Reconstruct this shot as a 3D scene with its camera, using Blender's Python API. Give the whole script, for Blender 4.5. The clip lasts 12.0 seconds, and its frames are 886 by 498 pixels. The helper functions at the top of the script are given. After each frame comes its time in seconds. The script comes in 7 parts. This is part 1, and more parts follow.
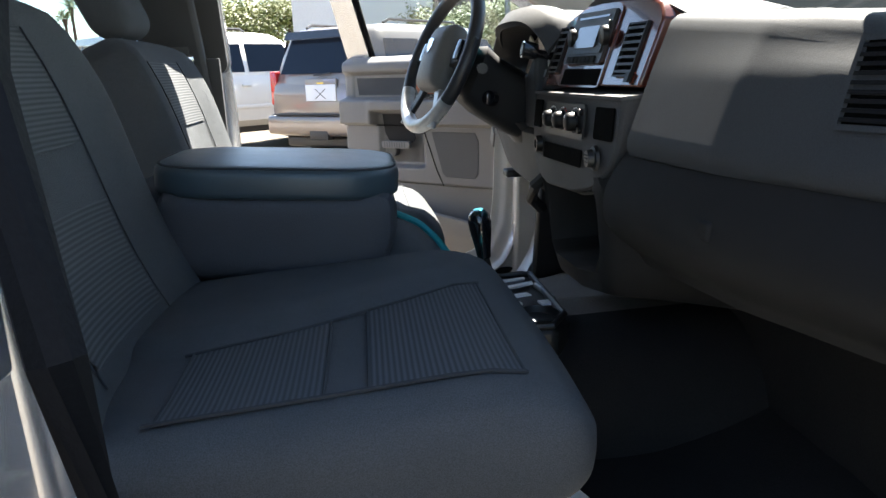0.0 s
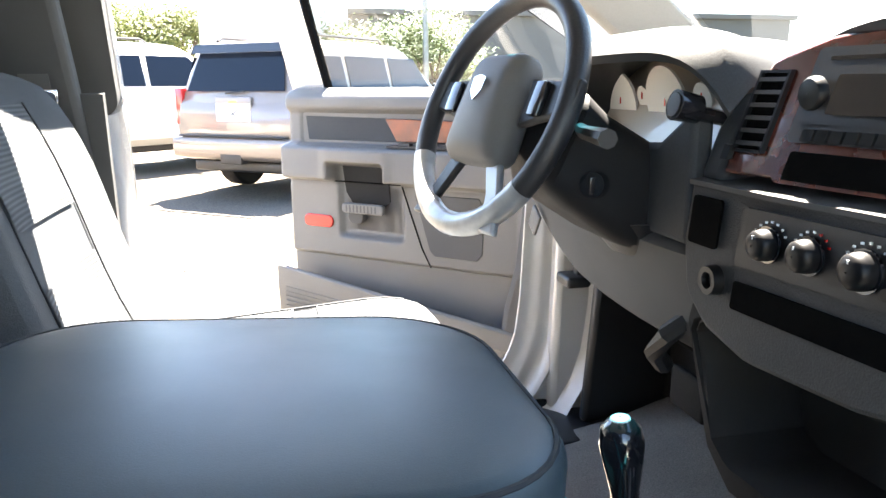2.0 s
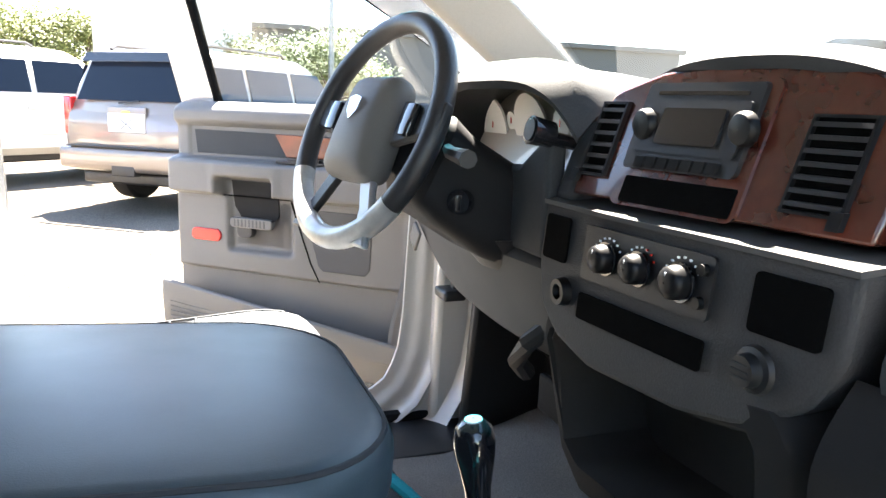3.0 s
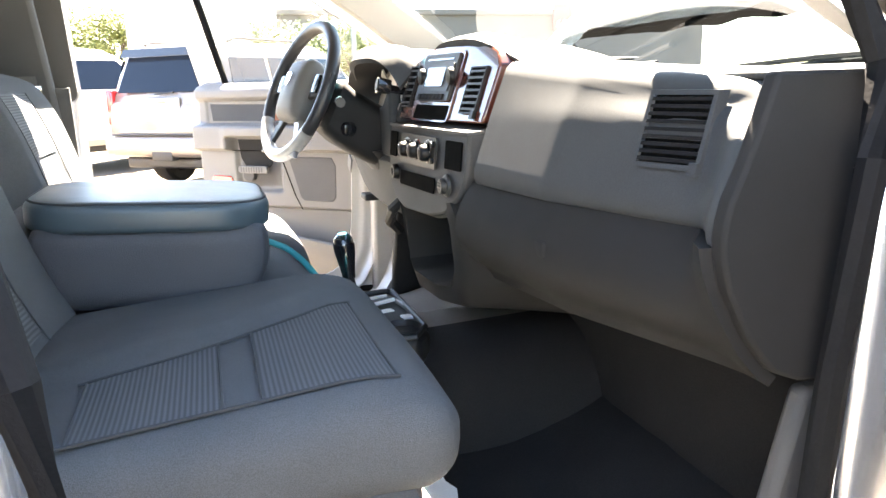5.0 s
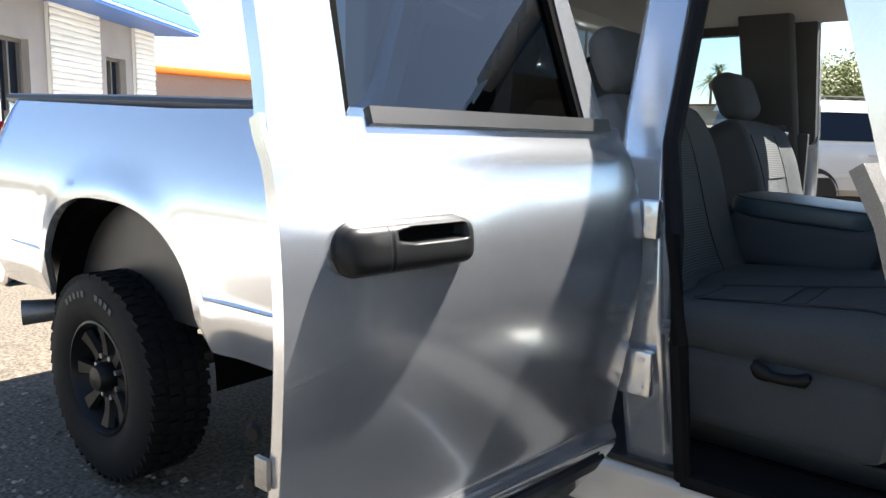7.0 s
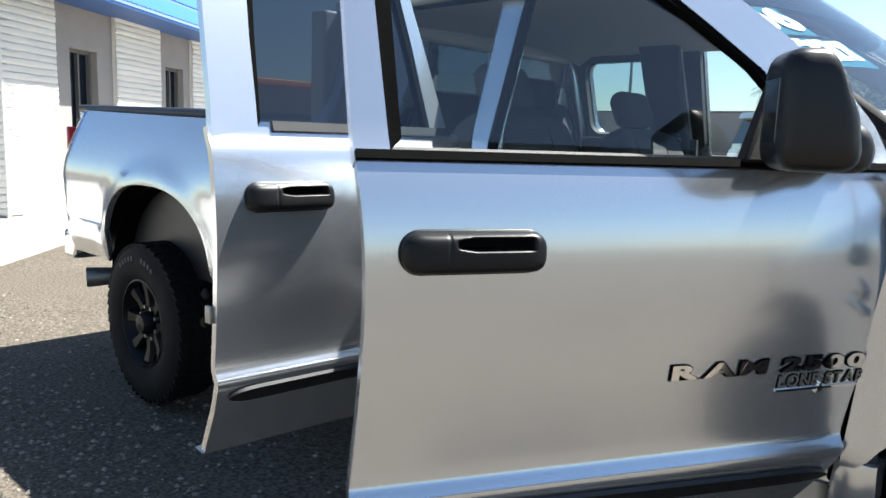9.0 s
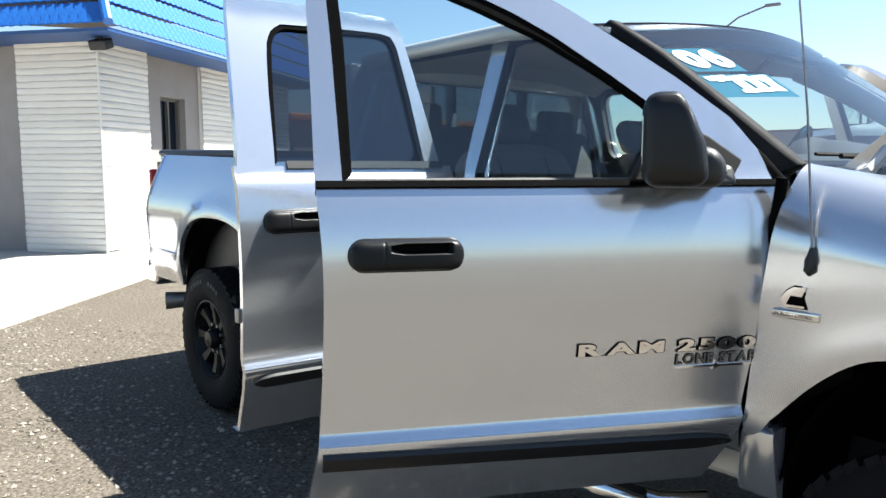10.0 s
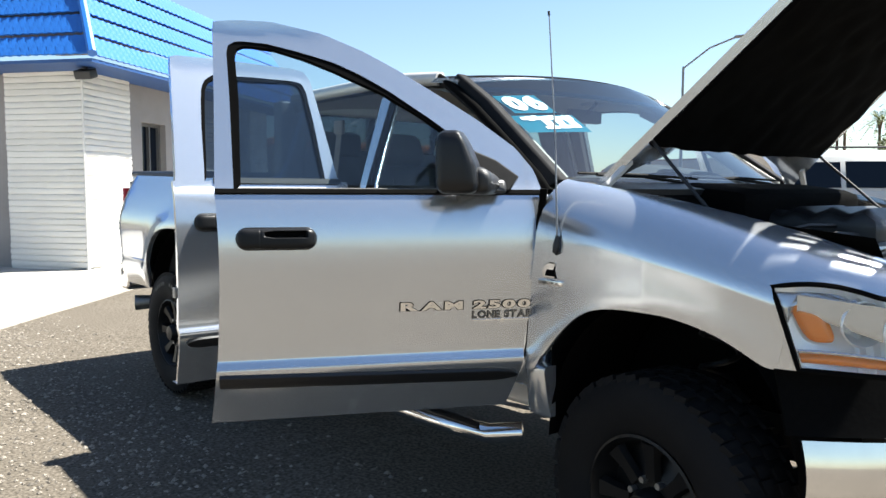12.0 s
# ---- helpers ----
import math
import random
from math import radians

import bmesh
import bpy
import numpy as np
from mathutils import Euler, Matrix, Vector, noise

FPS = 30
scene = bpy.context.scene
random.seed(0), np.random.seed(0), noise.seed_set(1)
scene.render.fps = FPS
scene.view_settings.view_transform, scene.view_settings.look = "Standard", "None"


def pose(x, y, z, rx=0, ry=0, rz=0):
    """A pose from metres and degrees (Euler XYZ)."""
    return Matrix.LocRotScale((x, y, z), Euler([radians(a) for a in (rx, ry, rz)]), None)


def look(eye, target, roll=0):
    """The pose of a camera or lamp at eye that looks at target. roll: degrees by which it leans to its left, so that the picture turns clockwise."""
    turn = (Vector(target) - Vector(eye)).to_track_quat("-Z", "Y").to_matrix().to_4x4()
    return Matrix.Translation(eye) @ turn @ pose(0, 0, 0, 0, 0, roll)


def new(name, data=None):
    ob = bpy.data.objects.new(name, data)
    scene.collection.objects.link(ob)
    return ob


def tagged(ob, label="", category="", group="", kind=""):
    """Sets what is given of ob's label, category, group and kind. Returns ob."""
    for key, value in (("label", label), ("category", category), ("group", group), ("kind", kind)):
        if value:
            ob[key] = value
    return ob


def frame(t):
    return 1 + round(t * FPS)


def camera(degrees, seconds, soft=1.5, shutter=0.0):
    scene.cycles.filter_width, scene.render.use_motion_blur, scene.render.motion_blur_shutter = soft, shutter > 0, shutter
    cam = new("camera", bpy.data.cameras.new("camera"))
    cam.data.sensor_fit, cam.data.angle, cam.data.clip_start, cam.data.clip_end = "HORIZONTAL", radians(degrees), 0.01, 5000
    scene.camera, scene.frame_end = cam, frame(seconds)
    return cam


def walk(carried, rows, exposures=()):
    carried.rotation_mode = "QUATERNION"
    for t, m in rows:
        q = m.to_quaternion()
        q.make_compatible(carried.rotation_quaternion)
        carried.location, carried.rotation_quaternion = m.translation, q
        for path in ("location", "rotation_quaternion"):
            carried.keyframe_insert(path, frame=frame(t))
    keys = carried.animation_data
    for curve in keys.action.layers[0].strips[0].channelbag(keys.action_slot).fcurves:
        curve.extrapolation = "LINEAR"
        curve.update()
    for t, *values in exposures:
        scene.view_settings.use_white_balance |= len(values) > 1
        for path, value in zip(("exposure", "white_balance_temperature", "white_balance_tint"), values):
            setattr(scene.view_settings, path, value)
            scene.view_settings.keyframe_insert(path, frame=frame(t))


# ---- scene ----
cam = camera(61.8, 12.0)

PATH = [
    (0, (0.65, -1.371, 1.352), (0.842, 0.563, 0.879), -2.0),
    (0.5, (0.618, -1.075, 1.358), (0.945, 0.836, 0.868), -1.4),
    (1, (0.583, -0.814, 1.391), (1.059, 1.086, 0.984), -1.7),
    (1.5, (0.557, -0.633, 1.425), (0.972, 1.275, 0.993), -0.6),
    (2, (0.533, -0.565, 1.412), (0.967, 1.338, 0.978), -0.4),
    (2.5, (0.559, -0.562, 1.41), (1.122, 1.309, 0.983), 0.3),
    (3, (0.564, -0.622, 1.414), (1.246, 1.219, 1.033), 1.8),
    (3.5, (0.549, -0.779, 1.404), (1.318, 1.018, 0.979), -0.5),
    (3.7, (0.554, -0.854, 1.39), (1.33, 0.929, 0.921), 0.6),
    (5.3, (0.627, -1.625, 1.391), (1.076, 0.279, 0.972), -2.4),
    (5.5, (0.643, -1.712, 1.384), (0.878, 0.235, 0.993), -0.1),
    (6, (0.701, -1.965, 1.382), (0.404, -0.009, 1.088), -0.0),
    (6.5, (0.779, -2.128, 1.379), (-0.108, -0.362, 1.073), -0.3),
    (6.7, (0.855, -2.181, 1.37), (-0.259, -0.546, 1.077), 0.9),
    (8.3, (1.501, -2.438, 1.375), (0.115, -1.042, 1.015), 2.2),
    (8.5, (1.583, -2.469, 1.377), (0.204, -1.057, 1.05), 2.0),
    (9, (1.802, -2.573, 1.379), (0.454, -1.127, 1.078), 2.0),
    (9.5, (2.031, -2.608, 1.386), (0.593, -1.24, 1.138), 0.5),
    (10, (2.265, -2.643, 1.389), (0.757, -1.35, 1.163), -0.0),
    (10.5, (2.487, -2.732, 1.386), (1.035, -1.375, 1.163), -1.4),
    (11, (2.682, -2.752, 1.38), (1.262, -1.355, 1.204), -0.2),
    (11.5, (2.906, -2.756, 1.368), (1.434, -1.418, 1.166), 0.3),
    (12, (3.092, -2.832, 1.356), (1.601, -1.509, 1.196), 0.2),
]
EXPOSURES = [(0, 3.30, 6700, 9), (0.5, 4.32, 7150, 12), (1.0, 4.70, 7300, 13), (1.5, 4.68, 7100, 12), (3.0, 4.50, 7000, 11), (3.5, 4.35, 7000, 11), (3.7, 4.35, 7050, 11), (5.3, 5.40, 7800, 13), (5.5, 5.40, 7800, 13), (6.0, 4.75, 7400, 12),
             (6.5, 3.85, 6900, 12), (6.7, 3.10, 6750, 11), (8.3, 1.95, 6400, 7), (9.0, 1.90, 6250, 6), (12, 1.90, 6350, 6)]
walk(cam, [(t, look(eye, target, roll)) for t, eye, target, roll in PATH], EXPOSURES)

# ---- daylight ----
SUN = Vector((0.35, 0.84, 1.42)).normalized()
world = bpy.data.worlds.new("sky")
scene.world = world
world.use_nodes = True
wn = world.node_tree.nodes
sky = wn.new("ShaderNodeTexSky")
sky.sky_type, sky.sun_disc = "NISHITA", False
sky.sun_elevation = math.asin(SUN.z)
sky.sun_rotation = math.atan2(SUN.x, SUN.y)
sky.dust_density, sky.ozone_density = 0.5, 1.6
wn["Background"].inputs["Strength"].default_value = 0.054
world.node_tree.links.new(sky.outputs["Color"], wn["Background"].inputs["Color"])
sun_data = bpy.data.lights.new("sun", "SUN")
sun_data.energy, sun_data.angle, sun_data.color = 5.0, radians(0.55), (1.0, 0.95, 0.88)
sun = new("sun", sun_data)
sun.matrix_world = look(SUN * 50, (0, 0, 0))

# ---- materials ----
def material(name, color, rough=0.5, metal=0.0, grain=0.0, scale=60.0, bump=0.0, blotch=0.0, blotch_scale=3.0,
             coat=0.0, spec=0.5, vary=0.0, tint=None):
    """A surface with fine grain, broad stains and relief in object space (metres)."""
    m = bpy.data.materials.new(name)
    m.use_nodes = True
    nt = m.node_tree
    b = nt.nodes["Principled BSDF"]
    b.inputs["Roughness"].default_value, b.inputs["Metallic"].default_value = rough, metal
    b.inputs["Specular IOR Level"].default_value = spec
    b.inputs["Coat Weight"].default_value, b.inputs["Coat Roughness"].default_value = coat, 0.04
    co = nt.nodes.new("ShaderNodeTexCoord").outputs["Object"]
    base = nt.nodes.new("ShaderNodeRGB")
    base.outputs[0].default_value = (*color, 1)
    out = base.outputs[0]

    def mixed(out, fac, other, weight):
        mr = nt.nodes.new("ShaderNodeMapRange")
        mr.inputs["From Min"].default_value, mr.inputs["From Max"].default_value = 0.35, 0.65
        mr.inputs["To Max"].default_value = weight
        nt.links.new(fac, mr.inputs["Value"])
        mx = nt.nodes.new("ShaderNodeMix")
        mx.data_type = "RGBA"
        nt.links.new(mr.outputs["Result"], mx.inputs["Factor"])
        nt.links.new(out, mx.inputs["A"])
        mx.inputs["B"].default_value = (*other, 1)
        return mx.outputs["Result"]

    def noise_at(sc, detail=4.0):
        n = nt.nodes.new("ShaderNodeTexNoise")
        n.inputs["Scale"].default_value, n.inputs["Detail"].default_value = sc, detail
        nt.links.new(co, n.inputs["Vector"])
        return n.outputs["Fac"]

    other = tint or tuple(c * 0.45 for c in color)
    if blotch:
        out = mixed(out, noise_at(blotch_scale), other, blotch)
    if grain:
        g = noise_at(scale, 3.0)
        out = mixed(out, g, tuple(c * 0.35 for c in color), grain)
    if vary:
        rnd = nt.nodes.new("ShaderNodeObjectInfo").outputs["Random"]
        hsv = nt.nodes.new("ShaderNodeHueSaturation")
        mr = nt.nodes.new("ShaderNodeMapRange")
        mr.inputs["To Min"].default_value, mr.inputs["To Max"].default_value = 1 - vary, 1 + vary
        nt.links.new(rnd, mr.inputs["Value"])
        nt.links.new(mr.outputs["Result"], hsv.inputs["Value"])
        nt.links.new(out, hsv.inputs["Color"])
        out = hsv.outputs["Color"]
    nt.links.new(out, b.inputs["Base Color"])
    if bump:
        bp = nt.nodes.new("ShaderNodeBump")
        bp.inputs["Strength"].default_value, bp.inputs["Distance"].default_value = min(1.0, bump), 0.001 if scale > 900 else 0.002 if scale > 50 else 0.01
        nt.links.new(noise_at(scale, 3.0), bp.inputs["Height"])
        nt.links.new(bp.outputs["Normal"], b.inputs["Normal"])
        if blotch:
            r = nt.nodes.new("ShaderNodeMapRange")
            r.inputs["To Min"].default_value, r.inputs["To Max"].default_value = rough * 0.85, min(1.0, rough * 1.15)
            nt.links.new(noise_at(blotch_scale * 2), r.inputs["Value"])
            nt.links.new(r.outputs["Result"], b.inputs["Roughness"])
    return m


def glass_material(name, tint, ior=1.5, rough=0.0):
    """Thin pane: clear with tint, and a mirror gloss by Fresnel."""
    m = bpy.data.materials.new(name)
    m.use_nodes = True
    nt = m.node_tree
    nt.nodes.remove(nt.nodes["Principled BSDF"])
    tr = nt.nodes.new("ShaderNodeBsdfTransparent")
    tr.inputs["Color"].default_value = (*tint, 1)
    gl = nt.nodes.new("ShaderNodeBsdfGlossy")
    gl.inputs["Roughness"].default_value = rough
    lw = nt.nodes.new("ShaderNodeLayerWeight")
    pw = nt.nodes.new("ShaderNodeMath")
    pw.operation = "POWER"
    pw.inputs[1].default_value = 5.0
    nt.links.new(lw.outputs["Facing"], pw.inputs[0])
    fr = nt.nodes.new("ShaderNodeMapRange")
    fr.inputs["To Min"].default_value = ((ior - 1) / (ior + 1)) ** 2 * 1.8
    fr.inputs["To Max"].default_value = 0.9
    nt.links.new(pw.outputs[0], fr.inputs["Value"])
    ms = nt.nodes.new("ShaderNodeMixShader")
    nt.links.new(fr.outputs[0], ms.inputs[0])
    nt.links.new(tr.outputs[0], ms.inputs[1])
    nt.links.new(gl.outputs[0], ms.inputs[2])
    nt.links.new(ms.outputs[0], nt.nodes["Material Output"].inputs["Surface"])
    return m


PAINT = material("silver_paint", (0.61, 0.637, 0.675), 0.21, 0.82, grain=0.10, scale=900, coat=1.0, blotch=0.05, blotch_scale=2)
JAMB = material("jamb_paint", (0.58, 0.56, 0.525), 0.42, 0.15, grain=0.08, scale=500, coat=0.5, blotch=0.15, blotch_scale=5, tint=(0.40, 0.36, 0.30))
BLACK = material("black_plastic", (0.012, 0.012, 0.013), 0.45, grain=0.3, scale=1400, bump=0.2, blotch=0.2, blotch_scale=6)
RIM_BLACK = material("rim_black", (0.007, 0.007, 0.0075), 0.4, spec=0.22, blotch=0.2, blotch_scale=12)
GLOSS_BLACK = material("gloss_black", (0.012, 0.012, 0.014), 0.12, coat=0.6)
RUBBER = material("rubber", (0.007, 0.007, 0.008), 0.75, grain=0.3, scale=200, bump=0.3, blotch=0.35, blotch_scale=6, tint=(0.012, 0.0115, 0.0105), spec=0.15)
VOID = material("matt_black", (0.004, 0.004, 0.004), 0.95, grain=0.3, scale=80, bump=0.3, blotch=0.3, blotch_scale=9, spec=0.03)
CHROME = material("chrome", (0.78, 0.78, 0.79), 0.08, 1.0, blotch=0.15, blotch_scale=8)
STEEL = material("dull_steel", (0.32, 0.31, 0.30), 0.45, 0.8, grain=0.3, scale=150, blotch=0.4, blotch_scale=10)
TRIM = material("grey_trim_plastic", (0.122, 0.117, 0.110), 0.55, grain=0.15, scale=700, bump=0.35, blotch=0.12, blotch_scale=5)
# KNEE: dark plastic, and DASH_LOW darkened for shade under the passenger dash.
KNEE = material("dark_and_shaded_plastic", (0.021, 0.0205, 0.0205), 0.75, spec=0.12, grain=0.2, scale=1100, bump=0.3, blotch=0.15, blotch_scale=5)
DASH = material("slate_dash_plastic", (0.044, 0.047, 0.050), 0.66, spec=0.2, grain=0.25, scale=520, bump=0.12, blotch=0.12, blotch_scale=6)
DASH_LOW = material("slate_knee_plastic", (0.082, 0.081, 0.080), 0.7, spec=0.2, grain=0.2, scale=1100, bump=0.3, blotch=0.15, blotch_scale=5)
CLOTH = material("slate_cloth", (0.088, 0.095, 0.101), 0.9, grain=0.45, scale=750, bump=0.8, blotch=0.2, blotch_scale=7, spec=0.2)
VINYL = material("slate_vinyl", (0.046, 0.070, 0.083), 0.40, grain=0.15, scale=1000, bump=0.15, blotch=0.15, blotch_scale=9)
CARPET = material("dark_carpet", (0.05, 0.046, 0.042), 0.95, grain=0.6, scale=300, bump=1.0, blotch=0.35, blotch_scale=6, spec=0.1)
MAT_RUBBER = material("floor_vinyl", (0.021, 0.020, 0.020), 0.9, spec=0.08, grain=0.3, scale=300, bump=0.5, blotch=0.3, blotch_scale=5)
HEADLINER = material("headliner_cloth", (0.50, 0.47, 0.43), 0.95, grain=0.25, scale=800, bump=0.4, spec=0.1)
WOOD = material("burl_wood_trim", (0.26, 0.060, 0.010), 0.4, grain=0.5, scale=28, blotch=0.4, blotch_scale=16, coat=0.15, tint=(0.10, 0.02, 0.008))
WOOD_DARK = material("dark_burl_trim", (0.10, 0.024, 0.014), 0.25, grain=0.6, scale=28, blotch=0.5, blotch_scale=16, coat=0.8, tint=(0.05, 0.012, 0.008))
GLASS = glass_material("clear_glass", (0.68, 0.78, 0.81), ior=1.56)
TINTED = glass_material("tinted_glass", (0.05, 0.065, 0.08), ior=1.62)
SCREEN = glass_material("windscreen_glass", (0.54, 0.65, 0.67), ior=1.85)
REFLECTOR = material("lamp_reflector", (0.86, 0.89, 0.92), 0.3, 0.35)
DARKGLASS = material("dark_car_glass", (0.006, 0.010, 0.018), 0.08, spec=0.18)
GRAVEL = material("gravel", (0.140, 0.120, 0.096), 0.95, grain=0.85, scale=55, bump=1.0, blotch=0.35, blotch_scale=0.8, tint=(0.215, 0.185, 0.15), spec=0.05)
CONCRETE = material("concrete", (0.46, 0.43, 0.39), 0.9, grain=0.3, scale=120, bump=0.4, blotch=0.3, blotch_scale=1.5, spec=0.15)
BLOCK = material("white_painted_block", (0.72, 0.70, 0.65), 0.85, grain=0.15, scale=90, bump=0.6, blotch=0.2, blotch_scale=2.5, vary=0.05, tint=(0.58, 0.55, 0.49))
GREYWALL = material("grey_stucco", (0.30, 0.28, 0.27), 0.9, grain=0.25, scale=120, bump=0.6, blotch=0.2, blotch_scale=2)
BLUE = material("blue_roof_metal", (0.015, 0.12, 0.44), 0.45, 0.05, blotch=0.2, blotch_scale=2, coat=0.08, tint=(0.015, 0.10, 0.34))
WHITE_PAINT = material("white_car_paint", (0.62, 0.60, 0.55), 0.3, coat=0.7, blotch=0.05)
GOLD_PAINT = material("pewter_car_paint", (0.20, 0.165, 0.14), 0.35, 0.5, grain=0.08, scale=900, coat=0.7, blotch=0.1)
RED_LENS = material("red_lens", (0.45, 0.015, 0.012), 0.15, coat=0.6)
AMBER = material("amber_lens", (0.75, 0.20, 0.02), 0.15, coat=0.6)
CLEAR_LENS = glass_material("clear_lens", (0.93, 0.95, 0.96))
LEAF = material("leaf", (0.10, 0.125, 0.026), 0.6, blotch=0.6, blotch_scale=1.2, tint=(0.13, 0.14, 0.03), vary=0.2)
BARK = material("bark", (0.12, 0.085, 0.06), 0.9, grain=0.5, scale=30, bump=0.8)
WHITE = material("white_vinyl_lettering", (0.85, 0.86, 0.86), 0.5)
CYAN = material("cyan_lettering", (0.0, 0.13, 0.20), 0.7, spec=0.05)
TEAL = material("teal_light_paint", (0.008, 0.30, 0.33), 0.55, blotch=0.25, blotch_scale=14)

# ---- mesh tools ----
def part(name, bm, mat, parent=None, label="", smooth=38, solid=0.0, bevel=0.0, offset=-1.0):
    """Links a bmesh as one mesh object under a thing or a part."""
    if smooth:
        for f in bm.faces:
            f.smooth = True
        for e in bm.edges:
            if len(e.link_faces) == 2 and e.calc_face_angle(0) > radians(smooth):
                e.smooth = False
    me = bpy.data.meshes.new(name)
    bm.to_mesh(me)
    bm.free()
    ob = new(name, me)
    for m in (mat if isinstance(mat, (list, tuple)) else [mat]):
        me.materials.append(m)
    if parent:
        ob.parent = parent
    if label:
        tagged(ob, label)
    if solid:
        mod = ob.modifiers.new("shell", "SOLIDIFY")
        mod.thickness, mod.offset = solid, offset
        split = ob.modifiers.new("split", "EDGE_SPLIT")
        split.split_angle = radians(42)
    if bevel:
        mod = ob.modifiers.new("edge", "BEVEL")
        mod.width, mod.segments, mod.limit_method, mod.angle_limit = bevel, 2, "ANGLE", radians(40)
        mod.harden_normals = False
    return ob


def empty(name, at=(0, 0, 0), label="", category="", group="", kind=""):
    ob = new(name)
    ob.location = at
    return tagged(ob, label, category, group, kind)


def grid(fn, nu, nv, wrap=False):
    """A sheet through fn(s, t), s and t from 0 to 1."""
    bm = bmesh.new()
    cols = nu if wrap else nu + 1
    vs = [[bm.verts.new(fn(i / nu, j / nv)) for j in range(nv + 1)] for i in range(cols)]
    for i in range(nu):
        for j in range(nv):
            a, b = vs[i], vs[(i + 1) % cols]
            bm.faces.new((a[j], b[j], b[j + 1], a[j + 1]))
    return bm


def loft(rings, closed=True, caps=True):
    """A skin over rings of equal length."""
    bm = bmesh.new()
    vs = [[bm.verts.new(p) for p in r] for r in rings]
    n = len(rings[0])
    for a, b in zip(vs, vs[1:]):
        for k in range(n if closed else n - 1):
            bm.faces.new((a[k], a[(k + 1) % n], b[(k + 1) % n], b[k]))
    if caps and closed:
        bm.faces.new(vs[0][::-1])
        bm.faces.new(vs[-1])
    bmesh.ops.recalc_face_normals(bm, faces=bm.faces)
    return bm


def slab(points, place, depth):
    """A flat outline (2D points) pushed to a depth; place(a, b, d) gives the 3D point."""
    bm = bmesh.new()
    lo = [bm.verts.new(place(a, b, 0)) for a, b in points]
    hi = [bm.verts.new(place(a, b, depth)) for a, b in points]
    n = len(points)
    bm.faces.new(lo[::-1])
    bm.faces.new(hi)
    for k in range(n):
        bm.faces.new((lo[k], lo[(k + 1) % n], hi[(k + 1) % n], hi[k]))
    bmesh.ops.recalc_face_normals(bm, faces=bm.faces)
    return bm


def box(x0, x1, y0, y1, z0, z1, r=0.0, seg=3, m=None):
    bm = bmesh.new()
    bmesh.ops.create_cube(bm, size=1)
    for v in bm.verts:
        v.co = Vector(((x0 + x1) / 2 + v.co.x * (x1 - x0), (y0 + y1) / 2 + v.co.y * (y1 - y0), (z0 + z1) / 2 + v.co.z * (z1 - z0)))
    if r:
        bmesh.ops.bevel(bm, geom=list(bm.edges), offset=r, segments=seg, profile=0.5, affect="EDGES")
    if m:
        bm.transform(m)
    return bm


def cyl(p, q, r0, r1=None, n=20, caps=True):
    p, q = Vector(p), Vector(q)
    r1 = r0 if r1 is None else r1
    turn = (q - p).to_track_quat("Z", "Y").to_matrix()
    ring = lambda c, r: [c + turn @ Vector((r * math.cos(2 * math.pi * k / n), r * math.sin(2 * math.pi * k / n), 0)) for k in range(n)]
    return loft([ring(p, r0), ring(q, r1)], caps=caps)


def tube(path, r, n=8, close=False):
    pts = [Vector(p) for p in path]
    rings = []
    for k, p in enumerate(pts):
        d = (pts[min(k + 1, len(pts) - 1)] - pts[max(k - 1, 0)]).normalized()
        turn = d.to_track_quat("Z", "Y").to_matrix()
        rr = r[k] if isinstance(r, (list, tuple)) else r
        rings.append([p + turn @ Vector((rr * math.cos(2 * math.pi * a / n), rr * math.sin(2 * math.pi * a / n), 0)) for a in range(n)])
    return loft(rings)


def lathe(profile, n=32, m=None):
    """Turns (radius, height) round z."""
    bm = grid(lambda s, t: (0, 0, 0), n, len(profile) - 1, wrap=True)
    bm.verts.ensure_lookup_table()
    k = len(profile)
    for i in range(n):
        for j, (r, h) in enumerate(profile):
            a = 2 * math.pi * i / n
            bm.verts[i * k + j].co = (r * math.cos(a), r * math.sin(a), h)
    bmesh.ops.remove_doubles(bm, verts=bm.verts, dist=1e-5)
    bmesh.ops.recalc_face_normals(bm, faces=bm.faces)
    if m:
        bm.transform(m)
    return bm


def join(*bms):
    out = bmesh.new()
    for b in bms:
        me = bpy.data.meshes.new("tmp")
        b.to_mesh(me)
        b.free()
        out.from_mesh(me)
        bpy.data.meshes.remove(me)
    return out


def rounded(w, h, r, n=5):
    """Outline of a rounded rectangle about the origin."""
    pts = []
    for cx, cy, a0 in ((w / 2 - r, h / 2 - r, 0), (-w / 2 + r, h / 2 - r, 90), (-w / 2 + r, -h / 2 + r, 180), (w / 2 - r, -h / 2 + r, 270)):
        for k in range(n + 1):
            a = radians(a0 + 90 * k / n)
            pts.append((cx + r * math.cos(a), cy + r * math.sin(a)))
    return pts


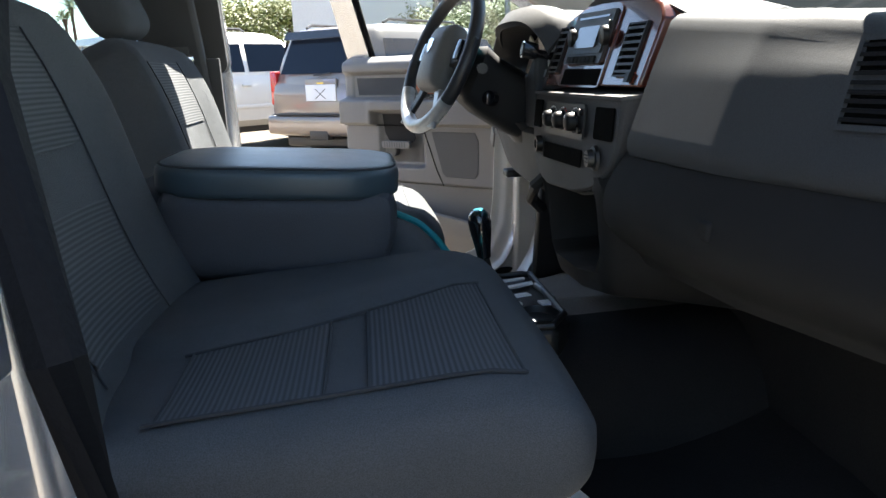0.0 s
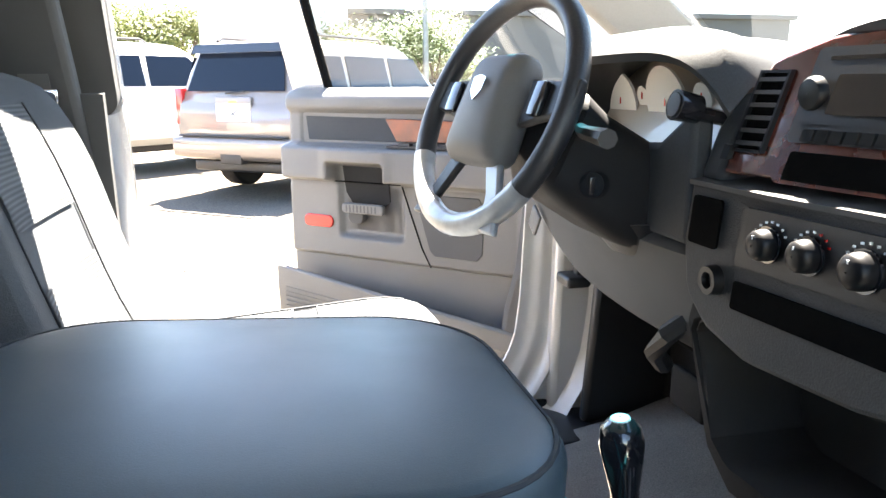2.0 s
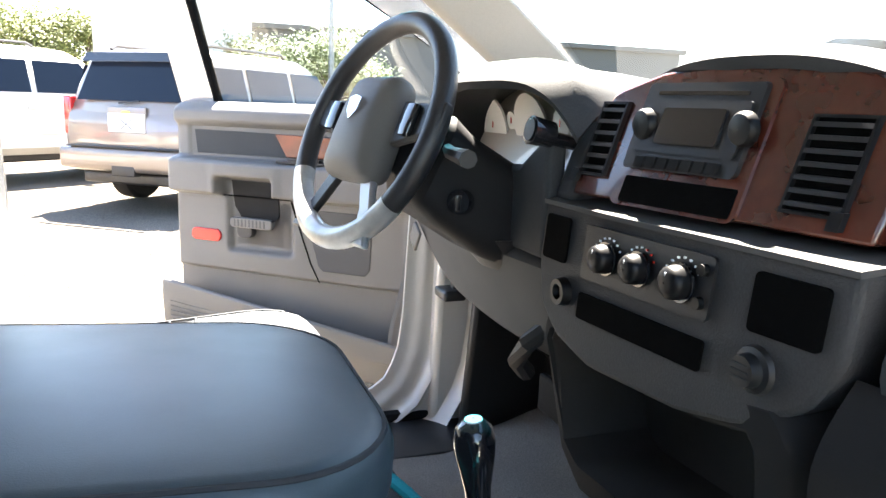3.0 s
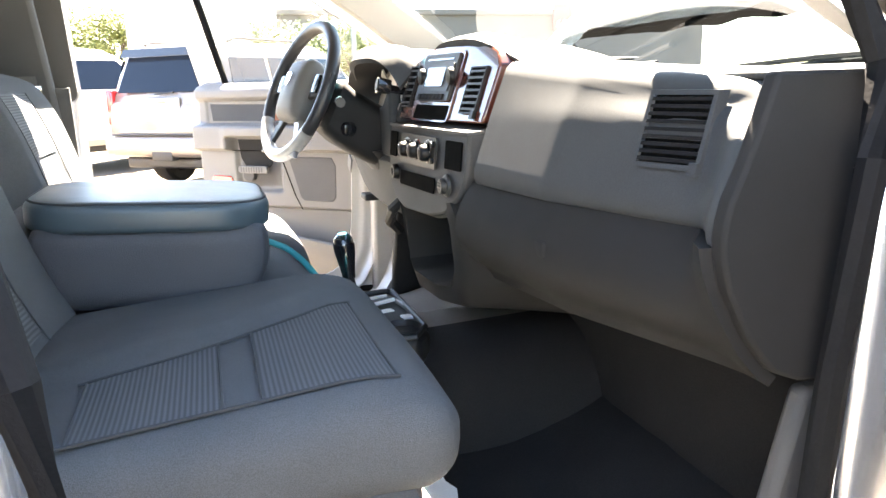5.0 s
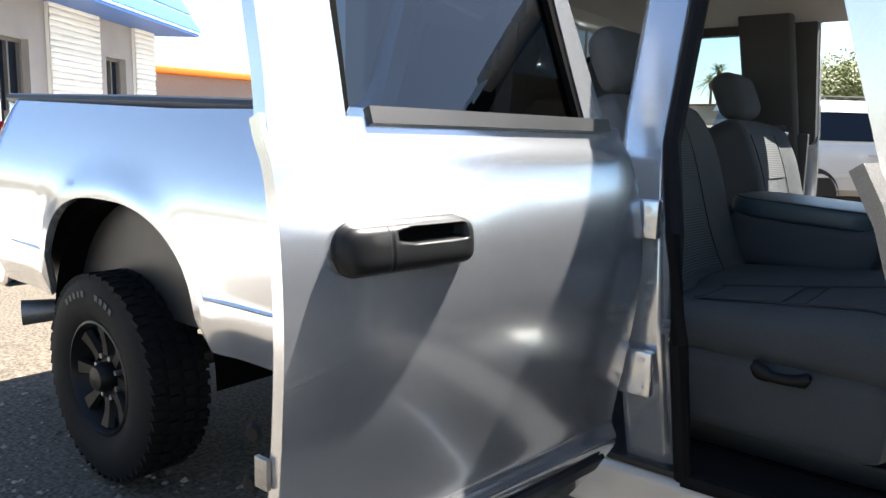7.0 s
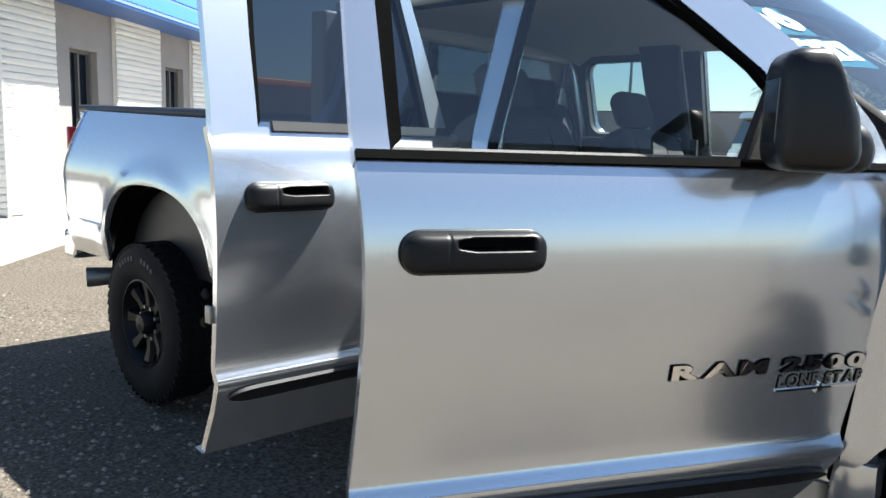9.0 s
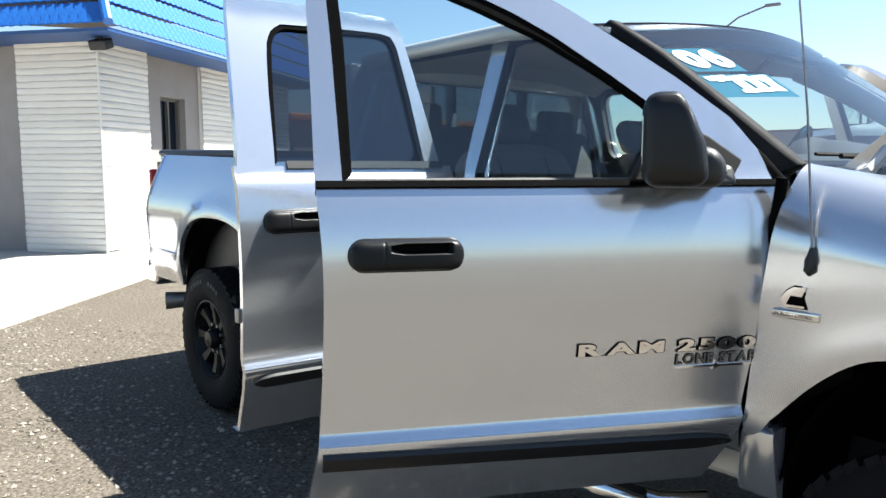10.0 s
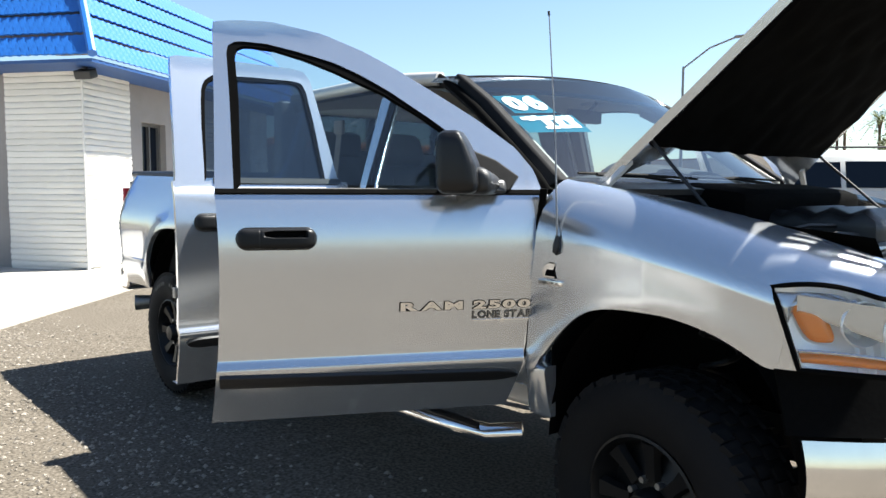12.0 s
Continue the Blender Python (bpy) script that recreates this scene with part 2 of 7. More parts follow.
def curve(knots, x):
    """Smooth value at x of a line through knots (x, y)."""
    if x <= knots[0][0]:
        return knots[0][1]
    for k in range(len(knots) - 1):
        (x0, y0), (x1, y1) = knots[k], knots[k + 1]
        if x <= x1:
            t = (x - x0) / (x1 - x0)
            xa, ya = knots[k - 1] if k else (2 * x0 - x1, 2 * y0 - y1)
            xb, yb = knots[k + 2] if k + 2 < len(knots) else (2 * x1 - x0, 2 * y1 - y0)
            m0 = (y1 - ya) / (x1 - xa) * (x1 - x0)
            m1 = (yb - y0) / (xb - x0) * (x1 - x0)
            return (2 * t**3 - 3 * t**2 + 1) * y0 + (t**3 - 2 * t**2 + t) * m0 + (3 * t**2 - 2 * t**3) * y1 + (t**3 - t**2) * m1
    return knots[-1][1]


def mirrored(bm):
    """The same part on the other side of the truck."""
    bm.transform(Matrix.Diagonal((1, -1, 1, 1)))
    bmesh.ops.reverse_faces(bm, faces=bm.faces)
    return bm


def resample(pts, n):
    """n points at even steps along a polyline."""
    pts = [Vector(p) for p in pts]
    run = [0.0]
    for a, b in zip(pts, pts[1:]):
        run.append(run[-1] + (b - a).length)
    out, k = [], 0
    for i in range(n):
        d = run[-1] * i / (n - 1)
        while k < len(pts) - 2 and run[k + 1] < d:
            k += 1
        f = (d - run[k]) / max(1e-9, run[k + 1] - run[k])
        out.append(pts[k].lerp(pts[k + 1], min(1, f)))
    return out


def text_mesh(words, size, depth=0.0, shear=0.0, space=1.0, bold=0.0):
    """Built-in letters as a bmesh in the xy plane, from the origin rightwards."""
    cu = bpy.data.curves.new("words", "FONT")
    cu.body, cu.size, cu.extrude, cu.shear, cu.space_character = words, size, depth, shear, space
    cu.offset = bold
    ob = bpy.data.objects.new("words", cu)
    me = bpy.data.meshes.new_from_object(ob)
    bm = bmesh.new()
    bm.from_mesh(me)
    bpy.data.objects.remove(ob)
    bpy.data.curves.remove(cu)
    bpy.data.meshes.remove(me)
    return bm


def puff(cx, cy, cz, hx, hy, hz, r, crown=0.0, cuts=10, m=None, shape=None):
    """A stuffed block: rounded all round, crowned on top."""
    bm = bmesh.new()
    bmesh.ops.create_cube(bm, size=2)
    bmesh.ops.subdivide_edges(bm, edges=list(bm.edges), cuts=cuts, use_grid_fill=True)
    h = Vector((hx, hy, hz))
    for v in bm.verts:
        a, b, c = v.co
        p = Vector((a * hx, b * hy, c * hz))
        q = Vector([max(-k + r, min(k - r, e)) for e, k in zip(p, h)])
        d = p - q
        p = q + d.normalized() * r if d.length > 1e-6 else p
        if c > 0:
            p.z += crown * (1 - a * a) * (1 - b * b) * c
        if shape:
            p = Vector(shape(p.x / hx, p.y / hy, p.z / hz, p))
        v.co = p + Vector((cx, cy, cz))
    if m:
        bm.transform(m)
    return bm



# ---- ground and building ----
def ground_sheet():
    bm = bmesh.new()
    xs = [-400, -120, -40] + [-16 + 0.8 * k for k in range(41)] + [40, 120, 400]
    ys = [-400, -120, -40] + [-10 + 0.8 * k for k in range(46)] + [45, 120, 400]
    vs = {}
    for i, x in enumerate(xs):
        for j, y in enumerate(ys):
            z = -0.012 + 0.018 * noise.noise(Vector((x * 0.7, y * 0.7, 0)))
            vs[i, j] = bm.verts.new((x, y, z - 0.01))
    for i in range(len(xs) - 1):
        for j in range(len(ys) - 1):
            bm.faces.new((vs[i, j], vs[i + 1, j], vs[i + 1, j + 1], vs[i, j + 1]))
    return bm


tagged(part("ground", ground_sheet(), GRAVEL), "tan gravel car lot, sunlit and dusty", "ground", kind="structure")
pad = slab([(-4.4, -2.0), (-7.6, 1.0), (-7.9, 14), (-16, 14), (-16, -14), (-2.0, -14), (-1.2, -5.0)], lambda a, b, d: (a, b, -0.06 + d), 0.09)
tagged(part("pavement", pad, CONCRETE, bevel=0.01), "pale concrete apron beside the sales office", "pavement", kind="structure")


def pebbles(n):
    """Loose stones of the gravel near the truck."""
    random.seed(21)
    verts, faces = [], []
    for k in range(n):
        x, y = random.uniform(-6.5, 3.4), random.choice((random.uniform(-5.0, -0.6), random.uniform(-3.6, -1.2), random.uniform(2.2, 8.0)))
        r = 0.006 + 0.014 * random.random() ** 3
        z = -0.022 + 0.018 * noise.noise(Vector((x * 0.7, y * 0.7, 0)))
        b = len(verts)
        a0 = random.uniform(0, 6.28)
        for q in range(5):
            a = a0 + q * 1.2566
            e = r * random.uniform(0.7, 1.2)
            verts.append((x + e * math.cos(a), y + e * math.sin(a), z + r * 0.25 * random.random()))
        verts.append((x + random.uniform(-0.3, 0.3) * r, y, z + r * random.uniform(0.5, 1.0)))
        faces += [(b + q, b + (q + 1) % 5, b + 5) for q in range(5)]
    me = bpy.data.meshes.new("gravel_stones")
    me.from_pydata(verts, [], faces)
    return me


stone_mat = material("gravel_stone", (0.26, 0.235, 0.20), 0.9, grain=0.3, scale=90, spec=0.15)
isl = stone_mat.node_tree.nodes.new("ShaderNodeNewGeometry")
tone = stone_mat.node_tree.nodes.new("ShaderNodeHueSaturation")
rng = stone_mat.node_tree.nodes.new("ShaderNodeMapRange")
rng.inputs["To Min"].default_value, rng.inputs["To Max"].default_value = 0.45, 1.5
tone.inputs["Color"].default_value = (0.185, 0.163, 0.137, 1)
stone_mat.node_tree.links.new(isl.outputs["Random Per Island"], rng.inputs["Value"])
stone_mat.node_tree.links.new(rng.outputs["Result"], tone.inputs["Value"])
stone_mat.node_tree.links.new(tone.outputs["Color"], stone_mat.node_tree.nodes["Principled BSDF"].inputs["Base Color"])
stones = pebbles(26000)
stones.materials.append(stone_mat)
tagged(new("gravel_stones", stones), "loose tan and grey gravel stones on the lot", "gravel", kind="stuff")

# ---- the pickup: body ----
truck = empty("pickup_truck", label="silver four-door pickup with open doors and raised hood, on gravel", category="pickup truck")
SIDE = [(0.56, -0.15), (0.62, -0.108), (0.70, -0.050), (0.745, -0.020), (0.776, -0.002), (0.788, 0.002), (0.796, 0.0025), (0.803, 0.0), (0.809, -0.0045), (0.815, -0.0092), (0.820, -0.0112), (0.828, -0.0117), (0.846, -0.0108), (0.90, -0.004), (1.0, 0.010), (1.1, 0.020),
        (1.16, 0.0215), (1.22, 0.018), (1.28, 0.008), (1.335, -0.009), (1.37, -0.030), (1.86, -0.20)]


def side_w(z):
    """How far the body side stands out at height z."""
    return curve(SIDE, z)


YS = 0.965  # half width at the door skin


def arch(x, cx, half, top, low):
    """Lower edge of a panel over a wheel."""
    d = abs(x - cx) / half
    return low if d >= 1 else low + (top - low) * (1 - d**2.6) ** (1 / 2.2)


def bed_side():
    n, rows = 72, 18

    def fn(s, t):
        x = -0.525 - s * 2.36
        lo = arch(x, -1.60, 0.56, 1.10, 0.66)
        hi = 1.415 + 0.06 * max(0, s - 0.35)
        z = lo + (hi - lo) * t
        bulge = 0.020 * math.exp(-((math.hypot(x + 1.60, (z - 0.52)) - 0.60) / 0.08) ** 2)
        y = YS - 0.02 + side_w(min(z, 1.22)) * 0.55 + bulge
        if z > 1.08:
            y -= 0.125 * ((z - 1.08) / 0.35) ** 1.6
        end = max(0.0, (-2.62 - x) / 0.27)
        y -= 0.16 * end**2.2
        if end >= 1:
            x = -2.885
        return (x, -y, z)
    return grid(fn, n, rows)


FRONT_ARCH = [(1.475, 0.755), (1.498, 0.757), (1.515, 0.80), (1.552, 0.86), (1.609, 0.921), (1.678, 0.972), (1.742, 0.995), (1.823, 1.005), (1.937, 1.006), (2.008, 0.999), (2.11, 0.974), (2.174, 0.946), (2.235, 0.911), (2.265, 0.903), (2.30, 0.905)]
FENDER_BACK = [(0.58, 0.075), (0.76, 0.054), (1.01, 0.031), (1.139, 0.014), (1.22, 0.004), (1.35, -0.015)]
FENDER_TOP = [(1.475, 1.385), (1.6, 1.365), (1.9, 1.315), (2.2, 1.245), (2.45, 1.165), (2.58, 1.11)]


def fender_y(x, z):
    """Half width of the front fender side."""
    y = YS + 0.005 + 0.02 * max(0, 1 - abs(x - 1.9) / 0.5) + side_w(min(z, 1.2)) * 0.5
    y += 0.008 * math.exp(-((math.hypot(x - 1.905, z - 0.45) - 0.57) / 0.07) ** 2)
    return y - 0.15 * max(0.0, (x - 2.12) / 0.46) ** 2


def fender():
    n, rows = 110, 22

    def fn(s, t):
        x = 1.486 + s * 1.094
        lo = curve(FRONT_ARCH, x) if x < 2.27 else 0.905 + 0.195 * min(1.0, (x - 2.27) / 0.035) - 0.11 * max(0.0, x - 2.305)
        hi = curve(FENDER_TOP, x)
        inner = curve([(1.475, 0.86), (1.6, 0.84), (2.0, 0.80), (2.41, 0.74), (2.58, 0.68)], x)
        if t < 0.7:
            z = lo + (hi - 0.15 - lo) * (t / 0.7)
            y = fender_y(x, z)
        else:
            a0 = 0.33
            a = a0 + (t - 0.7) / 0.3 * (math.pi / 2 - a0)
            yf = fender_y(x, hi - 0.15)
            y = inner + (yf - inner) * math.cos(a) / math.cos(a0)
            z = hi - 0.15 + 0.15 * (math.sin(a) - math.sin(a0)) / (1 - math.sin(a0))
        x -= curve(FENDER_BACK, z) * (1 - s) ** 40
        return (x, -y, z)
    return grid(fn, n, rows)


for flip in (False, True):
    pair = mirrored if flip else (lambda b: b)
    part("bed_side", pair(bed_side()), PAINT, truck, "silver bed side with flared wheel arch", solid=0.03, offset=0)
    part("front_fender", pair(fender()), PAINT, truck, "silver front fender with flared wheel arch", solid=0.02, offset=0)
    y = 0.90
    part("bed_rail_cap", pair(tube([(-0.53, -0.80, 1.425), (-1.6, -0.80, 1.45), (-2.86, -0.78, 1.47)], 0.022, 8)), BLACK, truck, "black plastic bed rail cap")
    # inner wheel houses
    for cx, r, h in ((-1.60, 0.58, 0.57), (1.905, 0.42, 0.51)):
        house = grid(lambda s, t: (cx + r * math.cos(math.pi * s), -0.46 - 0.46 * t, 0.52 + h * math.sin(math.pi * s)), 24, 3)
        part("wheel_house_wall", pair(box(cx - r, cx + r, -0.475, -0.455, 0.55, 0.52 + 0.9 * h)), VOID, truck)
        part("wheel_house", pair(house), VOID, truck)
    sill = slab([(-0.50, 0.58), (1.39, 0.58), (1.39, 0.70), (-0.50, 0.70)], lambda a, b, d: (a, -0.72 - d, b), 0.16)
    part("rocker_sill", pair(sill), JAMB, truck, "silver door sill", bevel=0.02)
    tread = box(-0.40, 1.40, -0.872, -0.70, 0.700, 0.715, 0.004)
    part("sill_plate", pair(tread), BLACK, truck, "grey plastic scuff plate")

part("bed_floor", box(-2.86, -0.53, -0.80, 0.80, 0.86, 0.90), BLACK, truck)
for y in (-1, 1):
    part("bed_inner_wall", box(-2.86, -0.55, y * 0.80 - 0.015, y * 0.80 + 0.015, 0.66, 1.41), BLACK, truck)
part("bed_front_wall", box(-0.56, -0.53, -0.86, 0.86, 0.70, 1.42, 0.01), PAINT, truck)
part("tailgate", box(-2.90, -2.85, -0.78, 0.78, 0.80, 1.46, 0.015), PAINT, truck)
part("rear_bumper", box(-3.02, -2.86, -0.86, 0.86, 0.56, 0.74, 0.03), CHROME, truck, "chrome rear step bumper")
part("frame_rail", join(box(-2.8, 2.4, -0.48, -0.38, 0.50, 0.64), box(-2.8, 2.4, 0.38, 0.48, 0.50, 0.64)), BLACK, truck)

# cab shell
part("cab_floor", box(-0.46, 1.36, -0.74, 0.74, 0.66, 0.70, 0.01), CARPET, truck, "dark carpeted cab floor")
part("firewall", box(1.36, 1.42, -0.86, 0.86, 0.62, 1.34, 0.02), BLACK, truck)
part("cab_back_wall", box(-0.52, -0.47, -0.88, 0.88, 0.62, 1.38, 0.02), JAMB, truck)


def roof():
    def fn(s, t):
        v = 2 * t - 1
        x = -0.46 + (1.46 - 0.14 * v * v) * s
        y = 0.775 * v
        z = 1.892 - 0.047 * abs(v) ** 2.6 - 0.014 * (1 - abs(v))
        z -= 0.10 * max(0, (0.10 - s) / 0.10) ** 2 + 0.045 * max(0, (s - 0.62) / 0.38) ** 2
        return (x, y, z)
    return grid(fn, 24, 24)


part("roof", roof(), PAINT, truck, "silver cab roof", solid=0.02)


def liner():
    def fn(s, t):
        v = 2 * t - 1
        x = -0.42 + (1.40 - 0.11 * v * v) * s
        return (x, 0.745 * v, 1.858 - 0.06 * abs(v) ** 3 - 0.075 * max(0, (s - 0.72) / 0.28) ** 2 - 0.06 * max(0, (0.1 - s) / 0.1))
    return grid(fn, 20, 20)


part("headliner", liner(), HEADLINER, truck, "pale grey cloth headliner")


def pillar(name, outer, inner, depth, mat, label=""):
    """A tapered post from two edge lines, thickened towards the cab."""
    n = 14
    a, b = resample(outer, n), resample(inner, n)
    rings = []
    for p, q in zip(a, b):
        dy = Vector((0, depth, 0))
        rings.append([p, q, q + dy, p + dy])
    bm = loft(rings)
    return bm


def skin(x, z, inset=0.0):
    return (x, -(YS + side_w(z) - inset), z)


for flip in (False, True):
    pair = mirrored if flip else (lambda b: b)
    # windscreen pillar, door post, rear corner post, roof rail
    a_out = [skin(1.44, 1.36, 0.035), skin(1.24, 1.51, 0.03), skin(1.0, 1.67, 0.03), skin(0.78, 1.79, 0.03)]
    a_in = [(1.50, -0.84, 1.39), (1.28, -0.785, 1.54), (1.04, -0.74, 1.71), (0.84, -0.71, 1.83)]
    a_edge = [(1.495, -0.885, 1.388), (1.280, -0.842, 1.542), (1.045, -0.792, 1.708), (0.845, -0.765, 1.828)]
    # Black stands for the seal and for shade on the silver pillar.
    part("windscreen_pillar", pair(pillar("a", a_out, a_edge, 0.05, PAINT)), RUBBER, truck, "black-edged windscreen pillar, its silver blackened for shade", bevel=0.008)
    o0, i0 = ((-0.04, -0.03), (-0.012, 0.004)) if flip else ((-0.02, -0.01), (-0.05, -0.01))
    part("pillar_trim", pair(pillar("a", [(x + o0[0], y + 0.055, z + o0[1]) for x, y, z in a_out], [(x + i0[0], y + 0.056, z + i0[1]) for x, y, z in a_in], 0.03, HEADLINER)),
         HEADLINER, truck, "pale grey windscreen pillar trim", bevel=0.01)
    bx = -0.205 if flip else 0.0
    b_out = [skin(0.465 + bx, 0.66, 0.05), skin(0.455 + bx, 1.0, 0.05), skin(0.422 + bx, 1.36, 0.05), skin(0.40 + bx, 1.84, 0.05)]
    b_in = [(x - 0.11, y, z) for x, y, z in b_out]
    part("door_post", pair(pillar("b", b_out, b_in, 0.05, JAMB)), JAMB if flip else PAINT, truck, "silver door post with hinge plates", bevel=0.02)
    t0, t1 = (0.01, -0.07) if flip else (-0.065, -0.015)
    part("door_post_trim", pair(pillar("b", [(x + t0, y + 0.052, z) for x, y, z in b_out], [(x + t1, y + 0.052, z) for x, y, z in b_in], 0.05 if flip else 0.018, TRIM)), DASH_LOW, truck, "dark grey door post trim", bevel=0.012)
    c_out = [skin(-0.36, 0.66, 0.04), skin(-0.37, 1.36, 0.04), skin(-0.38, 1.84, 0.04)]
    c_in = [(x - 0.13, y + 0.02, z) for x, y, z in c_out]
    part("rear_corner_post", pair(pillar("c", c_out, c_in, 0.10, PAINT)), PAINT, truck, bevel=0.02)
    part("roof_rail", pair(tube([(-0.45, -0.755, 1.835), (0.4, -0.765, 1.845), (0.72, -0.745, 1.82)], 0.030, 10)), JAMB, truck)
    sx = bx - 0.06 if flip else 0.0
    seal = [skin(0.50 + sx, 0.72, 0.03), skin(0.49 + sx, 1.0, 0.025), skin(0.470 + sx, 1.2, 0.025), skin(0.430 + sx, 1.36, 0.035), skin(0.418 + sx, 1.80, 0.045), skin(0.50 + sx, 1.83, 0.05), skin(0.74, 1.80, 0.05),
            skin(1.0, 1.66, 0.035), skin(1.24, 1.50, 0.04), skin(1.29, 1.40, 0.06), skin(1.265, 1.3, 0.08), skin(1.245, 1.06, 0.10), skin(1.22, 0.80, 0.08), skin(1.19, 0.72, 0.05), skin(0.50 + sx, 0.72, 0.03)]
    part("pillar_seal", pair(tube([skin(-0.30, 1.85, 0.05), skin(0.30, 1.852, 0.03), skin(0.50, 1.845, 0.03), skin(0.72, 1.825, 0.03), skin(0.80, 1.79, 0.025), skin(1.0, 1.675, 0.02), skin(1.24, 1.515, 0.02), skin(1.40, 1.40, 0.03), skin(1.46, 1.35, 0.04)], [0.012, 0.014, 0.016, 0.016, 0.016, 0.016, 0.016, 0.016, 0.012], 10)), VOID, truck, "black outer door opening seal")
    # Added black tube: stands in for the shade in the door-to-fender gap.
    part("fender_gap_seal", pair(tube([(1.474 - curve(FENDER_BACK, z), -fender_y(1.48, z) + 0.016, z) for z in (0.70, 0.80, 0.90, 1.0, 1.1, 1.2, 1.3, 1.36)], 0.013, 8)), VOID, truck)
    part("door_seal", pair(tube(seal, 0.017, 8)), RUBBER, truck, "black rubber door weatherstrip")
    hx = -0.16 if flip else 0.0
    kick = slab([(1.25 + hx, 0.66), (1.44, 0.66), (1.46, 1.36), (1.27 + hx, 1.30)], lambda a, b, d: (a, -0.90 + d, b), 0.05)
    part("hinge_post", pair(kick), JAMB if flip else PAINT, truck, "silver front hinge post", bevel=0.015)


def screen_point(s, t):
    """A point of the windscreen: s across, t up the slope."""
    v = 2 * s - 1
    y = (0.872 - 0.100 * t) * v
    x = 1.60 - 0.13 * abs(v) ** 2.2 - (0.60 + 0.06 * v * v) * t + 0.02 * math.sin(math.pi * t)
    z = 1.375 + 0.447 * t - 0.01 * abs(v) ** 2 + 0.022 * (1 - abs(v) ** 2) * t
    return (x, y, z)


def windscreen():
    return grid(screen_point, 24, 14)


screen = part("windscreen", windscreen(), SCREEN, truck, "clear curved windscreen with dealer lettering")
screen.visible_shadow = False
BAND = glass_material("teal_shade_band", (0.02, 0.13, 0.17))
frit = lambda s: 0.845 + 0.08 * abs(2 * s - 1) ** 2
below = lambda p: (p[0] - 0.004, p[1], p[2] - 0.004)
part("screen_frit", grid(lambda s, t: below(screen_point(s, frit(s) + (1.03 - frit(s)) * t)), 24, 4), VOID, screen, "black edge print along the top of the windscreen")
part("shade_band", grid(lambda s, t: below(screen_point(s, frit(s) - 0.055 + 0.055 * t)), 24, 4), BAND, screen, "teal tinted band along the top of the windscreen")
part("cowl", grid(lambda s, t: (1.60 - 0.13 * abs(2 * s - 1) ** 2.2 + 0.0 + 0.13 * t, 0.83 * (2 * s - 1), 1.365 - 0.025 * t), 24, 4), BLACK, truck, "black plastic wiper cowl", solid=0.02)


def back_window():
    def fn(s, t):
        v = 2 * s - 1
        return (-0.50 + 0.09 * t + 0.01 * abs(v), (0.70 - 0.05 * t) * v, 1.41 + 0.36 * t)
    return grid(fn, 12, 6)


bw = part("back_window", back_window(), TINTED, truck, "tinted sliding rear window")
bw.visible_shadow = False
part("back_window_frame", join(box(-0.515, -0.47, -0.84, 0.84, 1.36, 1.42, 0.01), box(-0.46, -0.38, -0.78, 0.78, 1.76, 1.86, 0.02),
                               box(-0.505, -0.42, -0.86, -0.69, 1.40, 1.82, 0.015), box(-0.505, -0.42, 0.69, 0.86, 1.40, 1.82, 0.015),
                               box(-0.50, -0.44, -0.26, -0.235, 1.40, 1.80, 0.006), box(-0.50, -0.44, 0.235, 0.26, 1.40, 1.80, 0.006)), JAMB, truck)

# hood, raised on struts
HOOD = pose(1.524, 0, 1.381, 0, -43.9, 0)


def hood_skin():
    def fn(s, t):
        v = 2 * t - 1
        w = 0.735 - 0.187 * s - 0.03 * max(0, (s - 0.8) / 0.2) ** 2
        back = 0.17 * (1 - abs(v) ** 2.5)
        return HOOD @ Vector((back + (1.24 - back) * s, w * v, 0.05 - 0.05 * abs(v) ** 4 + 0.03 * math.exp(-((abs(v) - 0.45) / 0.1) ** 2)))
    return grid(fn, 28, 32)


hood = part("hood", hood_skin(), PAINT, truck, "raised silver hood on gas struts", solid=0.03)
pad_bm = grid(lambda s, t: HOOD @ Vector((0.205 + 0.006 * noise.noise(Vector((t * 7, 0.3, 0))) + 0.895 * s, (0.665 - 0.125 * s) * (2 * t - 1), -0.015 + 0.012 * noise.noise(Vector((s * 9, t * 14, 0))))), 30, 40)
part("hood_insulation", pad_bm, VOID, hood, "black quilted insulation pad", solid=0.02)

# ---- doors ----
def door_frame(side, hinge, angle):
    """Gives place(u, z, d): u metres back from the hinge, d outwards from the skin."""
    c, s = math.cos(radians(angle)), math.sin(radians(angle))
    u_dir, n_dir = Vector((-c, -s, 0)), Vector((s, -c, 0))
    if side < 0:
        u_dir.y, n_dir.y = -u_dir.y, -n_dir.y
    h = Vector(hinge)

    def place(u, z, d=0.0):
        p = h + u_dir * u + n_dir * (side_w(z) + d)
        return (p.x, p.y, z)
    return place


FRONT_OUT = [(1.033, 1.34), (1.037, 1.60), (1.044, 1.842), (0.97, 1.850), (0.86, 1.85), (0.69, 1.818), (0.56, 1.765), (0.444, 1.703), (0.30, 1.615), (0.184, 1.541), (0.06, 1.452), (0.0, 1.40), (-0.022, 1.34)]
FRONT_IN = [(0.977, 1.355), (0.990, 1.60), (1.000, 1.755), (0.990, 1.774), (0.965, 1.782), (0.876, 1.777), (0.77, 1.753), (0.656, 1.721), (0.57, 1.682), (0.481, 1.632), (0.36, 1.55), (0.25, 1.47), (0.17, 1.405), (0.10, 1.352)]
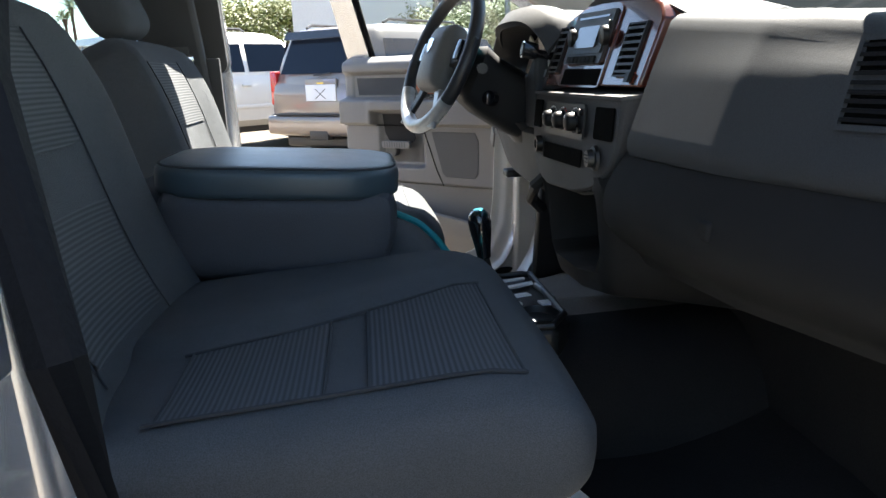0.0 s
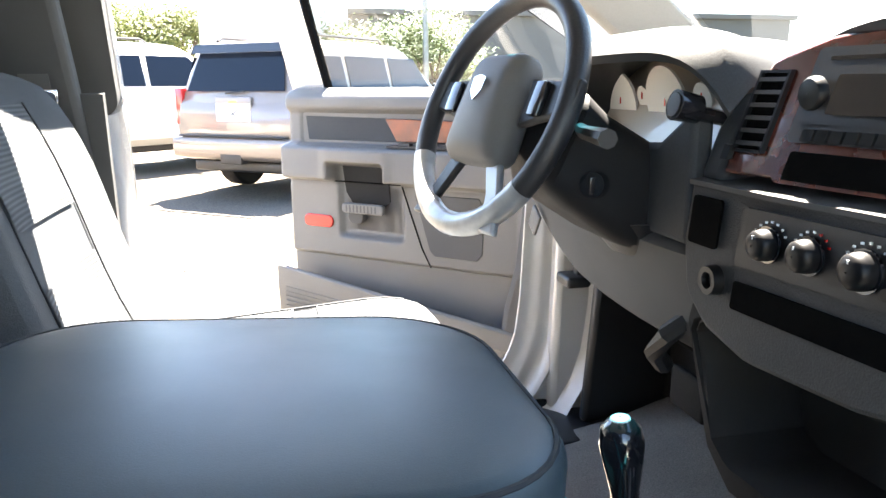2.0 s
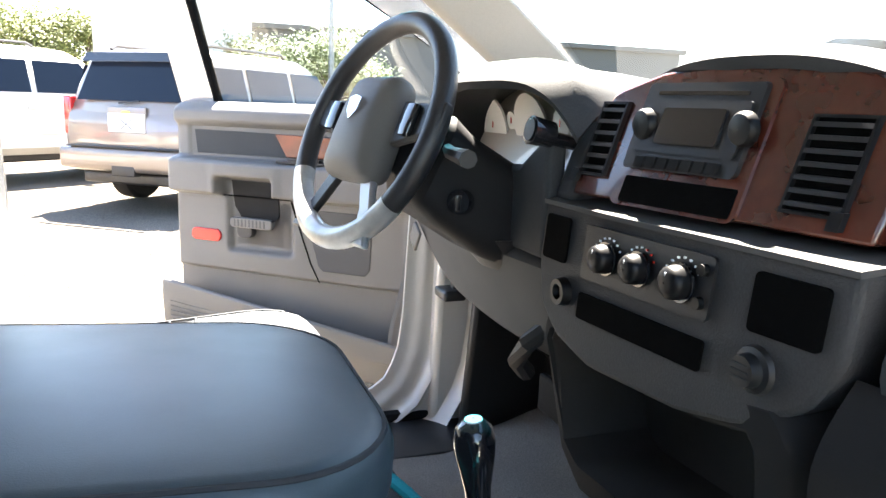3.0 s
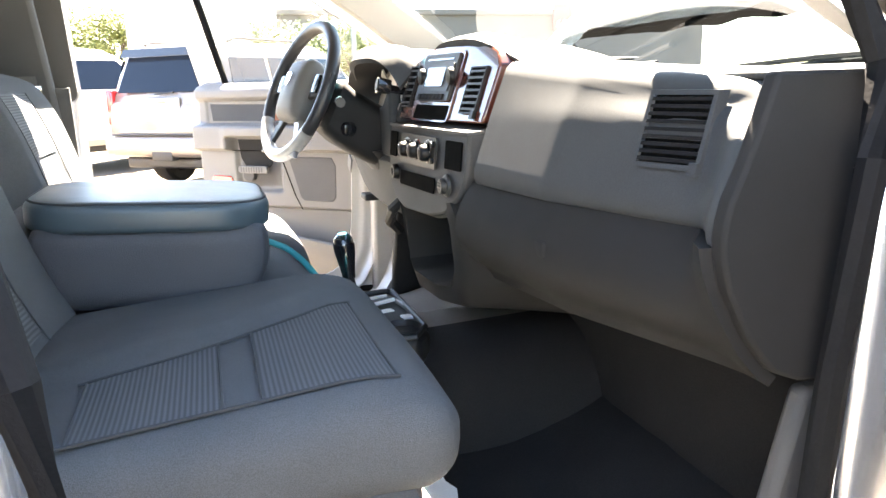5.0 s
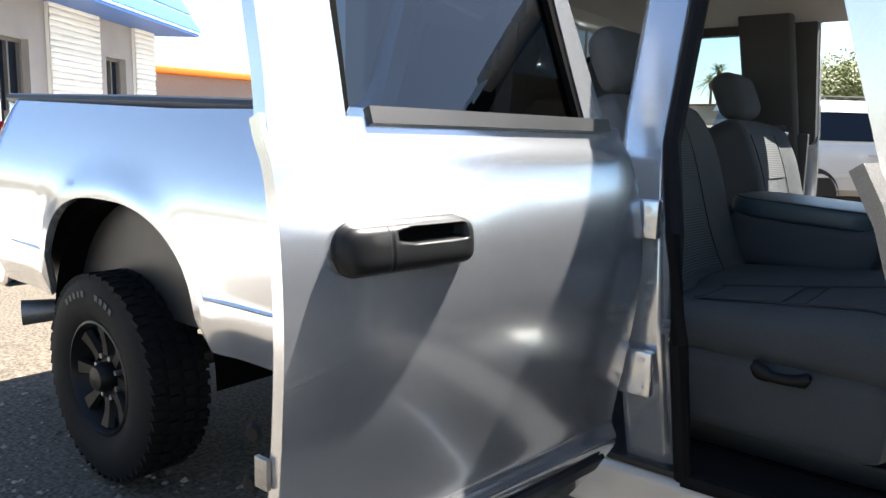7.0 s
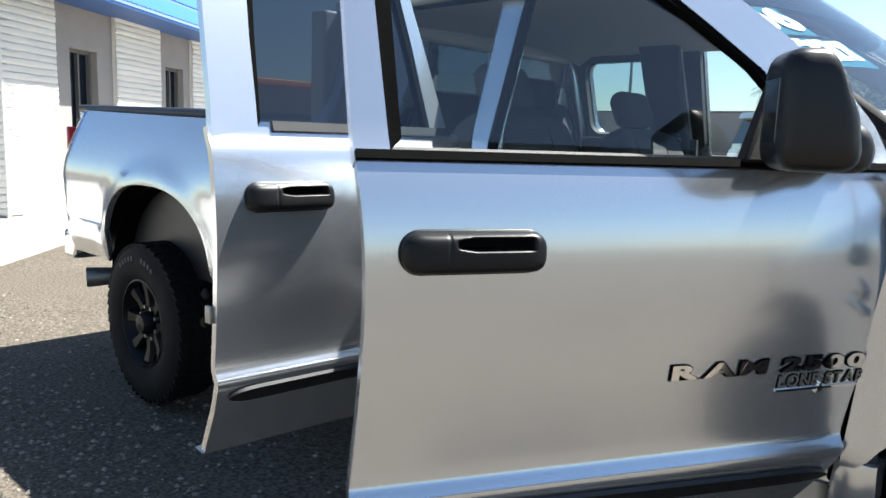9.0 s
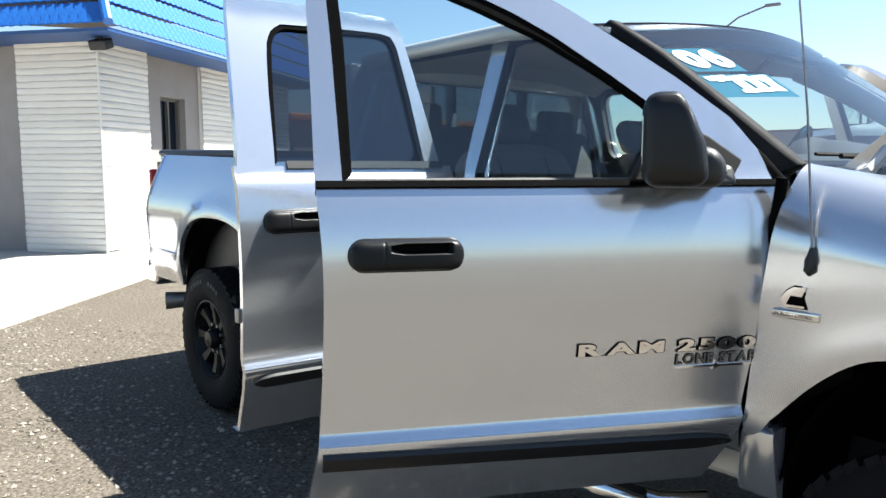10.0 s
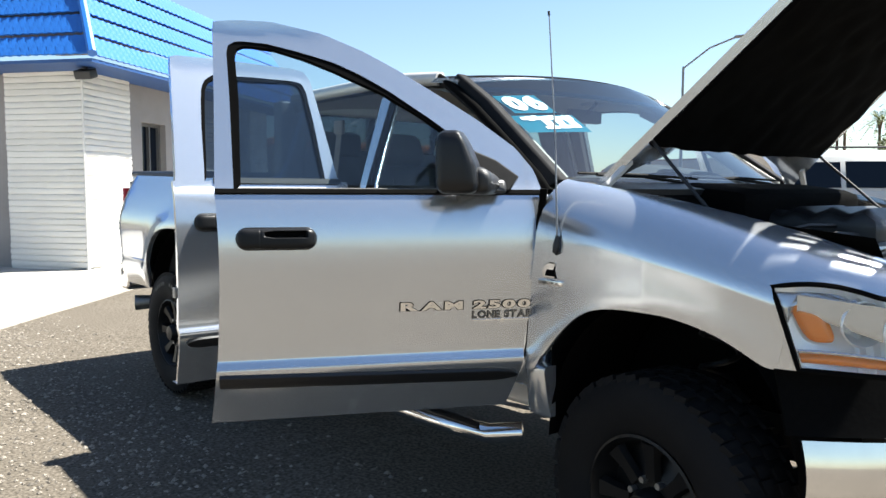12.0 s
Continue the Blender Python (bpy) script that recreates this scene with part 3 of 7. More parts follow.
FRONT_OUT, FRONT_IN = [[(u, z + 0.05 * max(0.0, min(1.0, (z - 1.36) / 0.10))) for u, z in line] for line in (FRONT_OUT, FRONT_IN)]
REAR_OUT = [(0.766, 1.36), (0.755, 1.43), (0.742, 1.60), (0.734, 1.72), (0.722, 1.887), (0.70, 1.890), (0.5, 1.892), (0.2, 1.884), (0.145, 1.874), (0.118, 1.84), (0.098, 1.70), (0.080, 1.55), (0.058, 1.36)]
REAR_IN = [(0.648, 1.385), (0.642, 1.45), (0.632, 1.60), (0.622, 1.70), (0.612, 1.765), (0.592, 1.802), (0.56, 1.822), (0.40, 1.829), (0.21, 1.829), (0.165, 1.822), (0.147, 1.79), (0.132, 1.62), (0.122, 1.385)]
FRONT_END = [(0.60, 1.063), (0.70, 1.048), (0.83, 1.033), (1.05, 1.022), (1.20, 1.022), (1.36, 1.033)]
REAR_END = [(0.57, 0.742), (0.69, 0.756), (0.78, 0.768), (0.90, 0.770), (1.20, 0.777), (1.37, 0.772)]
DRIVER_END = [(0.60, 1.10), (1.36, 1.10)]


def ring_sheet(place, outer, inner, d, n=60):
    a = resample([(u, z, 0) for u, z in outer], n)
    b = resample([(u, z, 0) for u, z in inner], n)
    return grid(lambda s, t: place(*(a[round(s * (n - 1))].lerp(b[round(s * (n - 1))], t).xy), d), n - 1, 3)


def shrink(outline, k, lift=0.0):
    cu = sum(p[0] for p in outline) / len(outline)
    cz = sum(p[1] for p in outline) / len(outline)
    out = []
    for u, z in outline:
        v = Vector((u - cu, z - cz))
        v *= (v.length - k) / v.length
        out.append((cu + v.x, max(cz + v.y, min(p[1] for p in outline) + lift)))
    return out


def build_door(name, label, side, hinge, angle, outer, inner, length, front_edge, glass, foot=0.60):
    place = door_frame(side, hinge, angle)
    fix = (lambda b: b) if side < 0 else (lambda b: (bmesh.ops.reverse_faces(b, faces=b.faces), b)[1])
    belt = outer[0][1]

    def skin_fn(s, t):
        z = foot + (belt + (0.026 if glass is TINTED else 0.012) - foot) * t
        u0 = curve(front_edge, z)
        return place(u0 + (curve(length, z) - u0) * s, z)
    door = part(name, fix(grid(skin_fn, 30, 96)), PAINT, truck, label, solid=0.022)
    part("window_frame", fix(ring_sheet(place, outer, inner, 0.0)), PAINT, door, "silver window frame", solid=0.028)
    seal_in = shrink(inner, 0.014 if side < 0 else 0.017 if glass is TINTED else 0.028, 0.0)
    part("window_seal", fix(ring_sheet(place, inner, seal_in, -0.003)), VOID, door, "black rubber window seal", solid=0.02)
    n = len(seal_in)
    mid = n // 2
    left, right = resample([(u, z, 0) for u, z in seal_in[:mid + 1]], 14), resample([(u, z, 0) for u, z in seal_in[mid:][::-1]], 14)
    pane = fix(grid(lambda s, t: place(*(left[round(t * 13)].lerp(right[round(t * 13)], s).xy), -0.016), 12, 13))
    g = part("window_glass", pane, glass, door, "closed door window")
    g.visible_shadow = False
    u_end = 0.612 if glass is TINTED else curve(length, belt)
    tall, low = (0.022, 0.019) if glass is TINTED else (0.013, 0.004)
    strip = fix(grid(lambda s, t: place(outer[-1][0] + (u_end - outer[-1][0]) * s, belt + low + tall * t, 0.008), 20, 2))
    part("belt_strip", strip, BLACK if glass is TINTED else VOID, door, "black belt moulding", solid=0.014)
    edge_z0 = foot + 0.005

    def lip(s, t):
        z = edge_z0 + (belt - edge_z0) * s
        return place(curve(length, z) - 0.03 * t, z, -0.005 - 0.06 * t)
    part("door_edge", fix(grid(lip, 24, 4)), JAMB, door, "painted door end")

    def lip_f(s, t):
        z = edge_z0 + (belt - edge_z0) * s
        return place(curve(front_edge, z), z, -0.005 - 0.10 * t)
    part("door_edge", fix(grid(lip_f, 24, 4)), JAMB, door)
    part("door_bottom", fix(grid(lambda s, t: place(curve(front_edge, 0.61) + (curve(length, 0.61) - curve(front_edge, 0.61)) * s, foot + 0.005, -0.002 - 0.05 * t), 12, 2)), JAMB, door)
    inner_panel = fix(grid(lambda s, t: (lambda z: place(curve(front_edge, z) + 0.02 + (curve(length, z) - (0.03 if side < 0 else 0.055) - curve(front_edge, z)) * s, z, (-0.085 - side_w(z)) if side < 0 else -0.068))(0.63 + (belt + 0.02 - 0.63) * t), 20, 24))
    part("inner_panel", inner_panel, TRIM, door, "grey moulded inner door panel", solid=0.01)
    return door, place, fix


DRIVER_OUT = [(u + 0.06 * max(0.0, min(1.0, (u - 0.98) / 0.05)), z) for u, z in FRONT_OUT]
front_door, FP, _ = build_door("front_door", "open silver front passenger door with badges", 1, (1.46, -0.96, 0), 61.3, FRONT_OUT, FRONT_IN, FRONT_END,
                               [(0.6, 0.07), (0.76, 0.05), (1.1, 0.012), (1.36, -0.022)], GLASS)
rear_door, RP, _ = build_door("rear_door", "open silver rear passenger door with tinted window", 1, (0.39, -0.955, 0), 84, REAR_OUT, REAR_IN, REAR_END,
                              [(0.6, 0.03), (1.1, 0.0), (1.37, 0.02)], TINTED, 0.562)
driver_door, DP, DF = build_door("driver_door", "open driver door with grey inner panel and wood strip", -1, (1.46, 0.985, 0), 42, DRIVER_OUT, FRONT_IN, DRIVER_END,
                                 [(0.6, 0.07), (0.76, 0.05), (1.1, 0.012), (1.36, -0.022)], GLASS)

# closed rear door on the driver side, with its window and dark inner trim
def closed_skin(s, t):
    z = 0.60 + 0.775 * t
    return (-0.455 + 0.72 * s, YS + side_w(z), z)


closed = part("driver_rear_door", grid(closed_skin, 12, 36), PAINT, truck, "closed silver rear door on the driver side", solid=0.02)
part("inner_panel", grid(lambda s, t: (-0.42 + 0.68 * s, 0.80 + 0.02 * math.sin(math.pi * t), 0.66 + 0.74 * t), 8, 10), DASH_LOW, closed, "dark grey inner door panel", solid=0.02)
hole = [(-0.10 + a, 1.595 + b) for a, b in rounded(0.50, 0.35, 0.06, 8)]
edge = [(-0.10 + a, 1.61 + b) for a, b in rounded(0.74, 0.50, 0.03, 8)]
lean_y = lambda z, d: 0.925 - 0.34 * (z - 1.37) - d
n_h = len(hole)
for d, mat_, label_ in ((0.0, PAINT, "silver window frame"), (0.05, DASH_LOW, "dark grey window trim")):
    ring_fn = lambda s, t: (lambda a, b: (a[0] + (b[0] - a[0]) * t, lean_y(a[1] + (b[1] - a[1]) * t, d), a[1] + (b[1] - a[1]) * t))(edge[round(s * n_h) % n_h], hole[round(s * n_h) % n_h])
    part("window_frame", grid(ring_fn, n_h, 2), mat_, closed, label_, solid=0.03)
rear_pane = part("window_glass", grid(lambda s, t: (-0.36 + 0.52 * s, lean_y(1.41 + 0.37 * t, 0.02), 1.41 + 0.37 * t), 4, 4), SCREEN, closed, "closed rear window")
rear_pane.visible_shadow = False

# ---- door details ----
def on_door(place, fix, u0, u1, z0, z1, d0, d1, r=0.004, n=4):
    """A rounded block on a door, standing between depths d0 and d1 from the skin."""
    cu, cz = (u0 + u1) / 2, (z0 + z1) / 2
    pts = [(cu + a, cz + b) for a, b in rounded(abs(u1 - u0), abs(z1 - z0), r, n)]
    return slab(pts, lambda a, b, d: place(a, b, d0 + d), d1 - d0)


def flat_on(place, u, z, d):
    """As place, but from the straight plane of the door."""
    return place(u, z, d - side_w(z))


def pull_handle(place, parent, u0, u1, z):
    """A moulded black handle: a solid block at the far end, and a grip bar under a dark finger opening."""
    L, H = u1 - u0, 0.064
    plate = [(u0 + L / 2 + a, z + b) for a, b in rounded(L + 0.006, H + 0.006, 0.034, 6)]
    handle = part("door_handle", slab(plate, lambda a, b, d: place(a, b, -0.006 + d), 0.010), RIM_BLACK, parent, "textured black door handle", bevel=0.003)

    def height(a, b):
        """Depth of the moulding at a along (0 hinge end, 1 block end) and b up (-1 to 1)."""
        cx = abs(a - 0.5) * 2
        edge = max(0.0, 1 - cx ** 7) * max(0.0, 1 - abs(b) ** 5)
        d = 0.004 + 0.027 * edge ** 0.45
        step = lambda v: (lambda k: k * k * (3 - 2 * k))(max(0.0, min(1.0, v)))
        top = 0.80 - 0.10 * step((a - 0.50) / 0.15)
        hole = step((a - 0.10) / 0.05) * step((0.66 - a) / 0.06) * step((b - 0.10 - 0.12 * step((a - 0.5) / 0.15)) / 0.14) * step((top - b) / 0.12)
        d -= 0.026 * hole * (d > 0.012)
        groove = math.exp(-((a - 0.70) / 0.006) ** 2)
        return d - 0.0025 * groove

    def fn(s, t):
        a, b = s, 2 * t - 1
        cx = abs(a - 0.5) * 2
        squeeze = (1 - max(0.0, (cx - 0.72) / 0.28) ** 3.0) ** 0.45 if cx < 1 else 0.0
        return place(u0 + L * a, z + b * H / 2 * max(0.12, squeeze), height(a, b))
    part("grip", grid(fn, 96, 40), RIM_BLACK, handle, "black pull grip")
    # Black sheet in the hollow paints the shade behind the grip.
    cup = [(u0 + L * 0.38 + a, z + 0.0165 + b) for a, b in rounded(L * 0.48, 0.015, 0.006, 5)]
    part("finger_opening", slab(cup, lambda a, b, d: place(a, b, 0.0045 + d), 0.004), VOID, handle, "black sheet for the shade in the finger opening")
    return handle


pull_handle(FP, front_door, 0.732, 0.969, 1.2045)
pull_handle(RP, rear_door, 0.476, 0.706, 1.226)


def body_strip(place, parent, u0, u1, z, tip, drop=0.0):
    """Lower character line and the black rub strip with its pointed end."""
    n = 24
    rings = []
    for k in range(n + 1):
        s = math.sin(math.pi / 2 * k / n)
        u = u0 + (u1 - u0) * s
        zc = z + drop * s
        h = 0.0235 * math.sqrt(max(0.0, 1 - max(0.0, (s - 0.90) / 0.10) ** 2)) if tip else 0.0235
        h = max(h, 0.002)
        rings.append([place(u, zc + h, 0.004), place(u, zc + h * 0.7, 0.013), place(u, zc - h * 0.7, 0.013), place(u, zc - h, 0.004), place(u, zc, -0.004)])
    part("rub_strip", loft(rings), BLACK, parent, "black rub strip")


body_strip(FP, front_door, 1.028, 0.060, 0.758, True, -0.025)
body_strip(RP, rear_door, 0.06, 0.738, 0.752, True)
for pl, dr, L in ((FP, front_door, 1.035), (RP, rear_door, 0.77)):
    part("character_line", tube([pl(0.06 + (L - 0.06) * k / 12, 0.799, -0.003) for k in range(13)], 0.004, 6), PAINT, dr)


def letters_on(place, words, size, u, z, d, mat, parent, label, shear=0.0, space=1.0, stretch=1.0, bold=0.0, squash=1.0):
    """Raised letters on dark backings that read from the hinge side outwards, each a piece of its own."""
    run = u
    for ch in words:
        wide = size * 0.30
        if ch != " ":
            for grow, lift, m in ((bold + 0.0017, 0.0, VOID), (bold, 0.0022, mat)):
                bm = text_mesh(ch, size, size * 0.03, shear, 1.0, grow)
                xs = [v.co.x for v in bm.verts]
                x0 = min(xs) if grow > bold else x0
                wide = max(xs) - min(xs) if grow > bold else wide
                for v in bm.verts:
                    a, b, c = v.co
                    v.co = place(run - (a - x0) * stretch, z + b * squash, d + c + lift + size * 0.03)
                part("badge_letter", bm, m, parent, label if m is mat else "", smooth=0)
        run -= wide * stretch + 0.0035 * space


letters_on(FP, "RAM 2500", 0.044, 0.470, 0.968, 0.0, CHROME, front_door, "chrome model lettering", stretch=1.9, space=0.5, bold=0.002, squash=0.82)
letters_on(FP, "LONE STAR", 0.033, 0.228, 0.935, 0.0, STEEL, front_door, "dark chrome trim lettering", stretch=1.06, space=0.6)
part("badge_bar", on_door(FP, None, 0.228, 0.03, 0.924, 0.929, 0.0, 0.003, 0.001), CHROME, front_door)
star = [(0.125 + (0.012 if k % 2 == 0 else 0.005) * math.sin(math.pi * k / 5), 0.926 + (0.012 if k % 2 == 0 else 0.005) * math.cos(math.pi * k / 5)) for k in range(10)]
part("badge_star", slab(star, lambda a, b, d: FP(a, b, d), 0.005), CHROME, front_door, "small chrome star")

# folding tow mirror on the front door
sail = slab([(0.345, 1.352), (0.10, 1.352), (0.06, 1.40), (0.135, 1.455), (0.245, 1.50)], lambda a, b, d: FP(a, b, -0.01 + d), 0.03)
part("mirror_mount", sail, RUBBER, front_door, "black mirror triangle", bevel=0.006)
SATIN = material("satin_black", (0.009, 0.009, 0.010), 0.34, spec=0.3, grain=0.2, scale=900, bump=0.1)
mir = part("wing_mirror", puff(0, 0, 0, 0.070, 0.060, 0.098, 0.034, m=Matrix.Translation(FP(0.30, 1.44, 0.14)) @ pose(0, 0, 0, 0, 0, -54),
                                 shape=lambda a, b, c, p: (p.x * (1 - 0.12 * max(0, c)), p.y - 0.022 * max(0.0, c + 0.2) ** 1.5 * max(0.0, b) + 0.014 * max(0.0, 0.3 - c) * max(0.0, b), p.z - 0.03 * max(0.0, b) ** 2 * max(0.0, c))), SATIN, front_door, "large black folding mirror")
part("mirror_glass", box(-0.036, 0.036, -0.0602, -0.052, -0.052, 0.050, m=Matrix.Translation(FP(0.30, 1.44, 0.14)) @ pose(0, 0, 0, 0, 0, -54)), CHROME, mir, "mirror glass")
part("mirror_arm", puff(0, 0, 0, 0.088, 0.056, 0.040, 0.034, m=Matrix.Translation(FP(0.215, 1.380, 0.085)) @ pose(0, 0, 0, 0, 0, -60), shape=lambda a, b, c, p: (p.x, p.y, p.z + 0.012 * a * (c > 0) - 0.018 * max(0.0, b) ** 2 * (c > 0))), BLACK, front_door, "black mirror arm")
part("mirror_foot", loft([[FP(u, z, d) for u, z in ((0.13, 1.345), (0.27, 1.345), (0.27, 1.385), (0.13, 1.39))] for d in (0.0, 0.05, 0.09)]), BLACK, front_door, bevel=0.012)

# driver door inner panel: recess, wood strip, armrest, lever, pocket, reflector, speaker
def din(u, z, d):
    return flat_on(DP, u, z, -0.085 - d)


def dblock(u0, u1, z0, z1, d0, d1, r=0.01):
    cu, cz = (u0 + u1) / 2, (z0 + z1) / 2
    pts = [(cu + a, cz + b) for a, b in rounded(abs(u1 - u0), abs(z1 - z0), r, 5)]
    return slab(pts, lambda a, b, d: din(a, b, d0 + d), d1 - d0)


def soft(u, z, u0, u1, z0, z1, w):
    """1 inside a rectangle of the panel, 0 outside, with soft edges of width w."""
    step = lambda v: (lambda k: k * k * (3 - 2 * k))(max(0.0, min(1.0, v / w + 0.5)))
    return step(u - u0) * step(u1 - u) * step(z - z0) * step(z1 - z)


def panel_depth(u, z):
    d = 0.018
    for m, v in ((soft(u, z, 0.2, 1.2, 1.345, 1.5, 0.022), 0.036), (soft(u, z, 0.42, 1.042, 1.252, 1.338, 0.010), 0.006),
                 (soft(u, z, 0.30, 1.10, 1.152, 1.250, 0.016), 0.066 + 0.010 * soft(u, z, 0.72, 0.93, 1.1, 1.3, 0.05)),
                 (soft(u, z, 0.742, 0.918, 1.00, 1.202, 0.016), 0.012), (soft(u, z, 0.30, 1.10, 0.935, 1.148, 0.010) * (1 - soft(u, z, 0.712, 0.906, 0.998, 1.21, 0.018)), 0.030),
                 (soft(u, z, 0.70, 0.902, 1.0, 1.15, 0.02), 0.010), (soft(u, z, 0.2, 1.2, 0.5, 0.932, 0.012), 0.004)):
        d += (v - d) * m
    d += 0.03 * soft(u, z, 0.2, 0.345, 0.5, 1.16, 0.05)
    roll = max(0.0, (z - 1.375) / 0.03)
    return d - 0.05 * roll**2 - 0.03 * max(0.0, (u - 1.075) / 0.025) ** 2


trim_bm = grid(lambda s, t: (lambda u, z: din(u, z, panel_depth(u, z)))(1.10 - 0.89 * s, 0.66 + 0.745 * t), 150, 130)
trim = part("door_trim", trim_bm, TRIM, driver_door, "moulded grey inner door trim", smooth=60)
part("recess_panel", slab([(1.030, 1.328), (0.40, 1.320), (0.40, 1.262), (1.022, 1.262)], lambda a, b, d: din(a, b, 0.0075 + d), 0.004), DASH, trim, "darker grey recessed panel", bevel=0.003)
part("wood_strip", slab([(0.757, 1.324), (0.40, 1.316), (0.40, 1.266), (0.722, 1.264)], lambda a, b, d: din(a, b, 0.0120 + d), 0.006), WOOD, trim, "glossy burl wood strip", bevel=0.002)
plate_ = part("switch_plate", slab([(0.72, 0.020), (0.46, 0.020), (0.45, 0.052), (0.73, 0.055)], lambda a, b, d: din(a, 1.251 + d, b), 0.005), BLACK, trim, "black window switch plate")
for k in range(4):
    part("window_switch", slab([(0.70 - 0.06 * k, 0.028), (0.665 - 0.06 * k, 0.028), (0.665 - 0.06 * k, 0.046), (0.70 - 0.06 * k, 0.046)], lambda a, b, d: din(a, 1.256 + d, b), 0.006), BLACK, plate_)
# Dark sheet laid in the pull recess to paint the shade there.
part("pull_shadow", slab([(0.905, 1.192), (0.755, 1.192), (0.748, 1.10), (0.765, 1.085), (0.87, 1.085), (0.895, 1.12)], lambda a, b, d: din(a, b, 0.0125 + d), 0.0015), KNEE, trim, "dark sheet for the shade inside the pull recess")
lever_ = part("release_lever", dblock(0.886, 0.750, 1.066, 1.094, 0.034, 0.050, 0.010), TRIM, trim, "grey door release lever", bevel=0.003)
part("lever_pivot", dblock(0.875, 0.825, 1.035, 1.080, 0.012, 0.036, 0.018), DASH_LOW, lever_, bevel=0.003)
for k in range(9):
    part("lever_groove", dblock(0.872 - 0.012 * k, 0.868 - 0.012 * k, 1.070, 1.090, 0.0498, 0.0508, 0.001), DASH_LOW, lever_)
part("door_reflector", dblock(1.033, 0.930, 1.016, 1.052, 0.028, 0.036, 0.017), RED_LENS, trim, "red door reflector", bevel=0.003)
part("speaker_grille", slab([(0.66, 1.13), (0.47, 1.13), (0.455, 1.10), (0.46, 0.985), (0.475, 0.967), (0.60, 0.967), (0.615, 0.98)], lambda a, b, d: din(a, b, 0.0285 + d), 0.004), DASH_LOW, trim, "grey speaker grille", bevel=0.003)
part("panel_groove", tube([din(0.699, 1.146, 0.030), din(0.675, 1.08, 0.030), din(0.640, 0.985, 0.030), din(0.613, 0.935, 0.029)], 0.0025, 5), VOID, trim)
part("armrest_groove", tube([din(1.085 - 0.04 * k, 1.1505, 0.031) for k in range(19)], 0.0022, 5), VOID, trim)
lip = lambda u: 0.900 - 0.128 * (1.09 - u)
pocket = part("map_pocket", loft([[din(u, z, d) for z, d in ((lip(u), 0.072), (lip(u) + 0.004, 0.079), (lip(u) - 0.002, 0.086), (lip(u) - 0.05, 0.088), (0.755, 0.082), (0.69, 0.060), (0.675, 0.006), (0.70, 0.006), (0.765, 0.070))] for u in (1.10, 1.06, 0.95, 0.80, 0.65, 0.50, 0.40, 0.345)]), TRIM, driver_door, "grey map pocket with ribbed front", bevel=0.003)
# Floor in the darker KNEE: shade inside the pocket put into colour.
part("pocket_floor", slab([(1.09, 0.0), (0.36, 0.0), (0.36, 0.072), (1.09, 0.072)], lambda a, b, d: din(a, 0.775 + d, b), 0.004), KNEE, pocket)
for k in range(6):
    part("pocket_rib", tube([din(1.07, lip(1.07) - 0.058 - 0.014 * k, 0.0885), din(0.85, lip(0.85) - 0.05 - 0.013 * k, 0.0885), din(0.66, lip(0.66) - 0.042 - 0.010 * k, 0.0875)], 0.0025, 5), TRIM, pocket)
part("hinge_side_panel", slab([(0.355, 0.98), (0.335, 1.16), (0.20, 1.16), (0.17, 0.80), (0.185, 0.70), (0.22, 0.665), (0.38, 0.665), (0.40, 0.75), (0.385, 0.86)], lambda a, b, d: din(a, b, d), 0.080), DASH_LOW, driver_door, "dark grey front edge of the panel", bevel=0.02)
part("lock_latch", box(*[c for p in (0,) for c in (din(1.10, 1.42, -0.04)[0] - 0.012, din(1.10, 1.42, -0.04)[0] + 0.012, din(1.10, 1.42, -0.04)[1] - 0.012, din(1.10, 1.42, -0.04)[1] + 0.012, 1.375, 1.42)], 0.004), STEEL, driver_door)

# rear door edge: latch and bumpers
for z, mat_, r in ((1.00, RUBBER, 0.013), (0.93, RUBBER, 0.013)):
    q = Vector(RP(0.776, z, -0.055))
    part("door_bumper", cyl(q, q + Vector((0.001, -0.005, 0)), r, r * 0.7, 14), mat_, rear_door)
q = Vector(RP(0.777, 0.955, -0.03))
part("door_latch", box(q.x - 0.012, q.x + 0.012, q.y - 0.003, q.y + 0.004, 0.935, 0.975, 0.001), STEEL, rear_door, "steel door latch")
# hinges on the door post
for z0, z1 in ((1.185, 1.258), (0.875, 0.965)):
    y = -(YS + side_w((z0 + z1) / 2) - 0.05)
    hinge = part("door_hinge", box(0.335, 0.435, y - 0.022, y - 0.001, z0, z1, 0.004), PAINT, truck, "painted door hinge plate")
    for x in (0.40, 0.425):
        for z in (z0 + 0.018, z1 - 0.018):
            part("hinge_bolt", cyl((x - 0.01, y - 0.022, z), (x - 0.01, y - 0.026, z), 0.0075, n=6), PAINT, hinge)
    part("hinge_pin", cyl((0.342, y - 0.026, z0 - 0.008), (0.342, y - 0.026, z1 + 0.008), 0.009, n=10), STEEL, hinge)
part("door_striker", tube([(0.47, -0.895, 1.02), (0.47, -0.935, 1.02), (0.47, -0.935, 1.0), (0.47, -0.895, 1.0)], 0.006, 8), STEEL, truck, "steel door striker loop")

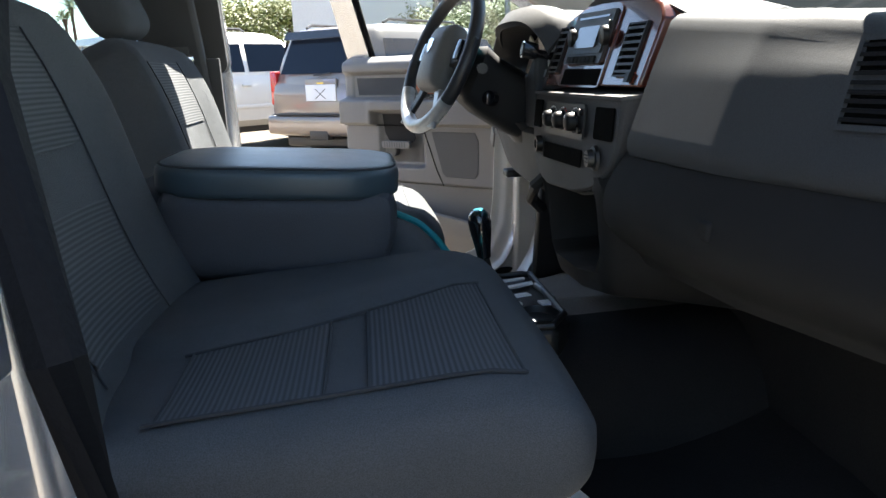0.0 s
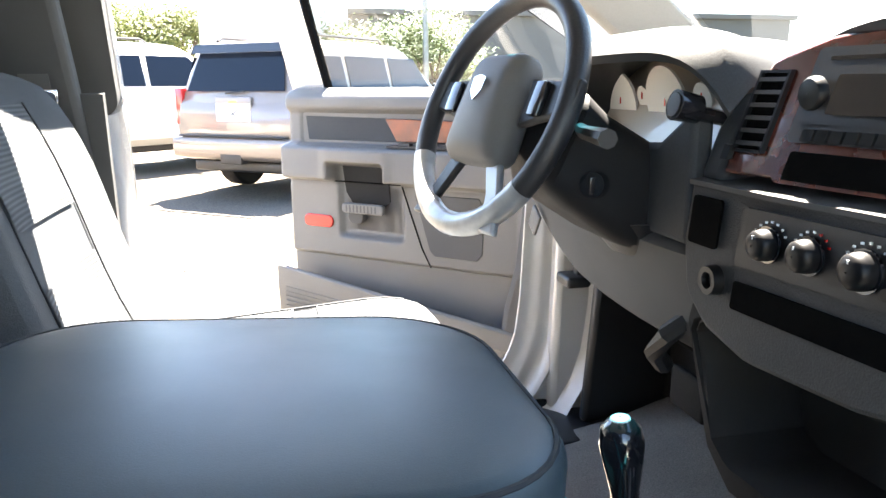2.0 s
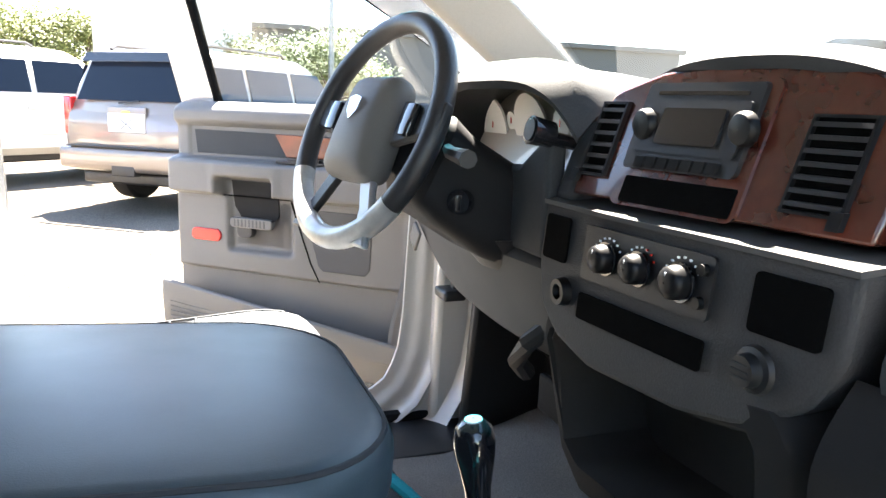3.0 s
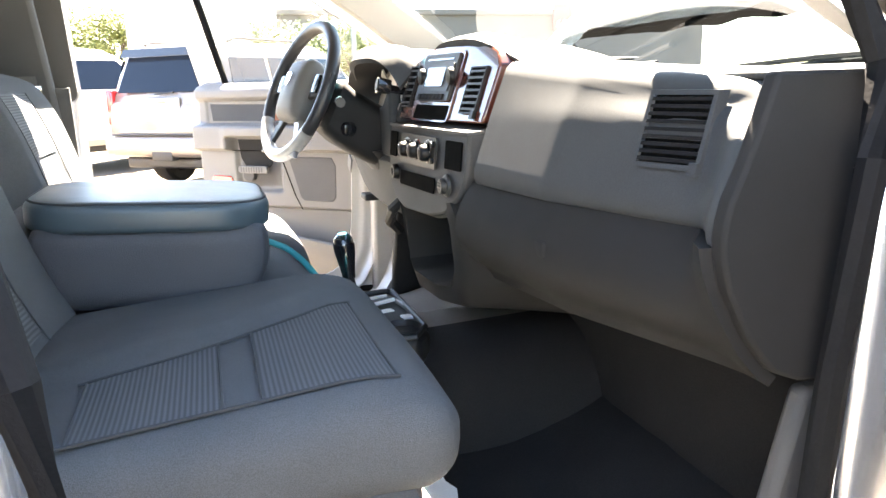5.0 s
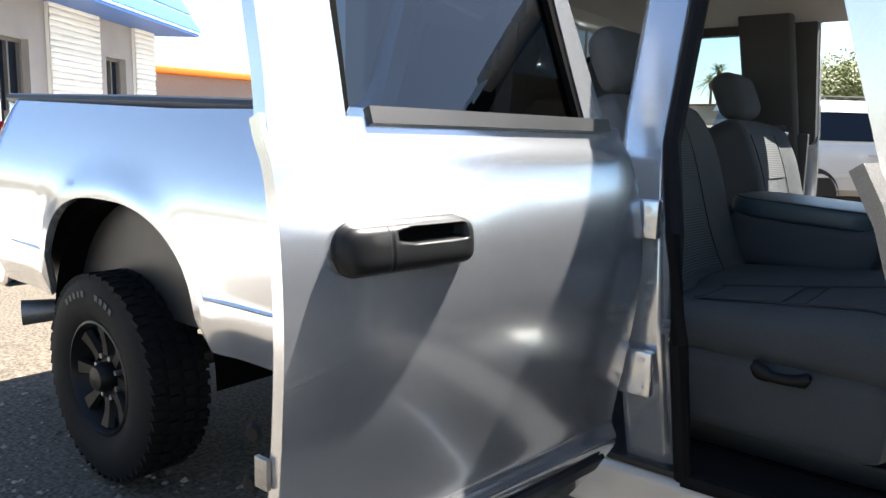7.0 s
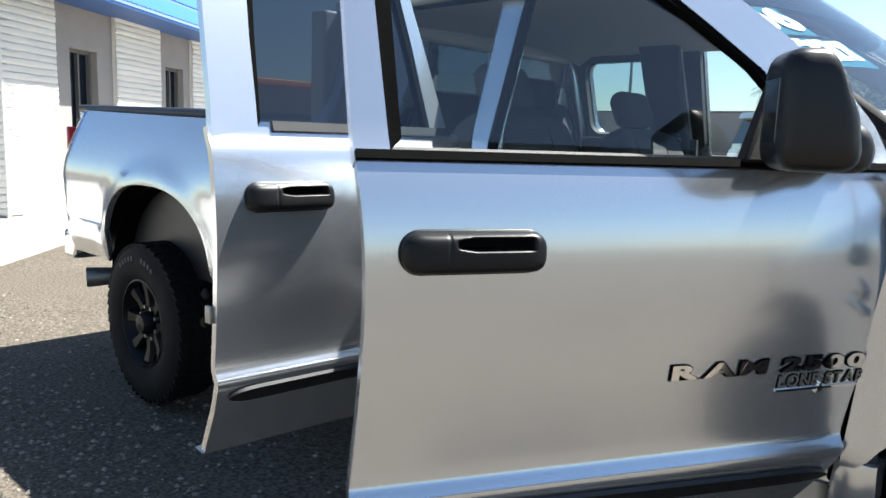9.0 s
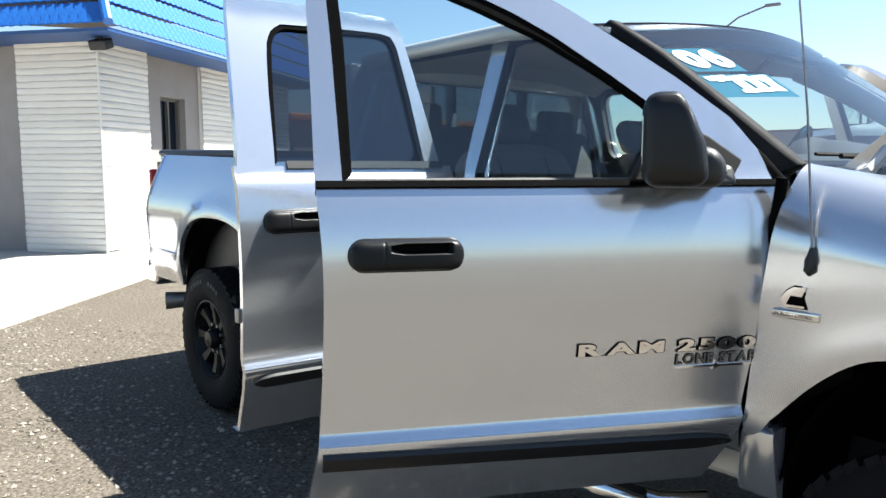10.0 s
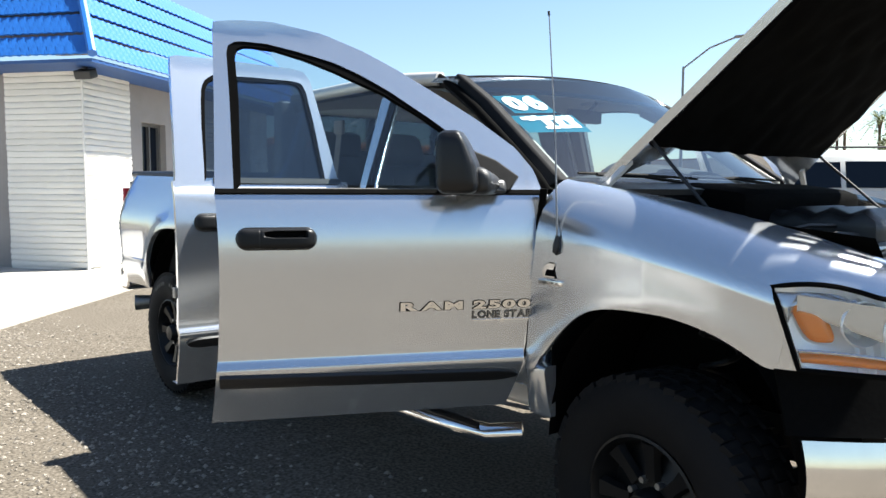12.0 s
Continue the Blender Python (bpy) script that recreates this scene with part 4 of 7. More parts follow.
# ---- wheels, lamps, bumper, engine bay, fittings ----
def wheel_at(x, y, steer, side):
    """Wheel with treaded tyre, black eight-lug rim and hub; faces side (-1 is the passenger side)."""
    m = Matrix.Translation((x, y, 0.40)) @ pose(0, 0, 0, 0, 0, steer) @ pose(0, 0, 0, 90 if side < 0 else -90, 0, 0)
    prof = [(0.218, -0.10), (0.235, -0.118), (0.30, -0.132), (0.36, -0.128), (0.388, -0.112), (0.396, -0.09), (0.398, 0.0), (0.396, 0.09), (0.388, 0.112), (0.36, 0.128), (0.30, 0.132), (0.235, 0.118), (0.218, 0.10), (0.215, 0.0), (0.218, -0.10)]
    tyre = part("wheel", lathe(prof, 56, m), RUBBER, truck, "all-terrain tyre on a black eight-lug wheel")
    blocks = bmesh.new()
    for k in range(52):
        for row, (h0, h1) in enumerate(((-0.118, -0.066), (-0.056, -0.006), (0.006, 0.056), (0.066, 0.118))):
            a = 2 * math.pi * (k + 0.35 * row + 0.15 * (k % 2)) / 52
            vs = []
            for r in (0.392 - (0.012 if row in (0, 3) else 0), 0.407):
                for da, h in ((-0.042, h0), (0.042, h0 + 0.008), (0.042, h1), (-0.042, h1 - 0.008)):
                    rr = r - (0.006 if abs(h) > 0.11 else 0)
                    vs.append(blocks.verts.new(m @ Vector((rr * math.cos(a + da), rr * math.sin(a + da), h))))
            for q in ((4, 5, 6, 7), (0, 1, 5, 4), (1, 2, 6, 5), (2, 3, 7, 6), (3, 0, 4, 7)):
                blocks.faces.new([vs[i] for i in q])
    bmesh.ops.recalc_face_normals(blocks, faces=blocks.faces)
    part("tread", blocks, RUBBER, tyre, smooth=0)
    rim = part("rim", lathe([(0.225, 0.115), (0.216, 0.118), (0.206, 0.10), (0.198, 0.05), (0.185, 0.035), (0.12, 0.045), (0.10, 0.06), (0.08, 0.062), (0.001, 0.062)], 48, m), RIM_BLACK, tyre, "black eight-spoke rim")
    for k in range(8):
        a = 2 * math.pi * k / 8
        spoke = loft([[m @ Vector((r * math.cos(a) - w * math.sin(a) * e, r * math.sin(a) + w * math.cos(a) * e, z)) for e, z in ((-1, z0), (1, z0), (0.7, z0 + 0.022), (-0.7, z0 + 0.022))] for r, w, z0 in ((0.085, 0.026, 0.058), (0.14, 0.024, 0.062), (0.198, 0.036, 0.075))])
        part("rim_spoke", spoke, RIM_BLACK, rim)
        a += math.pi / 8
        c = m @ Vector((0.082 * math.cos(a), 0.082 * math.sin(a), 0.06))
        part("lug_nut", cyl(c, m @ Vector((0.082 * math.cos(a), 0.082 * math.sin(a), 0.085)), 0.011, n=6), STEEL, rim)
    part("hub_cap", lathe([(0.058, 0.06), (0.058, 0.10), (0.045, 0.125), (0.001, 0.13)], 24, m), RIM_BLACK, rim)
    return tyre


wheel_at(1.90, -0.845, -10, -1)
wheel_at(1.90, 0.845, -10, 1)
wheel_at(-1.745, -0.845, 0, -1)
wheel_at(-1.745, 0.845, 0, 1)
# raised letters as plain bars on the rear tyre wall
MARK = material("faded_white_rubber", (0.06, 0.06, 0.057), 0.8)
for k in (0, 1, 2, 3, 6, 7, 8, 9, 10):
    a = radians(62 + 6.2 * k)
    ring_ = [(-1.745 + r * math.cos(a + da), 0.40 + r * math.sin(a + da)) for r, da in ((0.318, -0.032), (0.318, 0.032), (0.342, 0.032), (0.342, -0.032))]
    part("tyre_mark", slab(ring_, lambda p, q, d: (p, -0.9775 - d, q), 0.002), MARK, truck, "faded raised tyre mark", smooth=0)

axle = part("rear_axle", cyl((-1.745, -0.75, 0.40), (-1.745, 0.75, 0.40), 0.05, n=14), BLACK, truck)
part("differential", puff(-1.745, 0.05, 0.40, 0.15, 0.15, 0.15, 0.12, cuts=6), BLACK, axle)
part("front_axle", cyl((1.90, -0.72, 0.40), (1.90, 0.72, 0.40), 0.045, n=14), BLACK, truck)
for y in (-0.55, 0.55):
    part("leaf_spring", tube([(-2.35, y, 0.60), (-1.745, y, 0.47), (-1.1, y, 0.62)], 0.025, 6), BLACK, truck)
    part("coil_spring", tube([(1.90 + 0.06 * math.cos(a), y + 0.06 * math.sin(a), 0.48 + 0.018 * a) for a in [0.5 * k for k in range(50)]], 0.010, 6), BLACK, truck)
part("exhaust_pipe", tube([(-2.0, -0.60, 0.50), (-2.45, -0.66, 0.50), (-2.52, -0.78, 0.50), (-2.55, -0.85, 0.50)], 0.042, 14), STEEL, truck)
tip = cyl((-2.50, -0.74, 0.505), (-2.57, -0.90, 0.50), 0.048, 0.058, 24, caps=False)
part("exhaust_tip", tip, STEEL, truck, "large dull steel exhaust tip", solid=0.004)
for flip in (False, True):
    pair = mirrored if flip else (lambda b: b)
    step = part("side_step", pair(tube([(-0.30, -0.70, 0.50), (-0.10, -0.86, 0.44), (0.2, -0.90, 0.42), (0.9, -0.89, 0.42), (1.14, -0.86, 0.425), (1.24, -0.78, 0.44)], 0.038, 14)), CHROME, truck, "chrome tubular side step")
    part("step_pad", pair(slab([(0.62, -0.925), (1.12, -0.915), (1.10, -0.865), (0.64, -0.87)], lambda a, b, d: (a, b, 0.455 + d), 0.006)), BLACK, step)
    part("tail_lamp", pair(box(-2.90, -2.875, -0.86, -0.79, 0.92, 1.36, 0.008)), RED_LENS, truck, "red tail lamp")
    part("bed_line", pair(tube([(-1.06, -0.962, 0.835), (-0.80, -0.958, 0.838), (-0.53, -0.955, 0.84)], 0.006, 6)), PAINT, truck)
    part("bed_line", pair(tube([(-2.12, -0.962, 0.85), (-2.4, -0.955, 0.852), (-2.62, -0.945, 0.855), (-2.8, -0.88, 0.857)], 0.006, 6)), PAINT, truck)
    part("bumper_end", pair(tube([(-2.86, -0.80, 0.74), (-2.90, -0.86, 0.80), (-2.885, -0.87, 0.86)], 0.016, 8)), BLACK, truck, "black bumper end")
    # fender edge behind the arch and its lower trim line
    part("fender_foot", pair(loft([[(x, -y, z) for x, y in ((x0, 0.90), (x0, w - 0.004), (x0 + 0.006, w), (1.486, w), (1.495, w - 0.006), (1.497, 0.90))] for z, x0, w in ((0.585, 1.398, 0.925), (0.62, 1.402, 0.938), (0.70, 1.412, 0.957), (0.745, 1.418, 0.966), (0.757, 1.420, 0.964), (0.764, 1.421, 0.952))])), PAINT, truck, "silver fender foot")
    part("splash_guard", pair(box(1.482, 1.492, -0.91, -0.45, 0.60, 0.80, 0.004)), VOID, truck, "black wheel arch liner")
    # headlamp
    def lamp_fn(s, t):
        xl = 2.325 - 0.062 * t
        x = xl + (2.585 - xl) * s
        z = 0.912 + (0.205 + 0.02 * math.sin(math.pi * min(1.0, s * 1.4)) - 0.025 * s) * t
        return (x, -(fender_y(x, z) + 0.022), z)
    inset = lambda s, t, d: (lambda p: (p[0] - 0.4 * d, p[1] + d, p[2]))(lamp_fn(s, t))
    lamp = part("headlamp", pair(grid(lambda s, t: inset(s, t, 0.022 + 0.05 * math.sin(math.pi * s) * math.sin(math.pi * t) + 0.006 * math.sin(s * 60) * (s > 0.45)), 60, 12)), REFLECTOR, truck, "clear headlamp with amber turn lens", solid=0.006, offset=0)

    def drop(s, t):
        a = 2 * math.pi * s
        ca, sa = math.cos(a), math.sin(a)
        k = 0.115 * t * (abs(ca) ** 0.55) * (1 if ca > 0 else -1), 0.24 * t * (abs(sa) ** 0.6) * (1 if sa > 0 else -1)
        return inset(0.205 + k[0] - 0.10 * k[1] + 0.06 * max(0.0, -k[1]), 0.56 + k[1], 0.010 + 0.014 * t**3)
    part("lamp_amber", pair(grid(drop, 32, 6, wrap=True)), AMBER, lamp, "amber side reflector")
    part("lamp_amber_strip", pair(grid(lambda s, t: inset(0.04 + 0.93 * s, 0.07 + 0.12 * t, 0.008 + 0.012 * abs(2 * t - 1) ** 2), 24, 5)), AMBER, lamp, "amber lower strip")
    part("lamp_divider", pair(tube([inset(0.04 + 0.09 * k, 0.225, 0.008) for k in range(11)], 0.004, 6)), CHROME, lamp)
    for s, r in ((0.50, 0.052), (0.80, 0.062)):
        c = Vector(lamp_fn(s, 0.58)) + Vector((-0.015, 0.055, 0))
        aim = (Vector((0.75, -0.65, 0))).to_track_quat("Z", "Y").to_matrix().to_4x4()
        part("lamp_bowl", pair(lathe([(r + 0.006, 0.028), (r + 0.003, 0.034), (r, 0.028), (r * 0.9, 0.0), (r * 0.6, -0.03), (0.014, -0.04), (0.012, -0.005), (0.008, 0.006), (0.001, 0.008)], 28, Matrix.Translation(c) @ aim)), REFLECTOR, lamp, "bright lamp bowl")
    lens = part("lamp_lens", pair(grid(lamp_fn, 16, 8)), CLEAR_LENS, lamp, "clear lens")
    lens.visible_shadow = False
    part("fender_corner", pair(grid(lambda s, t: (lambda z: (lambda x: (x, -(fender_y(x, z) + 0.002), z))(2.255 + (2.325 - 0.062 * (z - 0.912) / 0.205 - 2.255) * s))(0.905 + 0.195 * t), 8, 8)), PAINT, lamp, "silver fender corner", solid=0.01)
    part("lamp_rim", pair(tube([lamp_fn(k / 12, 0) for k in range(12, 0, -1)] + [lamp_fn(0, k / 8) for k in range(9)] + [lamp_fn(k / 12, 1) for k in range(1, 13)], 0.007, 6)), VOID, lamp)
    part("strut", pair(cyl((1.985, -0.72, 1.245), HOOD @ Vector((0.22, -0.665, -0.02)), 0.006, n=10)), BLACK, hood, "hood gas strut")
    part("hood_hinge", pair(tube([(1.50, -0.76, 1.33), (1.60, -0.77, 1.375), HOOD @ Vector((0.12, -0.68, -0.015))], 0.014, 6)), JAMB, hood)
    part("liner_apron", pair(grid(lambda s, t: (1.46 + 0.95 * s, -(0.80 - 0.06 * s - 0.24 * t), 1.335 - 0.10 * s - 0.20 * t), 12, 4)), VOID, truck)

bump = part("front_bumper", grid(lambda s, t: (2.74 - 0.395 * abs(2 * s - 1) ** 3 + 0.02 * math.sin(math.pi * t), 1.0 * (2 * s - 1) * (1 - 0.02 * t), 0.50 + 0.24 * t), 40, 8), CHROME, truck, "chrome front bumper", solid=0.02)
part("bumper_top", grid(lambda s, t: (2.72 - 0.41 * abs(2 * s - 1) ** 3 - 0.05 * t, 0.985 * (2 * s - 1) * (1 - 0.03 * t), 0.745 + 0.165 * t), 40, 5), VOID, bump, "black bumper top cover", solid=0.015)
part("fog_lamp", cyl((2.66, -0.70, 0.83), (2.70, -0.70, 0.83), 0.045, n=20), CHROME, bump)
# grille that lifts with the hood: frame, crossbars, slats
gm = HOOD @ Matrix.Translation((1.24, 0, -0.01)) @ pose(0, 0, 0, 0, 6, 0)
gr = part("grille", join(box(-0.03, 0.03, -0.56, 0.56, -0.05, 0.0, 0.01, m=gm), box(-0.03, 0.03, -0.53, 0.53, -0.40, -0.36, 0.01, m=gm), box(-0.03, 0.03, -0.58, -0.53, -0.40, 0.0, 0.01, m=gm), box(-0.03, 0.03, 0.53, 0.58, -0.40, 0.0, 0.01, m=gm)), CHROME, hood, "chrome grille frame")
part("grille_cross", join(box(-0.025, 0.035, -0.53, 0.53, -0.21, -0.16, 0.008, m=gm), box(-0.025, 0.035, -0.03, 0.03, -0.38, -0.04, 0.008, m=gm)), CHROME, gr)
for k in range(34):
    y = -0.52 + 0.0315 * k
    if abs(y) > 0.04:
        part("grille_slat", box(-0.004, 0.004, y - 0.007, y + 0.007, -0.37, -0.04, m=gm), BLACK, gr)

# engine bay
bay = part("engine_bay", box(1.45, 2.38, -0.44, 0.44, 0.70, 0.95), BLACK, truck, "dark diesel engine bay")
part("engine_block", puff(1.95, 0.05, 1.06, 0.36, 0.22, 0.12, 0.05), BLACK, bay)
part("intake_pipe", tube([(2.2, -0.35, 1.14), (2.05, -0.30, 1.19), (1.8, -0.15, 1.19), (1.62, 0.0, 1.16)], 0.045, 12), BLACK, bay)
part("intake_pipe", tube([(2.28, 0.40, 1.12), (2.0, 0.36, 1.18), (1.75, 0.30, 1.17)], 0.04, 12), STEEL, bay)
part("air_box", puff(1.72, -0.52, 1.16, 0.17, 0.13, 0.10, 0.03), BLACK, bay, "black air filter box")
part("battery", box(2.12, 2.36, -0.66, -0.46, 1.02, 1.20, 0.01), GLOSS_BLACK, bay, "black battery")
part("battery", box(2.12, 2.36, 0.46, 0.66, 1.02, 1.20, 0.01), GLOSS_BLACK, bay)
part("battery_terminal", box(2.20, 2.24, -0.62, -0.58, 1.20, 1.225, 0.004), material("yellow_cap", (0.65, 0.48, 0.04), 0.5), bay, "yellow terminal cap")
part("battery_terminal", box(2.14, 2.18, 0.50, 0.56, 1.20, 1.225, 0.004), material("yellow_cap", (0.65, 0.48, 0.04), 0.5), bay)
part("brake_reservoir", puff(1.56, 0.42, 1.24, 0.05, 0.06, 0.05, 0.02, cuts=4), TRIM, bay)
part("plenum_cover", puff(1.69, 0.06, 1.28, 0.23, 0.42, 0.105, 0.05, shape=lambda a, b, c, p: (p.x + 0.04 * b, p.y, p.z - 0.03 * max(0, a) * max(0, c))), VOID, bay, "black plenum cover over the engine")
part("engine_cover", puff(1.95, 0.02, 1.20, 0.30, 0.24, 0.09, 0.05, shape=lambda a, b, c, p: (p.x, p.y, p.z + 0.012 * math.sin(p.x * 60) * (c > 0.5))), BLACK, bay, "black ribbed engine cover")
part("heater_box", puff(1.62, -0.30, 1.24, 0.11, 0.30, 0.10, 0.03), VOID, bay, "black heater box")
part("coolant_bottle", puff(2.32, -0.25, 1.15, 0.05, 0.13, 0.05, 0.02, cuts=4), TRIM, bay)
random.seed(11)
for k in range(14):
    a = Vector((random.uniform(1.5, 2.2), random.uniform(-0.6, 0.6), random.uniform(1.05, 1.2)))
    b = Vector((random.uniform(1.5, 2.3), random.uniform(-0.6, 0.6), random.uniform(1.0, 1.2)))
    c = (a + b) / 2 + Vector((0, 0, 0.08))
    part("hose", tube([a, a.lerp(c, 0.6) + Vector((0, 0, 0.02)), c, b.lerp(c, 0.6), b], random.uniform(0.006, 0.016), 6), BLACK, bay)
part("radiator_support", box(2.38, 2.46, -0.74, 0.74, 1.06, 1.18, 0.02), BLACK, truck, "black radiator cross member")
part("cowl_panel", box(1.44, 1.50, -0.80, 0.80, 1.10, 1.36, 0.01), VOID, truck)

# wipers, antenna, badge, windscreen lettering
for y0, y1 in ((-0.30, -0.72), (0.42, -0.10)):
    w = part("wiper", tube([(1.60, y0, 1.385), (1.57, (y0 + y1) / 2, 1.405), (1.515, y1, 1.41)], 0.007, 6), RUBBER, truck, "black windscreen wiper")
    part("wiper_blade", tube([(1.60, y0 + 0.10, 1.400), (1.545, (y0 + y1) / 2, 1.412), (1.48, y1 - 0.06, 1.415)], 0.005, 5), RUBBER, w)
ant = part("antenna", tube([(1.573, -1.0, 1.150), (1.574, -1.005, 1.160), (1.576, -1.005, 1.18), (1.578, -1.005, 1.198), (1.579, -1.006, 1.212)], [0.004, 0.012, 0.013, 0.008, 0.005], 10), BLACK, truck, "thin black whip antenna")
part("whip", tube([(1.579, -1.006, 1.21), (1.540, -0.974, 1.5), (1.468, -0.93, 1.93)], [0.0032, 0.0028, 0.002], 6), STEEL, ant)
part("whip_tip", cyl((1.468, -0.93, 1.925), (1.466, -0.93, 1.94), 0.004, n=8), BLACK, ant)
by = -0.992
fb = part("fender_badge", slab([(0.0, 0.0), (0.012, 0.03), (0.045, 0.03), (0.055, 0.06), (0.02, 0.06), (0.0, 0.045), (-0.015, 0.02), (-0.005, -0.008), (0.05, -0.008), (0.055, 0.0)], lambda a, b, d: (1.528 + 0.76 * a, by - d - 0.006, 1.080 + 0.68 * b), 0.006), CHROME, truck, "chrome engine badge on the fender")
part("badge_shadow", slab([(0.002, -0.012), (-0.02, 0.02), (-0.004, 0.048), (0.018, 0.064), (0.060, 0.064), (0.049, 0.026), (0.060, -0.012)], lambda a, b, d: (1.528 + 0.76 * a, by - d - 0.001, 1.080 + 0.68 * b), 0.004), VOID, fb)
part("badge_plate", box(1.496, 1.600, by - 0.012, by - 0.004, 1.048, 1.067, 0.003), CHROME, fb)
words = text_mesh("TURBO DIESEL", 0.0135, 0.0004)
for v in words.verts:
    v.co = Vector((1.501 + v.co.x * 1.0, by - 0.0128 - v.co.z, 1.053 + v.co.y))
part("badge_words", words, GLOSS_BLACK, fb, "small black lettering", smooth=0)


def on_screen(a, b, d):
    """A point on the windscreen: a across from the centre (passenger side negative), b up the slope."""
    t = b / 0.82
    v = a / (0.80 - 0.10 * t)
    x = 1.60 - 0.13 * abs(v) ** 2.2 - (0.60 + 0.06 * v * v) * t + 0.02 * math.sin(math.pi * t)
    z = 1.375 + 0.447 * t - 0.01 * abs(v) ** 2 + 0.022 * (1 - abs(v) ** 2) * t
    return (x + d * 0.56, a, z + d * 0.83)


def screen_block(a0, a1, b0, b1, mat, d=0.002):
    return part("screen_sticker" if mat is CYAN else "screen_mark", grid(lambda s, t: on_screen(a0 + (a1 - a0) * s, b0 + (b1 - b0) * t, d), 10, 4), mat, screen, "cyan dealer sticker" if mat is CYAN else "white sticker mark")


screen_block(-0.685, -0.515, 0.52, 0.665, CYAN)


def screen_stroke(path, wide):
    """A fat white brush stroke along points on the windscreen."""
    path = resample([(a, b, 0) for a, b in path], 32)
    last = len(path) - 1

    def fn(s, t):
        k = round(s * last)
        p, q = path[max(0, k - 1)], path[min(last, k + 1)]
        n = Vector((p.y - q.y, q.x - p.x, 0)).normalized()
        c = path[k] + n * wide * (t - 0.5)
        return on_screen(c.x, c.y, 0.006)
    return part("screen_lettering", grid(fn, last, 2), WHITE, screen, "white year number", smooth=0)


screen_stroke([(-0.642 + 0.022 * math.cos(math.pi * k / 8), 0.593 + 0.043 * math.sin(math.pi * k / 8)) for k in range(17)], 0.030)
screen_stroke([(-0.548, 0.640), (-0.572, 0.630), (-0.585, 0.605)] + [(-0.562 - 0.022 * math.cos(math.pi * k / 8), 0.580 - 0.030 * math.sin(math.pi * k / 8)) for k in range(17)], 0.030)
screen_block(-0.725, -0.46, 0.372, 0.502, CYAN)
# a white wavy mark that nobody can read, as plain strokes
for k in range(9):
    a = -0.695 + 0.024 * k
    screen_block(a, a + 0.022, 0.462 - 0.006 * (k % 2), 0.486 + 0.004 * (k % 3), WHITE, 0.005)
for k in range(3):
    screen_block(-0.625 + 0.052 * k, -0.590 + 0.052 * k, 0.405 + 0.006 * k, 0.458, WHITE, 0.005)
    screen_block(-0.640 + 0.052 * k, -0.588 + 0.052 * k, 0.392 + 0.005 * k, 0.410 + 0.005 * k, WHITE, 0.005)

# ---- cabin ----
def ribbed(name, color, pitch, along="Y"):
    m = material(name, color, 0.9, grain=0.3, scale=700, bump=0.3, spec=0.2)
    nt = m.node_tree
    wave = nt.nodes.new("ShaderNodeTexWave")
    wave.bands_direction = along
    wave.inputs["Scale"].default_value = 0.314 / pitch
    co = nt.nodes.new("ShaderNodeTexCoord")
    nt.links.new(co.outputs["Object"], wave.inputs["Vector"])
    bp = nt.nodes.new("ShaderNodeBump")
    bp.inputs["Strength"].default_value, bp.inputs["Distance"].default_value = 0.45, 0.0012
    nt.links.new(wave.outputs["Fac"], bp.inputs["Height"])
    nt.links.new(bp.outputs["Normal"], nt.nodes["Principled BSDF"].inputs["Normal"])
    mx = nt.nodes.new("ShaderNodeMix")
    mx.data_type = "RGBA"
    mx.inputs["A"].default_value = (*[c * 0.6 for c in color], 1)
    mx.inputs["B"].default_value = (*[c * 1.12 for c in color], 1)
    nt.links.new(wave.outputs["Fac"], mx.inputs["Factor"])
    nt.links.new(mx.outputs["Result"], nt.nodes["Principled BSDF"].inputs["Base Color"])
    return m


RIBBED = ribbed("ribbed_seat_cloth", (0.075, 0.081, 0.087), 0.0060, "X")
RIBBED_BACK = ribbed("ribbed_back_cloth", (0.085, 0.091, 0.096), 0.0062, "Z")
STACK = material("dark_stack_plastic", (0.052, 0.051, 0.051), 0.65, spec=0.25, grain=0.2, scale=420, bump=0.5, blotch=0.15, blotch_scale=5)
BOX_VINYL = material("slate_box_vinyl", (0.062, 0.065, 0.073), 0.55, spec=0.25, grain=0.25, scale=500, bump=0.4, blotch=0.15, blotch_scale=6)
SEAM = material("seam_thread", (0.03, 0.033, 0.037), 0.9)


LEVER = material("lever_plastic", (0.004, 0.004, 0.0055), 0.55, spec=0.25)


